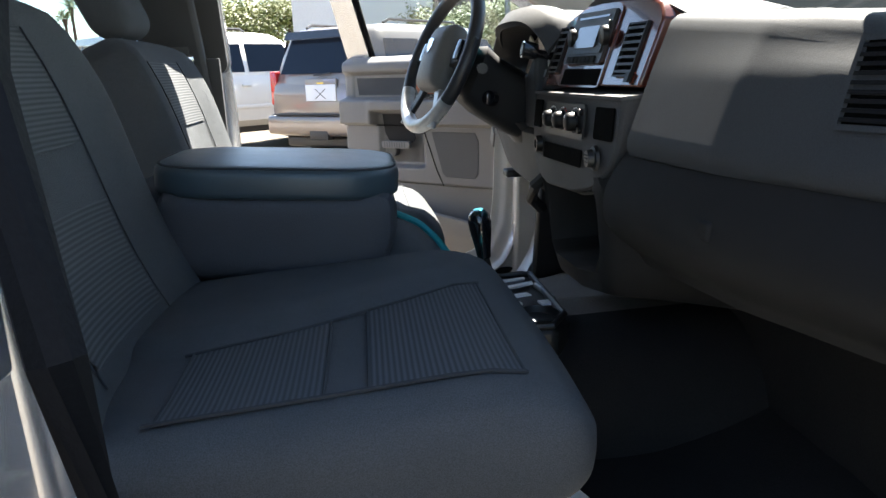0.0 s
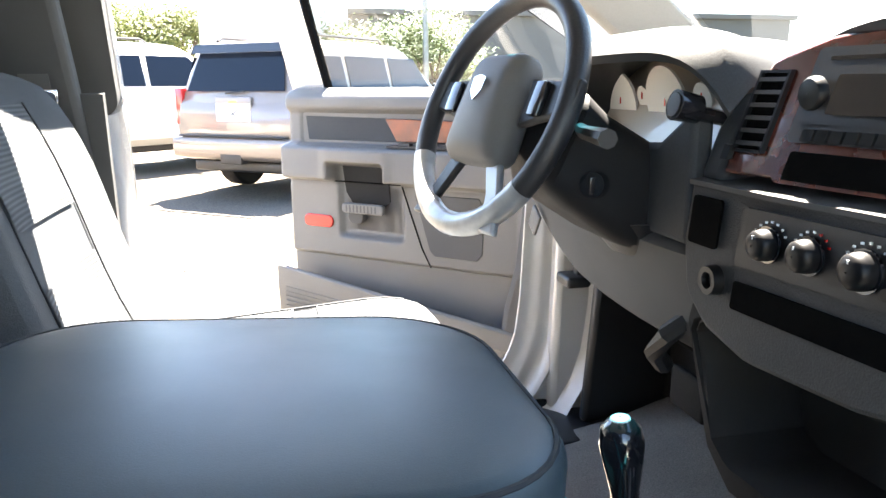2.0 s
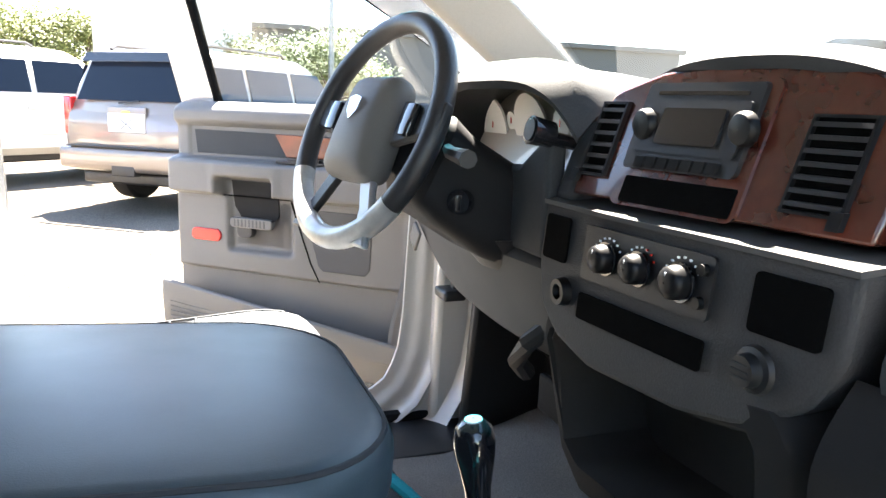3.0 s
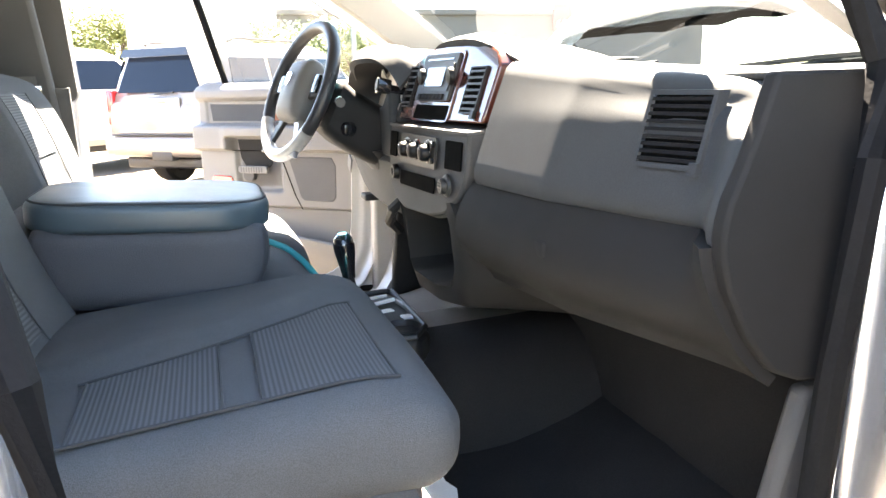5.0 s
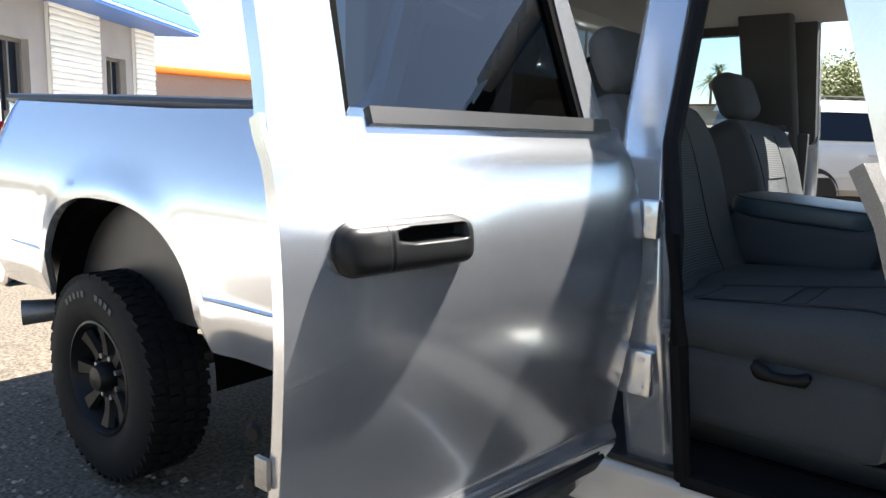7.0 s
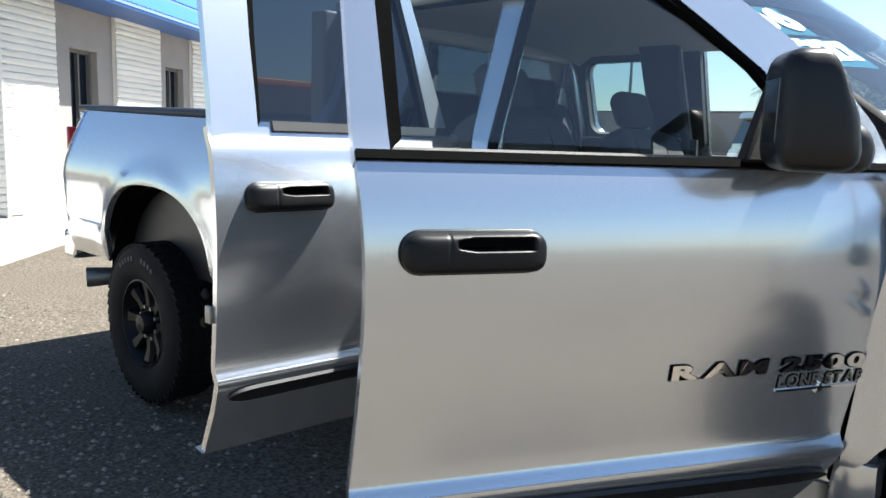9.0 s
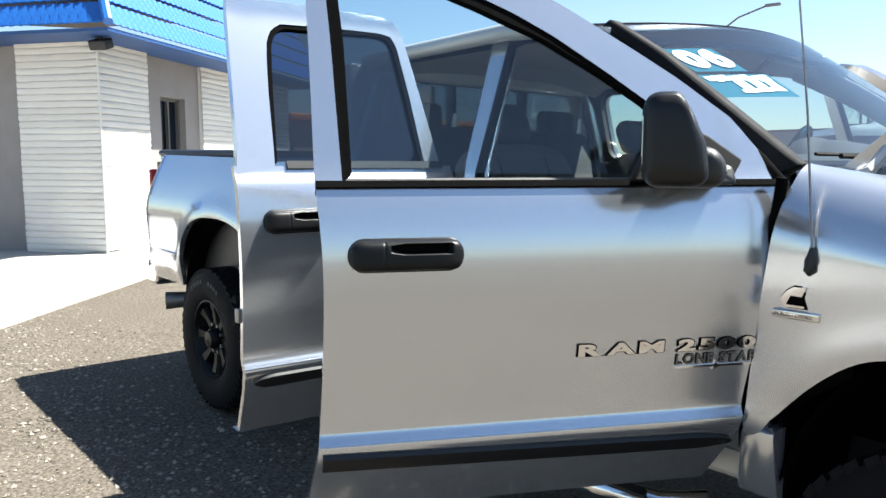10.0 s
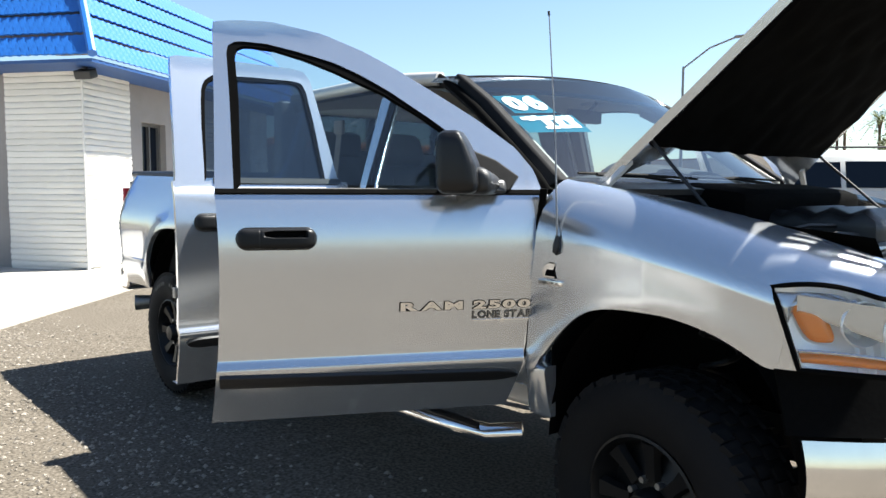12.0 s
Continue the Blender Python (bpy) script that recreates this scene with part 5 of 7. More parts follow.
def front_seat(y0, y1, name, label, back=0.38, lean_by=16):
    """Cushion, backrest, headrest, valance and seams of a front seat between y0 and y1."""
    yc, hy = (y0 + y1) / 2, abs(y1 - y0) / 2
    side = 1 if yc < 0 else -1
    # inner edge of the ribbed inserts, as a share of the half width; the bolster rises beyond it
    inner = lambda x: curve([(0.43, -0.20), (0.558, -0.10), (0.66, 0.06), (0.724, 0.19), (0.785, 0.38)], x)

    def cushion(a, b, c, p):
        x = p.x + (0.012 if a > 0 else 0) * (1 - b * b) - 0.07 * max(0, -a)
        rise = max(0.0, min(1.0, (b * side - inner(x + 0.622)) / 0.22))
        up = 0.012 * abs(b) ** 3 - 0.12 * max(0, a - 0.55) ** 2 + 0.017 * rise * rise * (3 - 2 * rise) * (1 - max(0.0, a) ** 4)
        return (x, p.y, p.z + (up - 0.028 * max(0.0, (0.118 - p.x) / 0.30)) * max(0.0, min(1.0, c)))
    seat = part(name, puff(0.622, yc, 0.99, 0.237, hy, 0.065, 0.055, 0.012, cuts=22, shape=cushion), CLOTH, truck, label)
    lean = pose(back, yc, 0.99, 0, -lean_by, 0)
    part("backrest", puff(-0.055, 0, 0.26, 0.065, hy, 0.28, 0.06, m=lean, cuts=14,
                          shape=lambda a, b, c, p: (p.x + (0.052 * abs(b) ** 2.5 + 0.012 * math.sin(3 * c)) * (a > 0), p.y * (1 - 0.30 * max(0, c - 0.45) ** 1.6), p.z - 0.05 * max(0, c) * abs(b) ** 3)), CLOTH, seat, "slate cloth backrest")
    part("headrest", puff(-0.01, 0, 0.615, 0.045, 0.13, 0.085, 0.045, m=lean, shape=lambda a, b, c, p: (p.x, p.y * (1 - 0.10 * abs(c) ** 2), p.z)), CLOTH, seat, "slate cloth headrest")
    for dy in (-0.06, 0.06):
        part("headrest_post", cyl(lean @ Vector((-0.02, dy, 0.50)), lean @ Vector((-0.012, dy, 0.58)), 0.006, n=8), CHROME, seat)
    # ribbed insert panels, proud of the cushion and the backrest
    def top(x, b):
        """Height of the cushion at x and share b of the half width."""
        a = (x - 0.622) / (0.237 if x > 0.622 else 0.307)
        return 1.0575 + 0.012 * (1 - a * a) * (1 - b * b) + 0.012 * abs(b) ** 3 - 0.12 * max(0, a - 0.55) ** 2 - 0.028 * max(0.0, (0.118 - 0.237 * a) / 0.30)

    def on_cushion(x, q, lift=0.0):
        near = -0.80 - 0.05 * (0.79 - x) / 0.35
        b = near + (inner(x) - near) * q
        return (x, yc + side * hy * b, top(x, b) + lift)
    for x0, x1 in ((0.44, 0.597), (0.640, 0.792)):
        part("seat_insert", grid(lambda s, t: on_cushion(x0 + (x1 - x0) * s, t if side > 0 else 1 - t), 12, 14), RIBBED, seat, "finely ribbed seat insert")
        for x in (x0, x1):
            part("seam", tube([on_cushion(x, k / 10, 0.0005) for k in range(11)], 0.0018, 5), SEAM, seat)
    for q in (0.0, 1.0):
        part("seam", tube([on_cushion(0.43 + 0.0365 * k, q, 0.0008) for k in range(11)], 0.0022, 5), SEAM, seat)
    for z0, z1 in ((0.30, 0.455), (0.07, 0.225)):
        back_fn = lambda s, t: lean @ Vector((0.0135 + 0.052 * abs(0.46 * (2 * s - 1)) ** 2.5 + 0.012 * math.sin(3 * ((z0 + (z1 - z0) * t - 0.26) / 0.28)), hy * 0.46 * (2 * s - 1), z0 + (z1 - z0) * t))
        part("back_insert", grid(back_fn, 8, 14), RIBBED_BACK, seat, "finely ribbed backrest insert")
    for w in (-0.49, 0.49):
        part("seam", tube([lean @ Vector((0.0125 + 0.052 * abs(w) ** 2.5 + 0.012 * math.sin(3 * ((z - 0.26) / 0.28)), hy * w, z)) for z in [0.05 + 0.045 * k for k in range(10)]], 0.0013, 5), SEAM, seat)
    out = -1 if yc < 0 else 1
    # side valance under the cushion, with its own rounded foot
    val = puff(0.572, yc, 0.862, 0.244, hy - 0.006, 0.090, 0.040)
    part("valance", val, CLOTH, seat, "cloth-covered seat skirt")
    for e in (-1, 1):
        run = part("seat_runner", box(0.42, 0.84, yc + e * (hy - 0.10) - 0.02, yc + e * (hy - 0.10) + 0.02, 0.716, 0.762, 0.004), BLACK, seat, "black seat runner")
        for x in (0.50, 0.74):
            part("runner_bracket", box(x - 0.04, x + 0.04, yc + e * (hy - 0.10) - 0.015, yc + e * (hy - 0.10) + 0.015, 0.762, 0.81, 0.004), STEEL, run)
            q = Vector((x, yc + e * (hy - 0.085), 0.785))
            part("runner_bolt", cyl(q, q + Vector((0, e * 0.014, 0)), 0.013, n=6), STEEL, run)
    part("seat_base", box(0.46, 0.80, yc - hy + 0.13, yc + hy - 0.13, 0.714, 0.81, 0.01), VOID, seat, "dark seat base")
    # recliner lever, dumb-bell shaped
    y_l = yc + out * (hy + 0.020)
    lever = []
    for k in range(28):
        s = k / 27
        x = 0.575 + 0.108 * s
        w = 0.011 + 0.009 * (abs(2 * s - 1) ** 3) + (0.004 if s < 0.3 else 0)
        e = 1 - abs(2 * s - 1) ** 14
        lever.append([(x, y_l + out * (0.010 * math.sin(a)) , 0.926 + 0.012 * (s - 0.5) ** 2 * 4 - 0.004 * s + w * max(0.15, e) * math.cos(a)) for a in [2 * math.pi * q / 12 for q in range(12)]])
    part("recliner_lever", loft(lever), LEVER, seat, "black plastic seat lever")
    return seat


front_seat(-0.765, -0.215, "passenger_seat", "slate cloth front passenger seat with ribbed inserts", 0.378, 23)
front_seat(0.765, 0.215, "driver_seat", "slate cloth driver seat, partly sunlit", 0.380, 23).location = (-0.045, 0, -0.03)

# folded centre section: cushion with a painted edge of teal light, box and padded lid
mid = part("centre_cushion", puff(0.59, 0, 0.955, 0.222, 0.212, 0.10, 0.085, 0.010, shape=lambda a, b, c, p: (p.x - 0.05 * max(0, -a) + 0.03 * max(0, a) * max(0, -c), p.y, p.z - 0.05 * max(0, a - 0.2) ** 2 * (c > 0))), CLOTH, truck, "slate cloth centre seat cushion")
# Teal tube stands in for the edge of tinted light on the cushion.
piping = [tuple(p) for p in resample([(0.64, 0.0, 1.088), (0.695, 0.0, 1.084), (0.735, 0.0, 1.064), (0.765, 0.0, 1.034), (0.79, 0.0, 0.998), (0.815, 0.0, 0.955), (0.845, 0.0, 0.89)], 24)]
part("piping", tube([(x + 0.008, y, z + 0.006) for x, y, z in piping], 0.0062, 8), TEAL, mid, "teal strip for the tinted light along the cushion edge")
tilt = pose(0.322, -0.085, 1.122, 0, 3.5, 0)
console = part("armrest_box", puff(0.185, 0, -0.002, 0.186, 0.157, 0.076, 0.04, m=tilt, cuts=14, shape=lambda a, b, c, p: (p.x - 0.025 * max(0, a) * max(0, -c), p.y, p.z)), BOX_VINYL, truck, "slate vinyl armrest box folded down between the seats")


def padded_lid(x0, x1, half, z0, z1, corner, edge, crown):
    """A padded cover: rounded corners in plan, a soft edge and a slight crown."""
    w, cx = x1 - x0, (x0 + x1) / 2
    rings = []
    for k in range(15):
        if k < 5:
            inset, z = edge * (1 - math.sin(math.pi / 2 * k / 4)) * 0.5, z0 + edge * 0.6 * (1 - math.cos(math.pi / 2 * k / 4))
        elif k < 10:
            q = (k - 5) / 4
            inset, z = edge * (1 - math.cos(math.pi / 2 * q)), z1 - edge + edge * math.sin(math.pi / 2 * q)
        else:
            inset, z = edge + (half - edge - 0.004) * (k - 9) / 5, z1 + crown * (1 - (1 - (k - 9) / 5) ** 2)
        pts = rounded(max(0.004, w - 2 * inset), max(0.004, 2 * (half - inset)), max(0.002, min(corner - inset * 0.55, half - inset - 0.001)), 9)
        rings.append([tilt @ Vector((cx + a, b, z)) for a, b in pts])
    return loft(rings)


part("lid", padded_lid(-0.012, 0.375, 0.162, 0.0565, 0.106, 0.095, 0.017, 0.006), VINYL, console, "padded blue-grey vinyl lid")
stitch = [tilt @ Vector((0.1815 + a, b, 0.1025)) for a, b in rounded(0.387 - 0.014, 0.324 - 0.014, 0.09, 9)]
part("lid_seam", tube(stitch + stitch[:1], 0.0022, 6), SEAM, console, "stitched edge seam of the lid")
part("lid_gap", puff(0.185, 0, 0.0545, 0.170, 0.142, 0.005, 0.004, m=tilt), VOID, console)

buckle = part("seat_belt_buckle", box(-0.03, 0.03, -0.013, 0.013, -0.012, 0.012, 0.006, m=pose(0.510, -0.285, 1.036, 0, -14, 12)), BLACK, truck, "black seat belt buckle with red button")
part("release_button", box(0.012, 0.0325, -0.009, 0.009, -0.004, 0.0135, 0.003, m=pose(0.510, -0.285, 1.036, 0, -14, 12)), RED_LENS, buckle, "red release button")
part("centre_backrest", puff(0.29, 0, 1.04, 0.07, 0.205, 0.14, 0.05), CLOTH, mid, "slate cloth base of the folded backrest")
# rear bench
rear = part("rear_bench", puff(-0.10, 0, 0.93, 0.22, 0.74, 0.09, 0.06, 0.01), CLOTH, truck, "slate cloth rear bench seat")
part("backrest", puff(0, 0, 0.30, 0.06, 0.74, 0.30, 0.05, m=pose(-0.34, 0, 0.98, 0, -12, 0)), CLOTH, rear)
for y in (-0.48, 0.48):
    part("headrest", puff(-0.435, y, 1.60, 0.04, 0.13, 0.075, 0.035), CLOTH, rear)

# floor hump and lining
hump = lambda y0, y1: grid(lambda s, t: (0.30 + 1.06 * s, y0 + (y1 - y0) * t, 0.695 + (0.15 + 0.04 * s) * (1 - abs((y0 + (y1 - y0) * t) / 0.30) ** 3)), 14, 8)
# Driver-side carpet: diffused sunlight is put into its lighter colour.
CARPET_SUNLIT = material("sunlit_brown_grey_carpet", (0.21, 0.188, 0.165), 0.95, grain=0.6, scale=400, bump=0.8, blotch=0.35, blotch_scale=6, spec=0.1)
part("floor_hump", hump(-0.02, 0.30), CARPET_SUNLIT, truck, "brown-grey carpet over the gearbox hump, lightened as if sunlit")
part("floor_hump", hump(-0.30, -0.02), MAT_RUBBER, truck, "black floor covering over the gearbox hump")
floor_fn = lambda side: grid(lambda s, t: (0.36 + 0.98 * s, side * (0.20 + 0.55 * t), 0.712 + 0.004 * noise.noise(Vector((s * 9, t * 7, side))) + 0.40 * max(0, s - 0.72) ** 1.5), 18, 10)
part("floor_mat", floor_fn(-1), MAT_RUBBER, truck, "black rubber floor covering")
part("floor_mat", floor_fn(1), CARPET_SUNLIT, truck, "brown carpet floor covering, lightened as if sunlit")
random.seed(5)
torn = [(0.835, -0.72), (0.97, -0.70)]
torn += [(0.972 - 0.045 * (k / 12) + random.uniform(-0.012, 0.012), -0.66 + 0.36 * k / 12) for k in range(13)]
torn += [(0.88, -0.285), (0.845, -0.34)]
paper = part("paper_floor_mat", slab(torn, lambda a, b, d: (a, b, 0.722 + d), 0.003), material("white_paper", (0.80, 0.78, 0.73), 0.8, grain=0.1, scale=200, blotch=0.2, blotch_scale=12))

tagged(paper, "torn white paper floor protector lying on black floor mat", "paper mat")

# cup holder tray on the hump
tray = part("floor_console", slab([(0.79, -0.16), (0.965, -0.17), (1.0, -0.12), (1.0, 0.165), (0.985, 0.178), (0.79, 0.16)], lambda a, b, d: (a, b, 0.84 + d), 0.062), BLACK, truck, "black floor console with silver cup holder tray", bevel=0.012)
# Near-white base colour carries the sunlight that falls on the tray plates.
SILVER_PLASTIC = material("sunlit_silver_plastic", (0.86, 0.85, 0.83), 0.42, 0.0, blotch=0.2, blotch_scale=20)
part("tray_rim", tube([(0.80, 0.155, 0.905), (0.975, 0.172, 0.908), (0.992, 0.16, 0.908), (0.993, -0.11, 0.908), (0.96, -0.162, 0.906), (0.80, -0.152, 0.904)], 0.007, 8), BLACK, tray)
s_plate = [(0.888, 0.062), (0.984, 0.106), (0.981, 0.088), (0.922, 0.063), (0.906, 0.04), (0.914, 0.01), (0.932, -0.04), (0.926, -0.060), (0.90, -0.03), (0.885, 0.0), (0.882, 0.03)]
for name_, ring_, lift in (("tray_plate", s_plate, 0.004), ("tray_bar", [(0.898, 0.100), (0.971, 0.121), (0.971, 0.132), (0.897, 0.112)], 0.006), ("tray_insert", [(0.914, 0.042), (0.961, 0.052), (0.966, 0.030), (0.922, 0.017)], -0.004),
                           ("tray_insert", [(0.964, -0.022), (0.990, -0.022), (0.992, -0.046), (0.968, -0.046)], 0.002)):
    part(name_, slab(ring_, lambda a, b, d: (a, b, 0.9025 + lift + d), 0.005), SILVER_PLASTIC, tray, "silver plastic insert, whitened as if sunlit", bevel=0.0015)
part("tray_rail", tube([(0.985, 0.085, 0.907), (0.99, 0.05, 0.908), (0.998, -0.016, 0.907)], 0.006, 8), STEEL, tray)
for x, y, r in ((0.945, -0.108, 0.040), (0.848, -0.005, 0.040)):
    part("cup_ring", lathe([(r, 0.0), (r + 0.006, 0.004), (r + 0.006, 0.008), (r, 0.010), (r - 0.004, -0.0), (r - 0.006, -0.04), (0.001, -0.04)], 24, pose(x, y, 0.904)), BLACK, tray, "black cup holder ring")
part("paper_slip", box(0.815, 0.86, -0.20, -0.09, 0.908, 0.912, 0.001), WHITE, tray, "white paper slip")
shift = part("shift_lever", tube([(0.90, 0.088, 0.87), (0.893, 0.087, 0.92), (0.878, 0.086, 0.99)], [0.011, 0.009, 0.008], 10), BLACK, truck, "transfer case shift lever with glossy black knob")
part("knob", lathe([(0.001, 0), (0.014, 0.001), (0.016, 0.02), (0.022, 0.055), (0.024, 0.075), (0.021, 0.092), (0.012, 0.101), (0.001, 0.103)], 20, pose(0.879, 0.086, 0.972, 0, -6, 0)), GLOSS_BLACK, shift)
part("knob_cap", lathe([(0.001, 0.104), (0.010, 0.103), (0.011, 0.1005), (0.001, 0.099)], 14, pose(0.879, 0.086, 0.972, 0, -6, 0)), WHITE, shift, "white shift pattern disc")


# ---- dashboard ----
def face_x(y):
    """Front face of the dash at the seam height."""
    d = max(0.0, -y - 0.22)
    return 1.072 + 0.12 * min(d, 0.25) + 0.275 * max(0.0, d - 0.25) if y < 0 else 1.072 + 0.10 * max(0.0, y - 0.22)


CAP_X = [(1.03, 1.235), (1.052, 1.207), (1.092, 1.174), (1.155, 1.140), (1.205, 1.127), (1.249, 1.133), (1.297, 1.154), (1.347, 1.172), (1.392, 1.20)]


def to_cap(x, y, z):
    """Draws the passenger end of the dash face forward on to the rim of its end cap."""
    k = max(0.0, min(1.0, (-y - 0.735) / 0.075))
    k = k * k * (3 - 2 * k) * (1 - max(0.0, min(1.0, (z - 1.31) / 0.06)))
    return x + (curve(CAP_X, max(1.03, min(1.392, z))) + 0.002 - x) * k


def dash_profile(y, s):
    x0 = face_x(y)
    top = 1.425 - 0.045 * max(0, (-y - 0.2) / 0.6)
    knots = [(x0, 1.205), (x0 - 0.016, 1.211), (x0 - 0.018, 1.232), (x0 + 0.0005, 1.285), (x0 + 0.018, 1.335), (x0 + 0.040, top - 0.030), (x0 + 0.048, top - 0.010), (x0 + 0.062, top), (x0 + 0.09, top), (1.30, top + 0.002), (1.46, 1.40)]
    pts = resample([(x, 0, z) for x, z in knots], 41)
    return pts[round(s * 40)]


def dash_sheet(y0, y1, n):
    def fn(s, t):
        y = y0 + (y1 - y0) * s
        p = dash_profile(y, t)
        q = max(0.0, min(1.0, (0.232 - abs(y + 0.005)) / 0.012))
        return (to_cap(p.x, y, p.z) + 0.10 * q * q * (3 - 2 * q) * (t < 0.75), y, p.z)
    return grid(fn, n, 40)


dash = part("dashboard", dash_sheet(0.84, -0.815, 150), DASH, truck, "slate grey grained dashboard", solid=0.01)
# lower pad with glove box, rolled under
def lower_fn(s, t):
    y = -0.215 - 0.60 * s
    x0 = face_x(y)
    a = t
    bulge = 0.035 * math.sin(math.pi * min(1, a * 1.15))
    z = 1.203 - (0.172 - 0.005 * s) * a
    return (to_cap(x0 + 0.006 - bulge + 0.11 * max(0, a - 0.55) ** 1.3, y, z), y, z)


# Shade on the passenger knee panel is put into its darker colour.
knee = part("knee_panel", grid(lower_fn, 26, 16), KNEE, dash, "grey knee panel with glove box, darkened for shade", solid=0.015)
part("dash_seam", tube([(face_x(y) - 0.002, y, 1.2055) for y in [-0.22 - 0.03 * k for k in range(17)]], 0.003, 6), VOID, dash)
part("glove_box_seam", tube([(lambda p: (p[0] - 0.001, p[1], p[2]))(lower_fn(0.10, 0.12 + 0.05 * k)) for k in range(12)] + [(lambda p: (p[0] - 0.001, p[1], p[2]))(lower_fn(0.10 + 0.06 * k, 0.67)) for k in range(13)] +
                          [(lambda p: (p[0] - 0.001, p[1], p[2]))(lower_fn(0.82, 0.67 - 0.05 * k)) for k in range(12)], 0.0025, 5), BLACK, knee)
latch = lower_fn(0.42, 0.36)
part("glove_box_latch", box(latch[0] - 0.010, latch[0] + 0.01, latch[1] - 0.045, latch[1] + 0.045, latch[2] - 0.014, latch[2] + 0.014, 0.006), KNEE, knee, "grey glove box latch, darkened for shade")
# end cap of the dash by the door
cap = slab([tuple(p.xy) for p in resample([(1.185, 1.392, 0), (1.44, 1.392, 0), (1.44, 1.03, 0), (1.30, 1.03, 0), (1.242, 1.036, 0), (1.205, 1.052, 0), (1.172, 1.092, 0), (1.138, 1.155, 0), (1.125, 1.205, 0), (1.131, 1.249, 0), (1.152, 1.297, 0), (1.170, 1.347, 0), (1.185, 1.392, 0)], 60)[:-1]], lambda a, b, d: (a, -0.812 - d, b), 0.024)
part("dash_end_cap", cap, KNEE, dash, "grey dash end cap, darkened for shade", bevel=0.005)
capd = slab([(1.195, 1.375), (1.30, 1.39), (1.44, 1.38), (1.44, 1.0), (1.30, 0.985), (1.20, 1.03), (1.165, 1.12), (1.17, 1.25)], lambda a, b, d: (a, 0.835 + d, b), 0.022)
part("dash_end_cap", capd, DASH, dash, bevel=0.012)
part("kick_panel", slab([(1.18, 0.715), (1.40, 0.715), (1.42, 1.02), (1.26, 1.02)], lambda a, b, d: (a, -0.80 - d, b), 0.03), DASH_LOW, truck, "grey kick panel", bevel=0.01)


JAMB_Y = [(0.0, 0.908), (0.15, 0.904), (0.25, 0.893), (0.45, 0.888), (0.55, 0.862), (0.62, 0.872), (0.80, 0.868), (0.9, 0.845), (1.0, 0.815)]
path_j = [Vector((p.x, p.y)) for p in resample([(1.075, 1.34, 0), (1.062, 1.15, 0), (1.052, 0.95, 0), (1.040, 0.86, 0), (1.012, 0.80, 0), (0.965, 0.765, 0), (0.90, 0.752, 0), (0.30, 0.745, 0)], 31)]


def jamb_ring(k):
    """Stepped section of the painted jamb that runs down the hinge post and bends back along the sill."""
    d = (path_j[min(30, k + 1)] - path_j[max(0, k - 1)]).normalized()
    ring = []
    for back in (0, 1):
        row = [i / 32 for i in range(33)]
        for t in row[::-1] if back else row:
            w = 0.150 * t - 0.012
            ring.append((path_j[k].x - d.y * w, curve(JAMB_Y, t) + 0.008 * back, path_j[k].y + d.x * w))
    return ring


part("door_jamb", loft([jamb_ring(k) for k in range(31)]), JAMB, truck, "pale painted door jamb with stepped edge")
part("kick_panel", slab([(1.135, 0.715), (1.40, 0.715), (1.42, 1.10), (1.165, 1.10)], lambda a, b, d: (a, 0.77 + d, b), 0.03), BLACK, truck, bevel=0.01)
part("toe_board", grid(lambda s, t: (1.36 - 0.05 * (1 - t), 0.80 * (2 * s - 1), 0.70 + 0.40 * t), 10, 4), MAT_RUBBER, truck)

# passenger vent with slats and frame
def vent(name, parent, y0, y1, z0, z1, at, slats, frame_mat=DASH, w=0.006, slat_mat=RUBBER):
    """An air vent: dark box, frame bars, slats and a thumb wheel; at(y, z, d) gives the place."""
    def plate(ya, yb, za, zb, d0, d1):
        bm = bmesh.new()
        vs = [bm.verts.new(at(y, z, d)) for d in (d0, d1) for y, z in ((ya, za), (yb, za), (yb, zb), (ya, zb))]
        for q in ((3, 2, 1, 0), (4, 5, 6, 7), (0, 1, 5, 4), (1, 2, 6, 5), (2, 3, 7, 6), (3, 0, 4, 7)):
            bm.faces.new([vs[k] for k in q])
        bmesh.ops.recalc_face_normals(bm, faces=bm.faces)
        return bm
    v = part(name, plate(y0, y1, z0, z1, -0.03, 0.001), VOID, parent, "black louvred air vent")
    part("vent_frame", join(plate(y0 - w, y0, z0 - w, z1 + w, -0.01, 0.006), plate(y1, y1 + w, z0 - w, z1 + w, -0.01, 0.006), plate(y0, y1, z0 - w, z0, -0.01, 0.006), plate(y0, y1, z1, z1 + w, -0.01, 0.006)), frame_mat, v)
    for k in range(slats):
        z = z0 + (z1 - z0) * (k + 0.5) / slats
        part("slat", plate(y0, y1, z - 0.0022, z + 0.0022, 0.0015, 0.006), slat_mat, v)
    part("vent_tab", plate(y1 + 0.002 if y0 > 0 else y0 - 0.006, y1 + 0.012 if y0 > 0 else y0 + 0.006, z0 - 0.012, z0 + 0.004, 0.002, 0.009), frame_mat, v)
    return v


def on_dash(y, z, d):
    x0 = face_x(y)
    return (x0 + curve([(1.207, 0.0), (1.211, -0.016), (1.232, -0.018), (1.285, 0.0005), (1.335, 0.018), (1.39, 0.039)], z) - d, y + 0.12 * (z - 1.29), z)


vent("passenger_vent", dash, -0.725, -0.635, 1.282, 1.366, on_dash, 9)
part("defrost_vent", box(1.235, 1.275, -0.79, -0.66, 1.382, 1.392, 0.003), BLACK, dash, "black defrost grille")


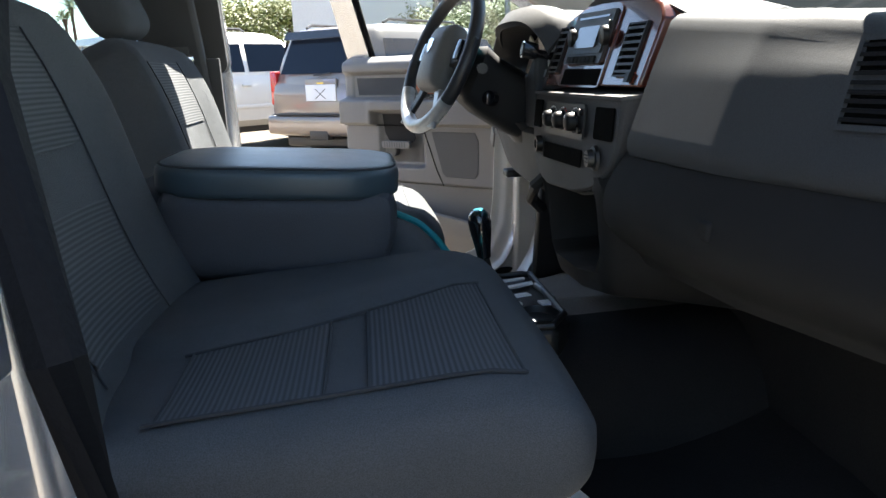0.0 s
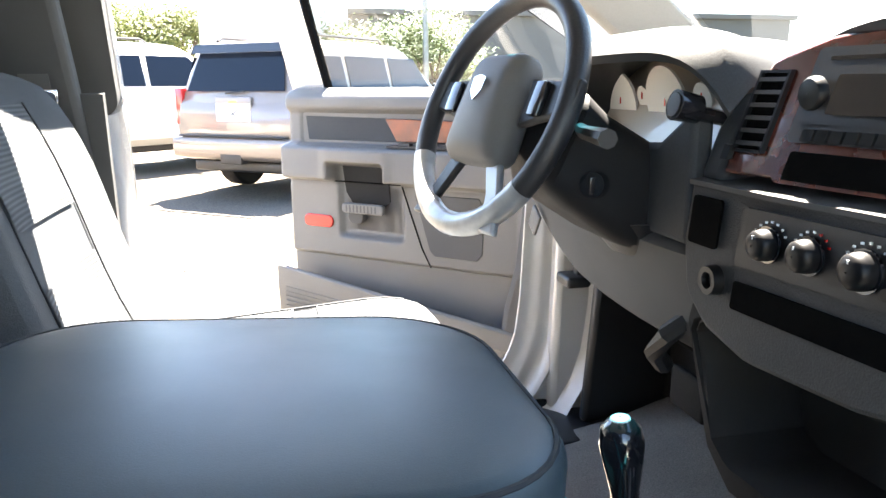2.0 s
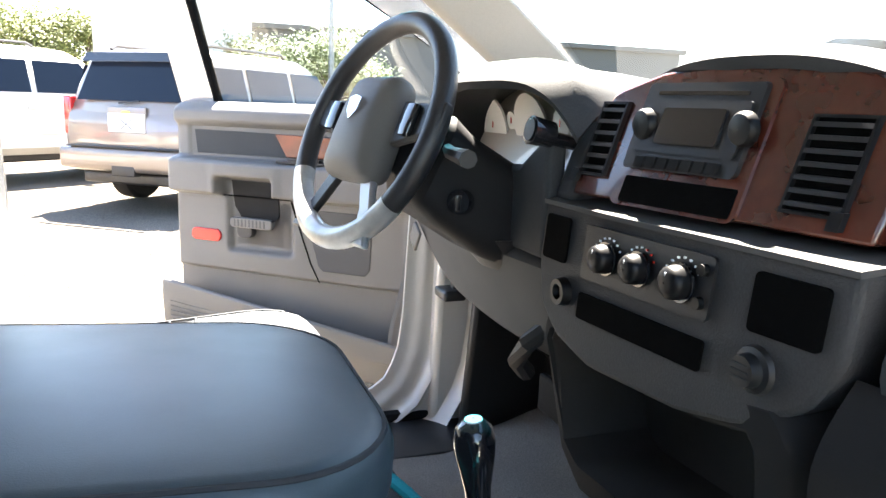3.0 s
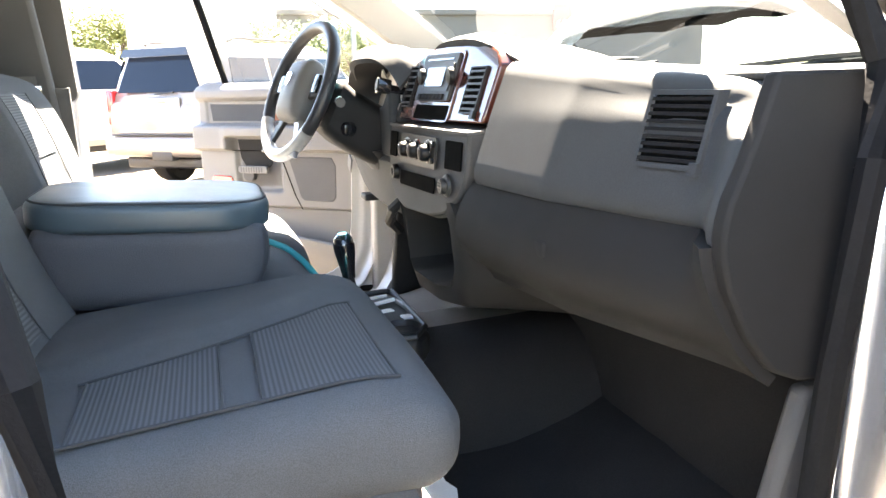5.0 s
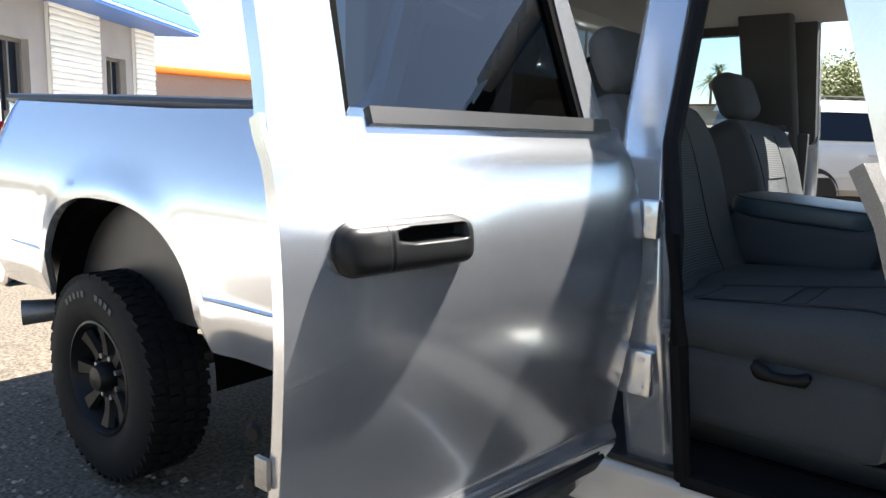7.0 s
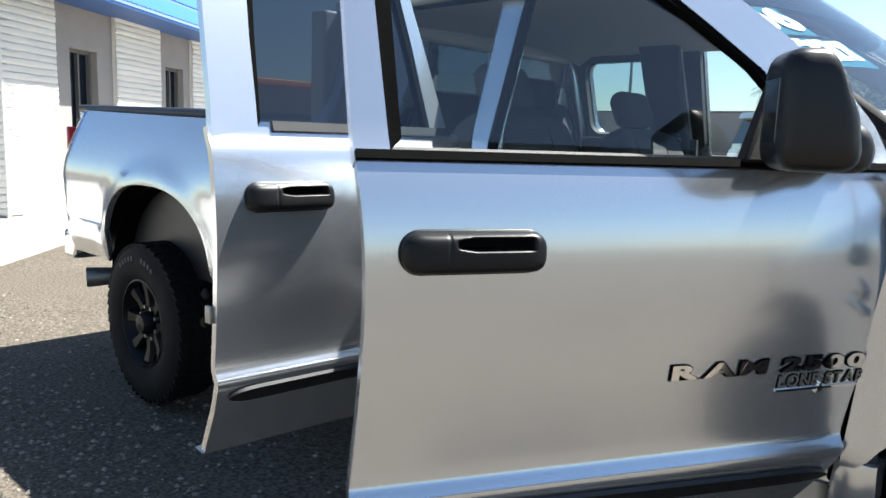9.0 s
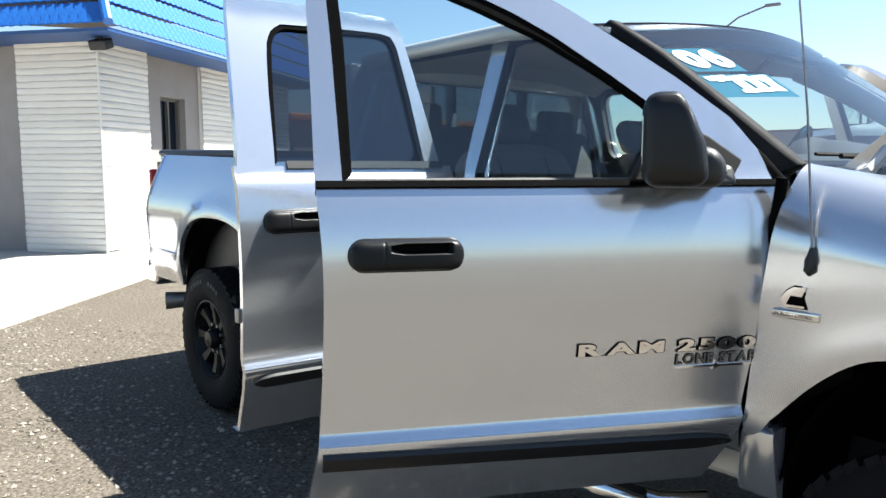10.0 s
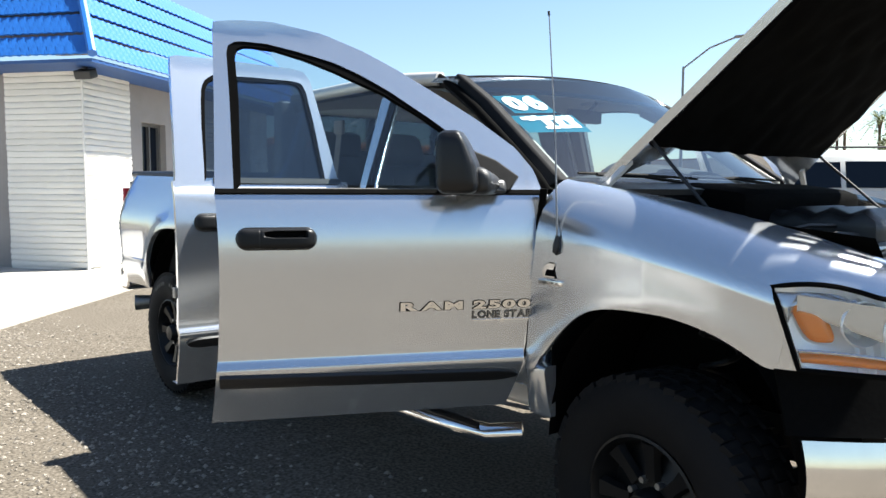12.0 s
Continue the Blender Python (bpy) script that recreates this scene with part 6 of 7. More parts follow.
# centre stack
def on_stack(y, z, d=0.0):
    """A point of the stack face; d towards the cabin."""
    return (1.018 + 0.10 * (0.10 - y) * (1 if y < 0.10 else 0.2) + 0.10 * (z - 1.20) - d, y, z)


def stack_box(ya, yb, za, zb, d0, d1, r=0.0):
    """A raised or sunk rectangle on the stack face."""
    pts = rounded(abs(yb - ya), zb - za, min(r, abs(yb - ya) / 2.1, (zb - za) / 2.1), 4) if r else [(abs(yb - ya) / 2, (zb - za) / 2), (-abs(yb - ya) / 2, (zb - za) / 2), (-abs(yb - ya) / 2, -(zb - za) / 2), (abs(yb - ya) / 2, -(zb - za) / 2)]
    cy, cz = (ya + yb) / 2, (za + zb) / 2
    return slab(pts, lambda a, b, d: on_stack(cy + a, cz + b, d0 + d), d1 - d0)


def stack_outline():
    pts = [(0.235, 1.297), (0.235, 1.22), (0.215, 1.165), (0.17, 1.135), (0.09, 1.118), (-0.05, 1.122), (-0.13, 1.138), (-0.19, 1.175), (-0.215, 1.22), (-0.215, 1.297)]
    return [(p.x, p.y) for p in resample([(a, b, 0) for a, b in pts], 40)]


stack = part("centre_stack_panel", slab(stack_outline(), lambda a, b, d: on_stack(a, b, -0.10 + d), 0.10), STACK, dash, "dark grey control panel in the dash centre", bevel=0.006)
def ledge_fn(s, t):
    y = 0.235 - 0.45 * s
    return (on_stack(y, 1.297)[0] - 0.004 + (0.055 + 0.02 * s) * t, y, 1.299 + 0.006 * t)


part("ledge", grid(ledge_fn, 20, 3), DASH_LOW, stack, "grey shelf above the heater controls", solid=0.006)
hv = part("heater_panel", stack_box(0.127, -0.075, 1.219, 1.282, 0.0, 0.004, 0.006), BLACK, stack, "black heater control panel with three knobs")
for y, r in ((0.080, 0.0155), (0.026, 0.0155), (-0.036, 0.0165)):
    p = Vector(on_stack(y, 1.250, 0.004))
    part("knob_dial", cyl(p, p - Vector((0.003, 0, 0)), r * 1.25, n=24), GLOSS_BLACK, hv)
    part("knob", lathe([(r * 1.08, 0.0), (r * 1.06, 0.006), (r, 0.012), (r * 0.82, 0.0155), (r * 0.45, 0.0172), (0.001, 0.0178)], 28, Matrix.Translation(p - Vector((0.003, 0, 0))) @ pose(0, 0, 0, 0, -90, 0)), RIM_BLACK, hv, "domed black heater knob")
    part("knob_mark", box(p.x - 0.0202, p.x - 0.0185, y - 0.0008, y + 0.0008, 1.252, 1.252 + r * 0.55), WHITE, hv)
    for k in range(7):
        a = radians(150 - 20 * k)
        q = on_stack(y - r * 1.5 * math.cos(a), 1.250 + r * 1.5 * math.sin(a), 0.0045)
        mark = part("knob_scale", box(q[0] - 0.001, q[0] + 0.001, q[1] - 0.0011, q[1] + 0.0011, q[2] - 0.0011, q[2] + 0.0011), RED_LENS if (abs(y - 0.026) < 0.01 and k > 3) else WHITE, hv)
for z in (1.268, 1.236):
    p = Vector(on_stack(-0.064, z, 0.004))
    part("push_button", cyl(p, p - Vector((0.006, 0, 0)), 0.0065, 0.006, 16), RIM_BLACK, hv)
# No recess is cut: a black plate paints the shade of the slot.
part("storage_slot", stack_box(0.126, -0.075, 1.170, 1.201, 0.0, 0.002, 0.004), VOID, stack, "black plate for the shade inside an empty slot")
part("switch_blank", stack_box(0.222, 0.166, 1.226, 1.282, 0.0, 0.003, 0.005), VOID, stack, "black switch plate")
part("switch_blank", stack_box(-0.120, -0.194, 1.226, 1.280, 0.0, 0.003, 0.005), VOID, stack, "black switch plate")
p = Vector(on_stack(-0.136, 1.194, 0.0))
dial = part("drive_selector", lathe([(0.001, 0.018), (0.014, 0.017), (0.016, 0.007), (0.021, 0.005), (0.023, 0.0)], 24, Matrix.Translation(p) @ pose(0, 0, 0, 0, -90, 0)), BLACK, stack, "round black selector dial")
for k in range(3):
    part("dial_mark", box(p.x - 0.0195, p.x - 0.0175, p.y - 0.010, p.y + 0.010, p.z + 0.006 - 0.006 * k, p.z + 0.0075 - 0.006 * k), DASH, dial)
p = Vector(on_stack(0.160, 1.193, 0.0))
part("power_socket", lathe([(0.001, 0.004), (0.008, 0.004), (0.010, 0.012), (0.016, 0.012), (0.018, 0.0)], 20, Matrix.Translation(p) @ pose(0, 0, 0, 0, -90, 0)), RIM_BLACK, stack, "black power socket")


# upper bezel with wood grain, radio and vents
def on_bezel(y, z, d=0.0):
    return (1.047 + 0.16 * (0.10 - y) + 0.34 * (z - 1.32) - d, y, z)


def bezel_slab(pts, d0, d1):
    return slab(pts, lambda a, b, d: on_bezel(a, b, d0 + d), d1 - d0)


def rect(ya, yb, za, zb, r=0.004):
    cy, cz = (ya + yb) / 2, (za + zb) / 2
    return [(cy + a, cz + b) for a, b in rounded(abs(yb - ya), zb - za, r, 4)]


bezel_pts = [(p.x, p.y) for p in resample([(0.185, 1.312, 0), (0.182, 1.40, 0), (0.170, 1.436, 0), (0.10, 1.459, 0), (0, 1.466, 0), (-0.12, 1.459, 0), (-0.172, 1.446, 0), (-0.198, 1.42, 0), (-0.192, 1.312, 0)], 36)]
bezel = part("radio_bezel", bezel_slab(bezel_pts, -0.05, 0.0), WOOD_DARK, dash, "glossy burl wood radio surround", bevel=0.004)
part("radio_frame", bezel_slab(rect(0.112, -0.060, 1.310, 1.450, 0.010), 0.0, 0.004), WOOD_DARK, bezel, "raised wood radio frame")
radio = part("radio", bezel_slab(rect(0.104, -0.048, 1.352, 1.446, 0.006), 0.003, 0.010), BLACK, bezel, "black car radio with display and buttons")
part("radio_slot", bezel_slab(rect(0.086, -0.032, 1.433, 1.437, 0.001), 0.010, 0.0115), GLOSS_BLACK, radio)
part("radio_face", bezel_slab(rect(0.096, -0.042, 1.371, 1.427, 0.004), 0.010, 0.013), BLACK, radio, "black radio face")
part("radio_display", bezel_slab(rect(0.064, -0.018, 1.381, 1.419, 0.003), 0.013, 0.0165), GLOSS_BLACK, radio, "dark glass display")
for y in (0.088, -0.043):
    q = Vector(on_bezel(y, 1.400, 0.010))
    part("radio_knob", lathe([(0.018, 0.0), (0.0175, 0.007), (0.015, 0.010), (0.008, 0.0112), (0.001, 0.0115)], 26, Matrix.Translation(q) @ pose(0, 0, 0, 0, -90, 0)), RIM_BLACK, radio, "domed black radio knob")
for k in range(7):
    y = 0.084 - 0.0165 * k
    part("radio_button", bezel_slab(rect(y, y - 0.0135, 1.354, 1.366, 0.002), 0.010, 0.014), KNEE, radio)
# Thin black plate paints the shaded slot below the radio.
part("tray_slot", bezel_slab(rect(0.098, -0.054, 1.314, 1.343, 0.003), 0.004, 0.005), VOID, bezel, "black plate for the shade in the slot under the radio")
vent("centre_vent", bezel, 0.138, 0.174, 1.340, 1.422, on_bezel, 6, RIM_BLACK, 0.003, BLACK)
vent("centre_vent", bezel, -0.160, -0.106, 1.332, 1.414, on_bezel, 7, RIM_BLACK, 0.003, BLACK)


def hood_sheet(y0, y1, z_edge, rise, x_front, reach, flare=0.0, drop=0.0, near=2.6):
    """An arched brow over instruments, thick at its lip."""
    def fn(s, t):
        v = 2 * s - 1
        y = y0 + (y1 - y0) * s
        z = z_edge + rise * (1 - abs(v) ** (near if v > 0 else 2.6))
        lip = 0.012 * math.sin(math.pi * min(1, t * 3)) if t < 0.34 else 0
        return (x_front + 0.05 * abs(v) ** 3 + 0.16 * (0.1 - y) * flare + reach * t, y, z + lip - drop * (t < 0.01) - 0.055 * max(0, t - 0.4) ** 1.5)
    return grid(fn, 30, 12)


part("brow_side", slab([(1.030, 1.299), (1.052, 1.36), (1.078, 1.404), (1.10, 1.420), (1.28, 1.425), (1.28, 1.299)], lambda a, b, d: (a, 0.188 + d, b), 0.048), DASH, dash, "grey end of the radio brow", bevel=0.012)
part("brow_side", slab([(1.108, 1.299), (1.128, 1.36), (1.146, 1.405), (1.160, 1.420), (1.32, 1.43), (1.32, 1.299)], lambda a, b, d: (a, -0.246 + d, b), 0.050), DASH, dash, "grey end of the radio brow", bevel=0.014)
part("radio_brow", hood_sheet(0.215, -0.238, 1.402, 0.070, 1.092, 0.25, 0.75), DASH, dash, "grey brow above the radio", solid=0.014)
part("instrument_brow", hood_sheet(0.665, 0.185, 1.398, 0.072, 0.985, 0.30, drop=0.020, near=6.0), DASH, dash, "grey brow above the instruments", solid=0.016)
# instrument cluster
cluster = part("gauge_binnacle", slab([(a + 0.425, b + 1.365) for a, b in rounded(0.42, 0.18, 0.05, 6)], lambda a, b, d: (1.075 + 0.3 * (b - 1.3) + d, a, b), 0.03), material("beige_cluster", (0.40, 0.34, 0.27), 0.35, coat=0.5, blotch=0.1), dash, "beige instrument cluster with pale dials")
DIAL = material("pale_dial", (0.62, 0.60, 0.55), 0.5)
for y, z, r in ((0.43, 1.383, 0.056), (0.572, 1.383, 0.050), (0.505, 1.392, 0.017), (0.340, 1.392, 0.022), (0.340, 1.345, 0.022)):
    x = 1.072 + 0.3 * (z - 1.3)
    part("gauge", cyl((x, y, z), (x - 0.004, y, z - 0.001), r, n=28), DIAL, cluster, "round pale gauge")
    part("gauge_needle", box(x - 0.006, x - 0.005, y - 0.0015, y + 0.0015, z - 0.004, z + r * 0.8, 0, m=None), RED_LENS, cluster)
part("cluster_shroud", grid(lambda q, t: (1.0 + 0.10 * t, 0.425 + (0.232 - 0.03 * t) * math.cos(math.pi * (q * 0.68 - 0.1)), 1.345 + 0.108 * math.sin(math.pi * (q * 0.68 - 0.1))), 24, 4), BLACK, dash, solid=0.004)
part("cluster_apron", slab([(0.655, 1.215), (0.655, 1.305), (0.60, 1.322), (0.32, 1.335), (0.236, 1.385), (0.236, 1.215)], lambda a, b, d: (1.022 + d, a, b), 0.03), DASH, dash, "dark grey panel under the instruments", bevel=0.008)
part("pod_gauge", join(cyl((0.995, 0.235, 1.387), (1.025, 0.235, 1.381), 0.0185, 0.017, 20), cyl((1.012, 0.235, 1.38), (1.07, 0.235, 1.368), 0.009, n=8)), GLOSS_BLACK, dash, "small round black gauge pod")
part("gauge_face", cyl((0.994, 0.235, 1.3872), (0.993, 0.235, 1.3874), 0.014, n=20), BLACK, dash)
# driver side lower panel
low_edge = lambda s: curve([(0.0, 1.062), (0.35, 1.070), (0.6, 1.088), (1.0, 1.165)], s)
knee_fn = lambda s, t: (1.0 + 0.035 * t + 0.02 * abs(2 * s - 1) ** 2 + 0.075 * max(0.0, 1 - t / 0.15) ** 2 + 0.03 * max(0.0, (t - 0.9) / 0.1) ** 2, 0.235 + 0.615 * s, 1.228 + (low_edge(s) - 1.228) * t)
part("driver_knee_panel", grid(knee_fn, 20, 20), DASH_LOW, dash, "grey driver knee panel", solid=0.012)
part("knee_panel_edge", tube([knee_fn(k / 16, 1.0) for k in range(17)], 0.006, 6), VOID, dash, "dark lower edge of the knee panel")
part("fuse_cover", slab([(0.80, 1.145), (0.765, 1.125), (0.735, 1.165), (0.77, 1.185)], lambda a, b, d: (1.022 - d, a, b), 0.006), TRIM, dash, bevel=0.002)
part("obd_cover", box(1.10, 1.115, 0.30, 0.40, 1.035, 1.06, 0.005), VOID, dash)
BIN = material("bin_plastic", (0.030, 0.028, 0.026), 0.7, spec=0.2, grain=0.2, scale=900, bump=0.3, blotch=0.3, blotch_scale=6)
MOUTH = resample([(0.236, 1.105, 0), (0.225, 1.128, 0), (0.09, 1.116, 0), (-0.05, 1.120, 0), (-0.135, 1.137, 0), (-0.147, 1.12, 0), (-0.147, 1.02, 0), (-0.12, 0.985, 0), (0.0, 0.962, 0), (0.16, 0.955, 0), (0.195, 0.975, 0), (0.236, 1.105, 0)], 61)[:-1]
FRAME = resample([(0.252, 1.115, 0), (0.24, 1.165, 0), (0.09, 1.15, 0), (-0.05, 1.15, 0), (-0.165, 1.165, 0), (-0.185, 1.13, 0), (-0.188, 1.01, 0), (-0.15, 0.955, 0), (0.0, 0.925, 0), (0.17, 0.915, 0), (0.215, 0.955, 0), (0.252, 1.115, 0)], 61)[:-1]


def bin_ring(line, x, k=1.0, dy=0.0, dz=0.0):
    """A ring of the bin at depth x, drawn in by k about its middle."""
    return [(x + 0.016 + 0.10 * (1.1 - p.y) * (k > 0.99), 0.04 + (p.x - 0.04) * k + dy, 1.05 + (p.y - 1.05) * k + dz) for p in line]


part("lower_bin", loft([bin_ring(MOUTH, 1.030), bin_ring(MOUTH, 1.036, 0.985), bin_ring(MOUTH, 1.16, 0.93), bin_ring(MOUTH, 1.17, 0.5), bin_ring(MOUTH, 1.17, 0.02)], caps=False), BIN, dash, "dark open bin under the stack", solid=0.004)
part("bin_surround", loft([bin_ring(MOUTH, 1.032), bin_ring(MOUTH, 1.024, 1.02), bin_ring(FRAME, 1.028), bin_ring(FRAME, 1.045, 1.03, -0.01), bin_ring(FRAME, 1.12, 1.09, -0.02), bin_ring(FRAME, 1.26, 1.14, -0.02, -0.02)], caps=False), KNEE, dash, "dark grey surround of the bin", smooth=170, solid=0.004)
pedal = part("brake_pedal", box(1.17, 1.185, 0.40, 0.50, 0.88, 0.95, 0.006, m=None), RUBBER, truck, "black brake pedal")
part("pedal_arm", tube([(1.18, 0.45, 0.92), (1.25, 0.45, 0.99), (1.29, 0.45, 1.10)], 0.010, 8), BLACK, pedal)
part("brake_release", join(box(1.03, 1.075, 0.62, 0.68, 1.055, 1.075, 0.006), box(1.055, 1.07, 0.64, 0.66, 1.06, 1.12, 0.003)), BLACK, dash, "black parking brake handle")
part("wiring", tube([(1.06, 0.26, 1.12), (1.03, 0.28, 1.085), (1.03, 0.31, 1.05), (1.06, 0.335, 1.02)], 0.014, 8), BLACK, dash, "loose black wiring")

# steering column and wheel
AX = Vector((-0.885, -0.237, 0.400)).normalized()
C = Vector((0.8426, 0.4684, 1.376))
wheel_m = Matrix.Translation(C) @ AX.to_track_quat("Z", "X").to_matrix().to_4x4()
R = 0.1725
rim_ring = []
for k in range(64):
    a = 2 * math.pi * k / 64
    rim_ring.append([wheel_m @ Vector(((R + 0.0165 * math.cos(b)) * math.cos(a), (R + 0.0165 * math.cos(b)) * math.sin(a), 0.0165 * math.sin(b))) for b in [2 * math.pi * q / 12 for q in range(12)]])
rim_bm = loft(rim_ring + [rim_ring[0]], caps=False)
bmesh.ops.remove_doubles(rim_bm, verts=rim_bm.verts, dist=1e-5)
LEATHER = material("dark_wheel_leather", (0.022, 0.022, 0.024), 0.42, grain=0.2, scale=300, bump=0.3, blotch=0.3, blotch_scale=12)
steering = part("steering_wheel", rim_bm, LEATHER, truck, "four-spoke leather steering wheel, worn pale at the rim")
wear = []
for k in range(22):
    a = radians(118 + 5.5 * k)
    wear.append([wheel_m @ Vector(((R + 0.0172 * math.cos(b)) * math.cos(a), (R + 0.0172 * math.cos(b)) * math.sin(a), 0.0172 * math.sin(b))) for b in [2 * math.pi * q / 12 for q in range(12)]])
part("rim_wear", loft(wear), material("worn_silver_rim", (0.45, 0.45, 0.44), 0.35, 0.3, blotch=0.5, blotch_scale=25, tint=(0.12, 0.12, 0.12)), steering, "silver lower rim section")
part("hub_pad", puff(0, 0, -0.005, 0.083, 0.068, 0.028, 0.026, 0.012, m=wheel_m, shape=lambda a, b, c, p: (p.x, p.y * (1 - 0.12 * a), p.z)), TRIM, steering, "grey airbag pad")
badge = slab([(a, b) for a, b in ((-0.016, 0.014), (0.0, 0.018), (0.016, 0.014), (0.014, -0.006), (0.0, -0.020), (-0.014, -0.006))], lambda a, b, d: wheel_m @ Vector((b + 0.02, a, 0.0345 + d)), 0.003)
part("hub_emblem", badge, CHROME, steering, "small chrome shield emblem")
for sy in (-1, 1):
    spoke = loft([[wheel_m @ Vector(p) for p in ((x - w, sy * y, z), (x + w, sy * y, z), (x + w, sy * y, z + 0.014), (x - w, sy * y, z + 0.014))] for x, y, z, w in ((0.012, 0.075, -0.012, 0.034), (0.018, 0.13, -0.012, 0.026), (0.022, 0.188, -0.006, 0.022))])
    part("spoke", spoke, BLACK, steering, bevel=0.004)
    part("spoke_button", puff(0, 0, 0, 0.024, 0.014, 0.006, 0.005, cuts=3, m=wheel_m @ Matrix.Translation((0.016, sy * 0.112, 0.006))), GLOSS_BLACK, steering, "black cruise buttons")
    low = loft([[wheel_m @ Vector(p) for p in ((x, sy * y - w, z), (x, sy * y + w, z), (x, sy * y + w, z + 0.012), (x, sy * y - w, z + 0.012))] for x, y, z, w in ((-0.07, 0.045, -0.012, 0.018), (-0.12, 0.075, -0.012, 0.016), (-0.172, 0.100, -0.006, 0.018))])
    part("spoke", low, material("silver_spoke", (0.42, 0.42, 0.42), 0.4, 0.5) if sy < 0 else BLACK, steering, bevel=0.004)
COL = Vector((0.905, 0.0, -0.425)).normalized()
UPC = Vector((0.425, 0.0, 0.905)).normalized()
col_rings = []
for d, w, h, lift in ((0.035, 0.045, 0.04, 0.0), (0.055, 0.070, 0.055, 0.0), (0.075, 0.092, 0.070, -0.005), (0.11, 0.096, 0.070, -0.018), (0.20, 0.098, 0.072, -0.028), (0.29, 0.092, 0.068, -0.030)):
    o = Vector((C.x + 0.005, 0.432, C.z - 0.004)) + COL * d + UPC * lift
    col_rings.append([o + Vector((0, a, 0)) + UPC * b for a, b in rounded(2 * w, 2 * h, 0.032, 4)])
SHROUD = material("column_plastic", (0.010, 0.010, 0.011), 0.6, spec=0.2, grain=0.2, scale=1200, bump=0.2, blotch=0.2, blotch_scale=8)
column = part("steering_column", loft(col_rings), SHROUD, truck, "black steering column shroud")
k0 = Vector((0.945, 0.333, 1.282))
part("ignition_lock", join(cyl(k0, k0 + Vector((-0.012, -0.012, 0.002)), 0.018, 0.017, 20), box(k0.x - 0.016, k0.x - 0.010, k0.y - 0.0165, k0.y - 0.010, k0.z - 0.010, k0.z + 0.012, 0.001)), GLOSS_BLACK, column, "black ignition lock")
part("column_boot", loft([[Vector((1.02, 0.40, 1.225)) + Vector(((0.055 - 0.012 * k) * math.cos(a) + k * 0.03, (0.075 - 0.015 * k) * math.sin(a), -0.05 * k)) for a in [2 * math.pi * q / 14 for q in range(14)]] for k in (0, 1)]), BLACK, column)
part("column_stalk", tube([(0.925, 0.345, 1.355), (0.915, 0.31, 1.352), (0.905, 0.22, 1.350)], [0.008, 0.009, 0.012], 8), BLACK, column, "black shift stalk")
part("column_stalk", tube([(0.89, 0.46, 1.375), (0.88, 0.55, 1.385), (0.875, 0.61, 1.39)], [0.007, 0.008, 0.011], 8), BLACK, column, "black indicator stalk")

# belts, sun visors, mirror
BELT = material("grey_webbing", (0.13, 0.125, 0.12), 0.85, grain=0.3, scale=900, bump=0.4)
for sy, bx in ((-1, -0.42), (1, -0.20)):
    belt = part("seat_belt", loft([[(x + bx, sy * y, z), (x + bx + 0.045, sy * y, z), (x + bx + 0.045, sy * (y - 0.003), z), (x + bx, sy * (y - 0.003), z)] for x, y, z in ((0.34, 0.735, 1.66), (0.345, 0.77, 1.40), (0.355, 0.80, 1.10), (0.36, 0.80, 0.80))]), BELT, truck, "grey seat belt on the door post")
    part("belt_guide", box(0.325 + bx, 0.40 + bx, sy * 0.735 - 0.012, sy * 0.735 + 0.012, 1.63, 1.70, 0.008), TRIM, belt)
    part("buckle_tongue", box(0.335 + bx, 0.40 + bx, sy * 0.768 - 0.006, sy * 0.768 + 0.006, 1.385, 1.41, 0.004), CHROME, belt, "chrome belt tongue")
    part("sun_visor", puff(0.83, sy * 0.36, 1.78, 0.085, 0.20, 0.010, 0.009, cuts=4, m=None), HEADLINER, truck, "pale grey sun visor")
mirror = part("rear_view_mirror", puff(0.90, 0, 1.70, 0.014, 0.12, 0.032, 0.012, cuts=4), BLACK, truck, "black interior mirror")
part("mirror_arm", tube([(0.91, 0, 1.71), (0.97, 0, 1.76)], 0.008, 8), BLACK, mirror)

# ---- sales office with blue tile roof ----
KC = Vector((-9.69, 0.80, 0))
E1, E2 = Vector((-0.6, 0.8, 0)), Vector((-0.8, -0.6, 0))
N1, N2 = Vector((0.8, 0.6, 0)), Vector((0.6, -0.8, 0))
office = empty("sales_office", KC, "white block sales office with blue metal tile roof", "building")


def put(parent, ob):
    ob.location = ob.location - parent.location
    return ob


def wall_piece(face, s0, s1, z0, z1, d0, d1):
    """A block of a wall: s along the face from the corner, d outwards."""
    e, n = (E1, N1) if face == 1 else (E2, N2)
    pts = [KC + e * s + n * d for s, d in ((s0, d0), (s1, d0), (s1, d1), (s0, d1))]
    return loft([[p + Vector((0, 0, z)) for p in pts] for z in (z0, z1)])


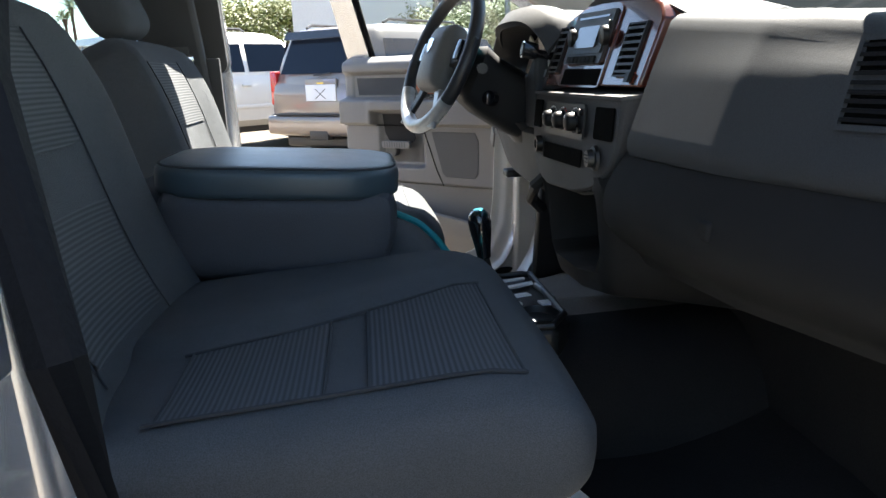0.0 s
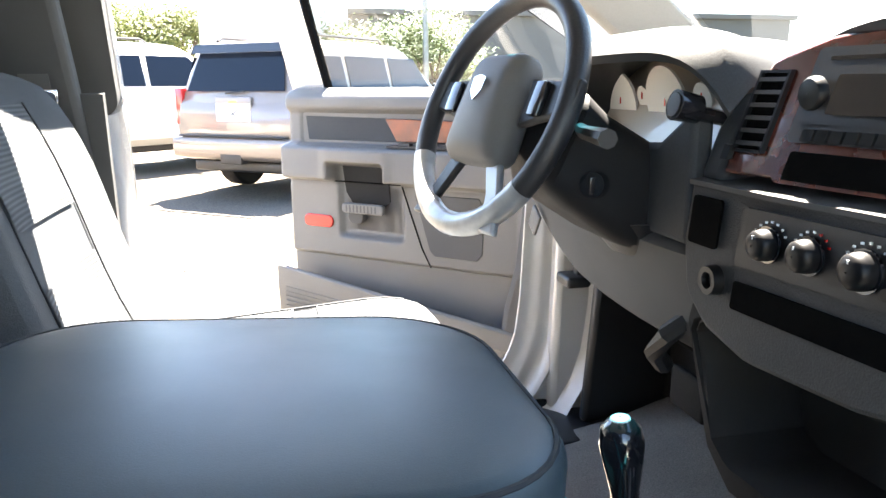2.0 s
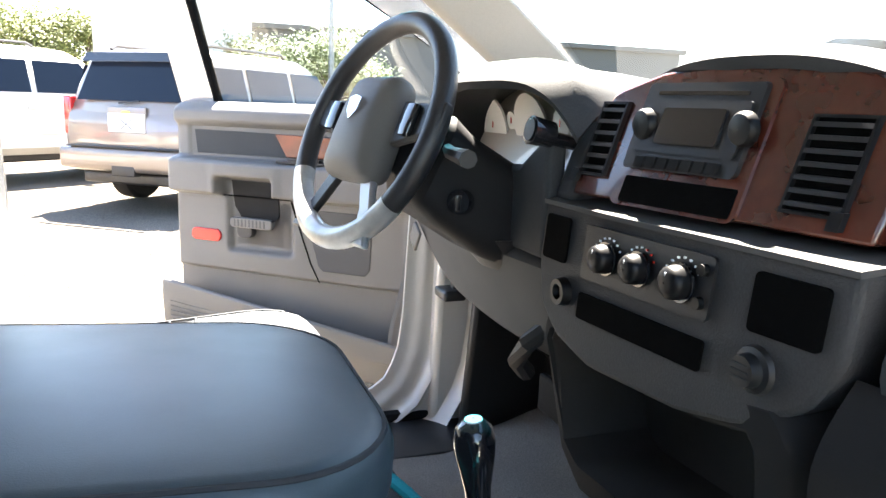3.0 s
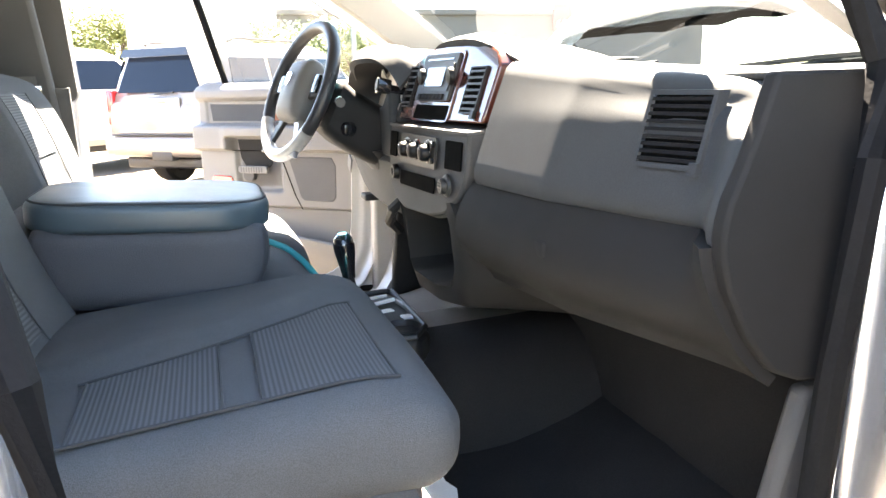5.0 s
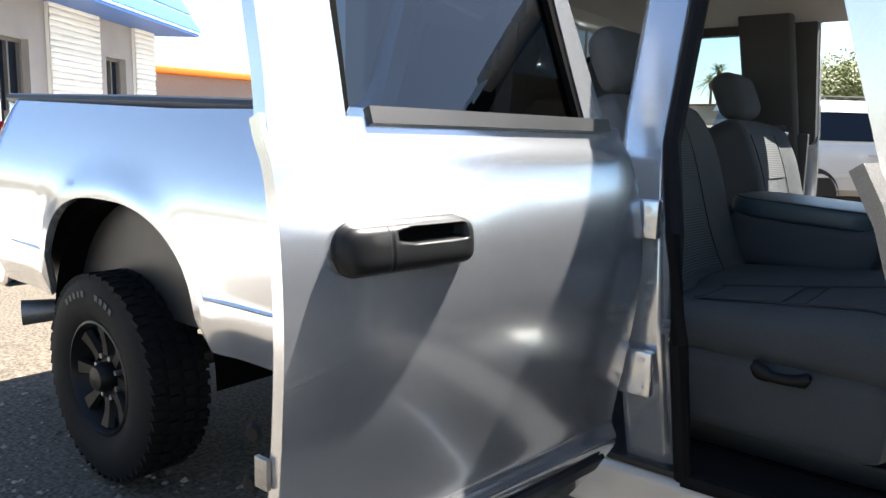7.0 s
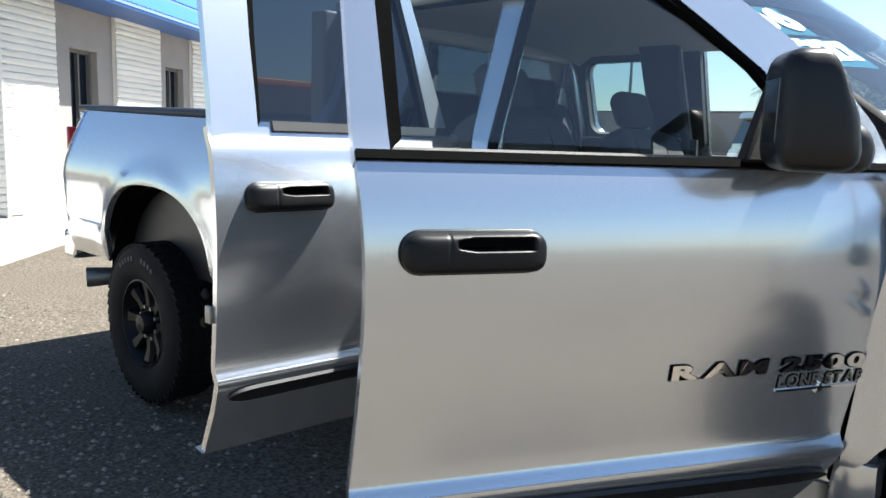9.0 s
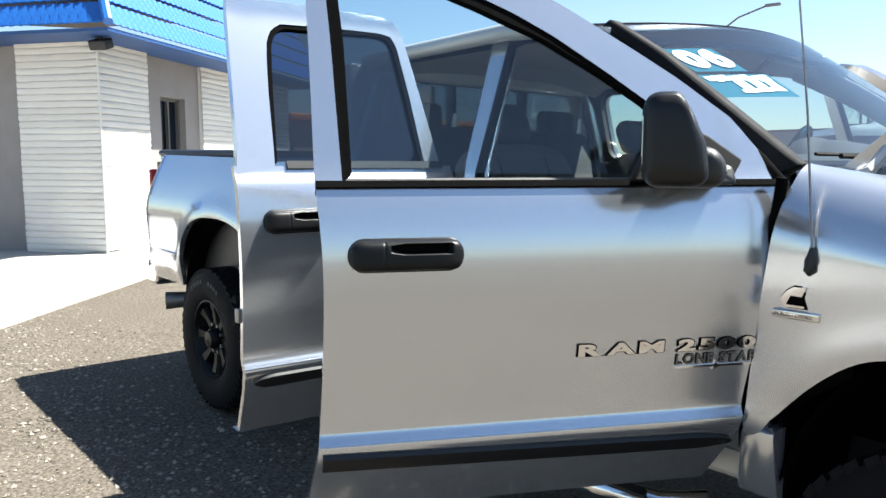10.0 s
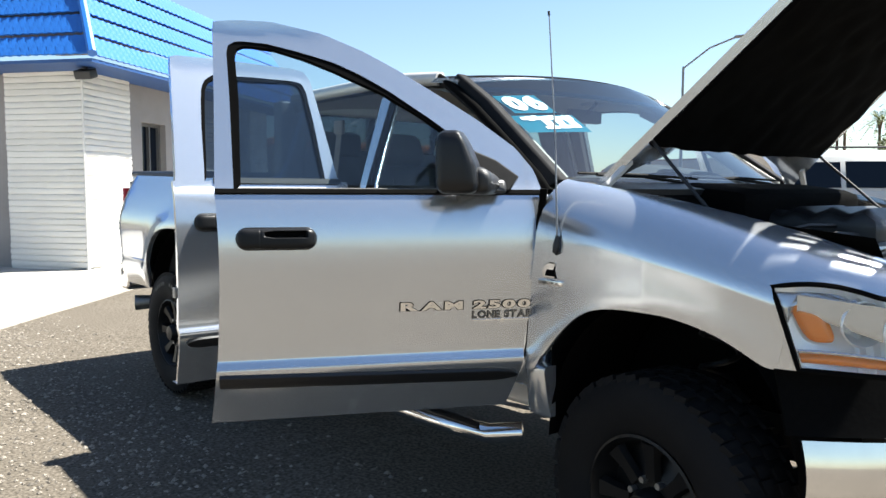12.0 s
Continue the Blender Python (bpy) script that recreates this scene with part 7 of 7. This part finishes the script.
put(office, part("wall", join(wall_piece(1, 0.0, 1.22, 0.0, 3.4, -0.30, 0.0)), BLOCK, office, "white painted block wall"))
put(office, part("wall", wall_piece(2, -0.0, 1.43, 0.0, 3.4, -0.30, 0.0), BLOCK, office, "white painted block wall"))
for s0, s1 in ((1.22, 1.75), (2.52, 2.99), (4.60, 4.93), (5.71, 6.00)):
    put(office, part("pier", wall_piece(1, s0, s1, 0.0, 3.4, -0.42, -0.12), GREYWALL, office, "grey stucco pier"))
for s0, s1 in ((1.75, 2.52), (4.93, 5.71)):
    put(office, part("window_head", wall_piece(1, s0, s1, 2.58, 3.4, -0.42, -0.12), GREYWALL, office))
    put(office, part("window_base", wall_piece(1, s0, s1, 0.0, 0.55, -0.42, -0.12), GREYWALL, office))
    win = put(office, part("window", wall_piece(1, s0, s1, 0.55, 2.58, -0.34, -0.30), DARKGLASS, office, "dark office window"))
    for a, b, c, d in ((s0, s0 + 0.05, 0.55, 2.58), (s1 - 0.05, s1, 0.55, 2.58), (s0, s1, 2.52, 2.58), (s0, s1, 0.55, 0.61), (s0 + 0.40, s0 + 0.44, 0.55, 2.58)):
        fr = part("window_frame", wall_piece(1, a, b, c, d, -0.30, -0.24), TRIM, win)
        fr.location = -KC - win.location
put(office, part("wall", wall_piece(1, 2.99, 4.60, 0.0, 3.4, -0.30, -0.06), BLOCK, office))
put(office, part("wall", wall_piece(1, 6.00, 6.90, 0.0, 3.4, -0.30, -0.06), BLOCK, office))
put(office, part("end_wall", wall_piece(1, 6.88, 6.90, 0.0, 3.4, -7.0, -0.30), BLOCK, office))
put(office, part("grey_wall", wall_piece(2, 1.43, 8.0, 0.0, 3.4, -0.42, -0.12), GREYWALL, office, "grey stucco wall"))
# block courses: long thin blocks with rough faces


def course(face, s0, s1, z, d, k):
    n = max(6, int((s1 - s0) / 0.10))
    e, nn = (E1, N1) if face == 1 else (E2, N2)
    random.seed(k * 7 + face)
    rings = []
    for q in range(n + 1):
        s = s0 + (s1 - s0) * q / n
        b = random.uniform(0.006, 0.020)
        rings.append([tuple(e * s + nn * (d + x) + Vector((0, 0, z + dz + random.uniform(-0.004, 0.004)))) for x, dz in ((0.0, 0.004), (b, 0.012), (b + 0.006, 0.05), (b, 0.088), (0.0, 0.096))])
    bm = loft(rings, closed=False)
    return part("block_course", bm, BLOCK, office)


for k in range(32):
    course(1, 0.0, 1.22, 0.06 + 0.10 * k, 0.001, k)
    course(2, 0.0, 1.43, 0.06 + 0.10 * k, 0.001, k + 40)
for k in range(32):
    course(1, 2.99, 4.60, 0.06 + 0.10 * k, -0.059, k + 80)
    course(1, 6.00, 6.90, 0.06 + 0.10 * k, -0.059, k + 120)

part("wall_corner", cyl((N1 + N2) * 0.006, (N1 + N2) * 0.006 + Vector((0, 0, 3.25)), 0.020, n=10), BLOCK, office, "white painted block corner")

# eave and stepped tile courses
OV = 0.75
put(office, part("soffit", loft([[KC + a + Vector((0, 0, z)) for a in (N1 * OV + N2 * OV, N1 * OV + E1 * 7.3, N1 * -2 + E1 * 7.3, N1 * -2 + E2 * 8.3 + N2 * -2, N2 * OV + E2 * 8.3)] for z in (3.22, 3.27)]), material("blue_fascia", (0.02, 0.07, 0.22), 0.5, blotch=0.2), office, "blue painted eave"))


def tile_course(face, k, length):
    """One course of pressed metal tiles, ribbed, stepping over the course below."""
    e, n = (E1, N1) if face == 1 else (E2, N2)
    other = N2 if face == 1 else N1
    run, rise = 0.30, 0.36
    n_s = int(length / 0.035)

    def fn(s, t):
        d = OV + 0.03 - run * (k + t) * 0.72
        z = 3.27 + rise * (k + t) + 0.05 * (1 - t)
        a = s * (length + d) - d
        wave = 0.022 * abs(math.sin(math.pi * a / 0.15)) ** 1.3
        p = e * a + n * (d + wave * 0.9) + Vector((0, 0, z + wave * 0.4))
        return tuple(p)
    bm = grid(fn, n_s, 4)
    return part("roof_course", bm, BLUE, office, "row of blue pressed roof tiles", solid=0.025)


for k in range(5):
    tile_course(1, k, 7.3)
    tile_course(2, k, 8.3)
hip = tube([(N1 + N2) * (OV + 0.05 - 0.216 * k) + Vector((0, 0, 3.33 + 0.36 * k)) for k in range(6)], 0.07, 8)
part("hip_cap", hip, BLUE, office, "blue ridge cap")
part("flat_roof", loft([[a + Vector((0, 0, z)) for a in (N1 * -0.25 + N2 * -0.25, N1 * -0.25 + E1 * 7.2, N1 * -6 + E1 * 7.2, N2 * -6 + E2 * 8.2, N2 * -0.25 + E2 * 8.2)] for z in (4.9, 5.0)]), GREYWALL, office)
part("flood_lamp", box(-0.14, 0.14, -0.10, 0.10, -0.07, 0.07, 0.02, m=Matrix.Translation((N1 + N2) * 0.30 + Vector((0, 0, 3.12))) @ pose(0, 0, 0, 20, 0, 40)), BLACK, office, "black floodlight under the eave")
part("lamp_bracket", cyl((N1 + N2) * 0.30 + Vector((0, 0, 3.16)), (N1 + N2) * 0.30 + Vector((0, 0, 3.24)), 0.03, n=8), BLACK, office)


# ---- parked cars ----
def parked_suv(name, label, paint, m, lamps=True, plate=True):
    """A full-size wagon, nose along +x, resting on its tyres."""
    car = empty(name, label=label, category="suv", group="parked cars")
    car.matrix_world = m

    def ring(x, pts):
        return [(x, y, z) for y, z in pts] + [(x, -y, z) for y, z in pts[::-1]]
    low = []
    for x, w, z0, z1 in ((-2.52, 0.86, 0.55, 1.06), (-2.46, 0.95, 0.47, 1.16), (-2.2, 0.99, 0.42, 1.19), (-1.0, 1.0, 0.40, 1.19), (0.9, 1.0, 0.40, 1.18), (1.15, 0.99, 0.41, 1.16), (2.0, 0.97, 0.45, 1.10), (2.40, 0.90, 0.52, 1.02), (2.52, 0.78, 0.60, 0.92)):
        low.append(ring(x, [(0.0, z0), (w * 0.85, z0), (w * 0.97, z0 + 0.10), (w, (z0 + z1) / 2), (w * 0.985, z1 - 0.10), (w * 0.95, z1)]))
    part("body", loft(low), paint, car, bevel=0.0)
    top = []
    for z, xa, xb, w in ((1.12, -2.47, 1.28, 0.955), (1.22, -2.45, 1.12, 0.945), (1.5, -2.36, 0.72, 0.88), (1.74, -2.26, 0.38, 0.81), (1.83, -2.15, 0.20, 0.74), (1.86, -1.9, 0.0, 0.60)):
        top.append([(xa, w * 0.86, z), (xa + 0.10, w, z), (xb - 0.30, w, z), (xb, w * 0.80, z), (xb + 0.06, 0, z), (xb, -w * 0.80, z), (xb - 0.30, -w, z), (xa + 0.10, -w, z), (xa, -w * 0.86, z), (xa - 0.03, 0, z)])
    part("cabin", loft(top), paint, car)
    side = lambda x, z, sy: (x, sy * (0.953 - (z - 1.2) * 0.245 + (-0.075 if z > 1.74 else 0)), z)
    for sy in (-1, 1):
        for xa, xb, lo, hi, ta, tb in ((-2.30, -1.52, 1.24, 1.66, 0.06, 0.0), (-1.44, -0.52, 1.24, 1.67, 0.0, 0.0), (-0.44, 0.62, 1.24, 1.67, 0.0, -0.36)):
            pts = [(xa, lo), (xb, lo), (xb + tb, hi), (xa + ta, hi)]
            part("side_window", slab(pts, lambda a, b, d: side(a, b, sy)[:1] + (side(a, b, sy)[1] + sy * (d + 0.002),) + (b,), 0.008), DARKGLASS, car)
        part("roof_rail", tube([(-2.0, sy * 0.66, 1.86), (-1.9, sy * 0.68, 1.905), (-0.4, sy * 0.68, 1.905), (-0.3, sy * 0.66, 1.86)], 0.02, 6), BLACK, car)
        part("door_handle", box(-0.62, -0.46, sy * 1.0 - 0.02, sy * 1.0 + 0.02, 1.02, 1.06, 0.01), paint, car)
        part("side_trim", box(-2.0, 1.0, sy * 0.995 - 0.012, sy * 0.995 + 0.012, 0.68, 0.74, 0.006), paint, car)
        part("wing_mirror", puff(0.66, sy * 1.06, 1.26, 0.06, 0.10, 0.08, 0.04, cuts=4), BLACK, car)
        if lamps:
            part("tail_lamp", box(-2.49, -2.38, sy * 0.90 - 0.055, sy * 0.90 + 0.055, 0.86, 1.30, 0.02), RED_LENS, car, "red tail lamp")
        for x in (-1.45, 1.50):
            c = lathe([(0.22, -0.12), (0.33, -0.135), (0.37, -0.11), (0.375, 0.0), (0.37, 0.11), (0.33, 0.135), (0.22, 0.12), (0.22, -0.12)], 32, Matrix.Translation((x, sy * 0.86, 0.375)) @ pose(0, 0, 0, 90, 0, 0))
            t = part("wheel", c, RUBBER, car)
            rimb = [lathe([(0.22, 0.05), (0.20, 0.03), (0.001, 0.03)], 24, Matrix.Translation((x, sy * 0.90, 0.375)) @ pose(0, 0, 0, 90 if sy < 0 else -90, 0, 0))]
            part("rim", rimb[0], STEEL, t)
            for k in range(6):
                a = 2 * math.pi * k / 6
                part("rim_spoke", cyl((x + 0.04 * math.cos(a), sy * 0.955, 0.375 + 0.04 * math.sin(a)), (x + 0.21 * math.cos(a), sy * 0.945, 0.375 + 0.21 * math.sin(a)), 0.028, n=6), CHROME, t)
            well = grid(lambda s, q: (x + 0.43 * math.cos(math.pi * s), sy * (1.008 - 0.004 * q), 0.40 + (0.36 + 0.07 * q) * math.sin(math.pi * s)), 20, 1)
            part("arch_lip", well, BLACK, car, solid=0.006)
            part("wheel_well", slab([(x + 0.40 * math.cos(math.pi * k / 16), 0.40 + 0.38 * math.sin(math.pi * k / 16)) for k in range(17)], lambda a, b, d: (a, sy * (0.997 + d), b), 0.008), BLACK, car)
    part("hatch_glass", slab([(-0.74, 1.26), (0.74, 1.26), (0.64, 1.70), (-0.64, 1.70)], lambda a, b, d: (-2.475 + (b - 1.22) * 0.35 - 0.012 - d, a, b), 0.01), DARKGLASS, car, "dark rear window")
    part("hatch_frame", slab([(-0.70, 1.70), (0.70, 1.70), (0.66, 1.80), (-0.66, 1.80)], lambda a, b, d: (-2.475 + (b - 1.22) * 0.35 - 0.06 - d, a, b), 0.05), GLOSS_BLACK if lamps else paint, car)
    part("brake_light", box(-2.385, -2.36, -0.28, 0.28, 1.755, 1.79, 0.006), RED_LENS, car, "red high brake light")
    part("rear_bumper", puff(-2.50, 0, 0.60, 0.12, 0.95, 0.14, 0.07, cuts=6), paint, car)
    part("bumper_step", box(-2.63, -2.45, -0.80, 0.80, 0.735, 0.75, 0.006), BLACK, car)
    part("tow_hitch", box(-2.62, -2.50, -0.16, 0.16, 0.42, 0.54, 0.01), BLACK, car)
    part("undertray", box(-2.40, 2.40, -0.80, 0.80, 0.30, 0.44, 0.03), BLACK, car)
    part("front_bumper", puff(2.45, 0, 0.60, 0.14, 0.90, 0.14, 0.07, cuts=6), paint, car)
    part("windscreen", slab([(-0.72, 1.22), (0.72, 1.22), (0.58, 1.70), (-0.58, 1.70)], lambda a, b, d: (1.17 - (b - 1.22) * 1.52 + d, a, b), 0.012), DARKGLASS, car)
    part("wiper", tube([(-2.52, 0.10, 1.235), (-2.505, -0.18, 1.26)], 0.012, 6), BLACK, car)
    if plate:
        pl = part("plate_surround", box(-2.525, -2.50, -0.27, 0.27, 0.90, 1.20, 0.015), paint, car)
        part("licence_plate", box(-2.532, -2.524, -0.26, 0.26, 0.91, 1.12, 0.006), material("pale_card", (0.62, 0.62, 0.64), 0.5, blotch=0.1), car, "pale dealer plate card")
        for a in (-1, 1):
            part("plate_mark", box(-2.5345, -2.533, -0.11, 0.11, 0.995, 1.006, m=Matrix.Translation((0, 0, 1.0)) @ pose(0, 0, 0, 35 * a, 0, 0) @ Matrix.Translation((0, 0, -1.0))), DASH_LOW, car)
        part("maker_badge", box(-2.532, -2.524, -0.06, 0.06, 1.125, 1.15, 0.004), material("gold_badge", (0.5, 0.36, 0.10), 0.3, 0.8), car, "plain gold badge bar")
    return car


def at(x, y, deg):
    return pose(x, y, 0, 0, 0, deg)


c40 = Vector((math.sin(radians(40)), math.cos(radians(40)), 0))
parked_suv("parked_suv", "pewter SUV with dark rear window on gravel", GOLD_PAINT, at(0.13 + 2.62 * c40.x, 9.25 + 2.62 * c40.y, 50)).scale = (1.07, 1.07, 1.07)
parked_suv("parked_suv", "white SUV with dark windows on gravel", WHITE_PAINT, at(-1.64, 13.69, 39.7), lamps=False).scale = (1.14, 1.14, 1.14)
parked_suv("parked_suv", "white SUV parked across the lot", WHITE_PAINT, at(-6.5, -9.0, 190), lamps=False)


# ---- distance ----
def plain_house(name, label, x0, x1, y0, y1, h, mat, roof_mat=None):
    b = empty(name, ((x0 + x1) / 2, (y0 + y1) / 2, 0), label, "building")
    cx, cy = (x0 + x1) / 2, (y0 + y1) / 2
    part("wall", box(x0 - cx, x1 - cx, y0 - cy, y1 - cy, 0, h), mat, b)
    part("roof", box(x0 - cx - 0.25, x1 - cx + 0.25, y0 - cy - 0.25, y1 - cy + 0.25, h, h + 0.25, 0.04), roof_mat or mat, b)
    return b


TANWALL = material("tan_stucco", (0.42, 0.34, 0.27), 0.9, grain=0.2, scale=20, blotch=0.2, blotch_scale=0.5)
DARKWALL = material("grey_brown_stucco", (0.16, 0.145, 0.135), 0.9, grain=0.2, scale=20, blotch=0.2, blotch_scale=0.4)
PALEWALL = material("pale_stucco", (0.62, 0.60, 0.58), 0.9, grain=0.15, scale=20, blotch=0.15, blotch_scale=0.4)
ROOFTILE = material("brown_roof", (0.24, 0.13, 0.09), 0.85, blotch=0.3, blotch_scale=1)
ORANGE = material("orange_fascia", (0.75, 0.22, 0.02), 0.5)
REDPAINT = material("red_car_paint", (0.42, 0.02, 0.02), 0.25, coat=0.7)
plain_house("pale_building", "tall pale stucco building behind parked cars", -1.7, 3.4, 27, 36, 7.5, PALEWALL)
plain_house("dark_building", "low grey-brown flat-roofed stucco building", 4.2, 26, 33, 45, 4.4, DARKWALL)
plain_house("tan_building", "low tan building with brown roof", -70, -24, 110, 120, 6.4, TANWALL, ROOFTILE)
plain_house("service_station", "low building with orange fascia", -30, -22, 11, 20, 3.0, TANWALL, ORANGE)
red = part("red_sign", box(17.2, 18.2, 32.72, 32.80, 3.6, 4.9, 0.02), material("red_sign_paint", (0.55, 0.05, 0.05), 0.5), None)
tagged(red, "red price sign board on a building front", "sign")
digits = text_mesh("60", 0.62, 0.004)
for v in digits.verts:
    v.co = (17.36 + v.co.x, 32.71 - v.co.z, 3.75 + v.co.y)
part("digits", digits, WHITE, red, "white sign digits", smooth=0)
rc = parked_suv("parked_car", "red parked car beyond the office", REDPAINT, at(-18.5, 12.4, 40), lamps=False, plate=False)
rc.scale = (0.9, 0.9, 0.85)


def street_lamp(x, y, h, reach, deg):
    lamp = empty("street_lamp", (x, y, 0), "grey metal street lamp with a long arm", "street lamp", group="street lamps")
    part("pole", cyl((0, 0, 0), (0, 0, h), 0.11, 0.07, 12), STEEL, lamp)
    d = Vector((math.cos(radians(deg)), math.sin(radians(deg)), 0))
    part("arm", tube([(0, 0, h - 0.1), tuple(d * reach * 0.5 + Vector((0, 0, h + 0.9))), tuple(d * reach + Vector((0, 0, h + 1.35)))], 0.05, 8), STEEL, lamp)
    part("lamp_head", box(-0.40, 0.40, -0.12, 0.12, -0.07, 0.07, 0.03, m=Matrix.Translation(d * (reach + 0.3) + Vector((0, 0, h + 1.35))) @ pose(0, 0, 0, 0, 0, deg)), STEEL, lamp)
    return lamp


street_lamp(-20.6, 37, 8.6, 3.0, 10)
street_lamp(5.6, 24, 7.5, 2.0, 180)


def leaf_tree(x, y, h, spread, seed, label):
    """Branching tree with a crown of many small leaf blades."""
    rnd = random.Random(seed)
    tree = empty("tree", (x, y, 0), label, "tree", group="trees")
    limbs = [tube([(0, 0, -0.05), (0.05, 0.02, h * 0.25), (0.0, 0.06, h * 0.45)], [h * 0.035, h * 0.028, h * 0.022], 8)]
    tips = []
    for k in range(9):
        a = k * 2.4
        e = Vector((math.cos(a) * spread * rnd.uniform(0.4, 0.9), math.sin(a) * spread * rnd.uniform(0.4, 0.9), h * rnd.uniform(0.55, 0.92)))
        limbs.append(tube([(0, 0.03, h * rnd.uniform(0.3, 0.45)), tuple(e * 0.55 + Vector((0, 0, h * 0.12))), tuple(e)], [h * 0.016, h * 0.010, h * 0.004], 6))
        tips.append(e)
    part("trunk", join(*limbs), BARK, tree)
    verts, faces = [], []
    for k in range(14000):
        c = rnd.choice(tips)
        p = c + Vector((rnd.gauss(0, 1), rnd.gauss(0, 1), rnd.gauss(0, 0.8))) * spread * 0.26
        d = Vector((rnd.uniform(-1, 1), rnd.uniform(-1, 1), rnd.uniform(-0.6, 0.6))).normalized()
        q = d.orthogonal().normalized()
        s = h * rnd.uniform(0.011, 0.021)
        n = len(verts)
        verts += [p - d * s, p + q * s * 0.5, p + d * s, p - q * s * 0.5]
        faces.append((n, n + 1, n + 2, n + 3))
    me = bpy.data.meshes.new("crown")
    me.from_pydata([tuple(v) for v in verts], [], faces)
    me.materials.append(LEAF)
    crown = new("crown", me)
    crown.parent = tree
    tagged(crown, "sunlit yellow-green leaves", kind="stuff")
    return tree


for k, (x, y, h, s) in enumerate(((-8.6, 42, 5.6, 2.6), (-6.3, 44, 5.2, 2.3), (-3.9, 43, 5.4, 2.0), (-10.4, 45, 5.4, 1.8), (6.3, 26, 3.7, 1.6), (3.8, 25, 3.4, 1.2), (13, 60, 6, 4))):
    leaf_tree(x, y, h, s, 20 + k, "leafy green tree behind the car lot")


def palm(x, y, h, seed):
    rnd = random.Random(seed)
    tree = empty("palm_tree", (x, y, 0), "tall palm with arching green fronds", "palm tree", group="palms")
    part("trunk", tube([(0, 0, 0), (0.1, 0, h * 0.5), (0.0, 0.05, h * 0.86)], [0.30, 0.24, 0.22], 10), BARK, tree)
    part("skirt", cyl((0, 0, h * 0.78), (0, 0, h * 0.86), 0.26, 0.42, 14), BARK, tree)
    bm = bmesh.new()
    for k in range(34):
        a, e, L = rnd.uniform(0, 6.283), rnd.uniform(-0.35, 1.25), rnd.uniform(2.4, 3.3)
        flat, side = Vector((math.cos(a), math.sin(a), 0)), Vector((-math.sin(a), math.cos(a), 0))
        rib = [Vector((0, 0, h * 0.87)) + flat * L * q * math.cos(e) + Vector((0, 0, L * (q * math.sin(e) - 0.55 * q * q))) for q in [j / 9 for j in range(10)]]
        for j in range(1, 10):
            w = 0.50 * (1 - 0.75 * j / 9)
            for e_ in (-1, 1):
                tip_ = rib[j] + side * e_ * w + flat * 0.22 - Vector((0, 0, 0.35 * w))
                bm.faces.new([bm.verts.new(v) for v in (rib[j - 1].lerp(rib[j], 0.45), rib[j], tip_)])
            bm.faces.new([bm.verts.new(v) for v in (rib[j - 1] - side * 0.03, rib[j - 1] + side * 0.03, rib[j])])
    ob = part("fronds", bm, LEAF, tree, smooth=0)
    return tree


for k, (x, y, h) in enumerate(((-39.5, 113, 13.4), (-34.9, 113, 13.1), (-40.9, 114, 11.7))):
    palm(x, y, h, k)
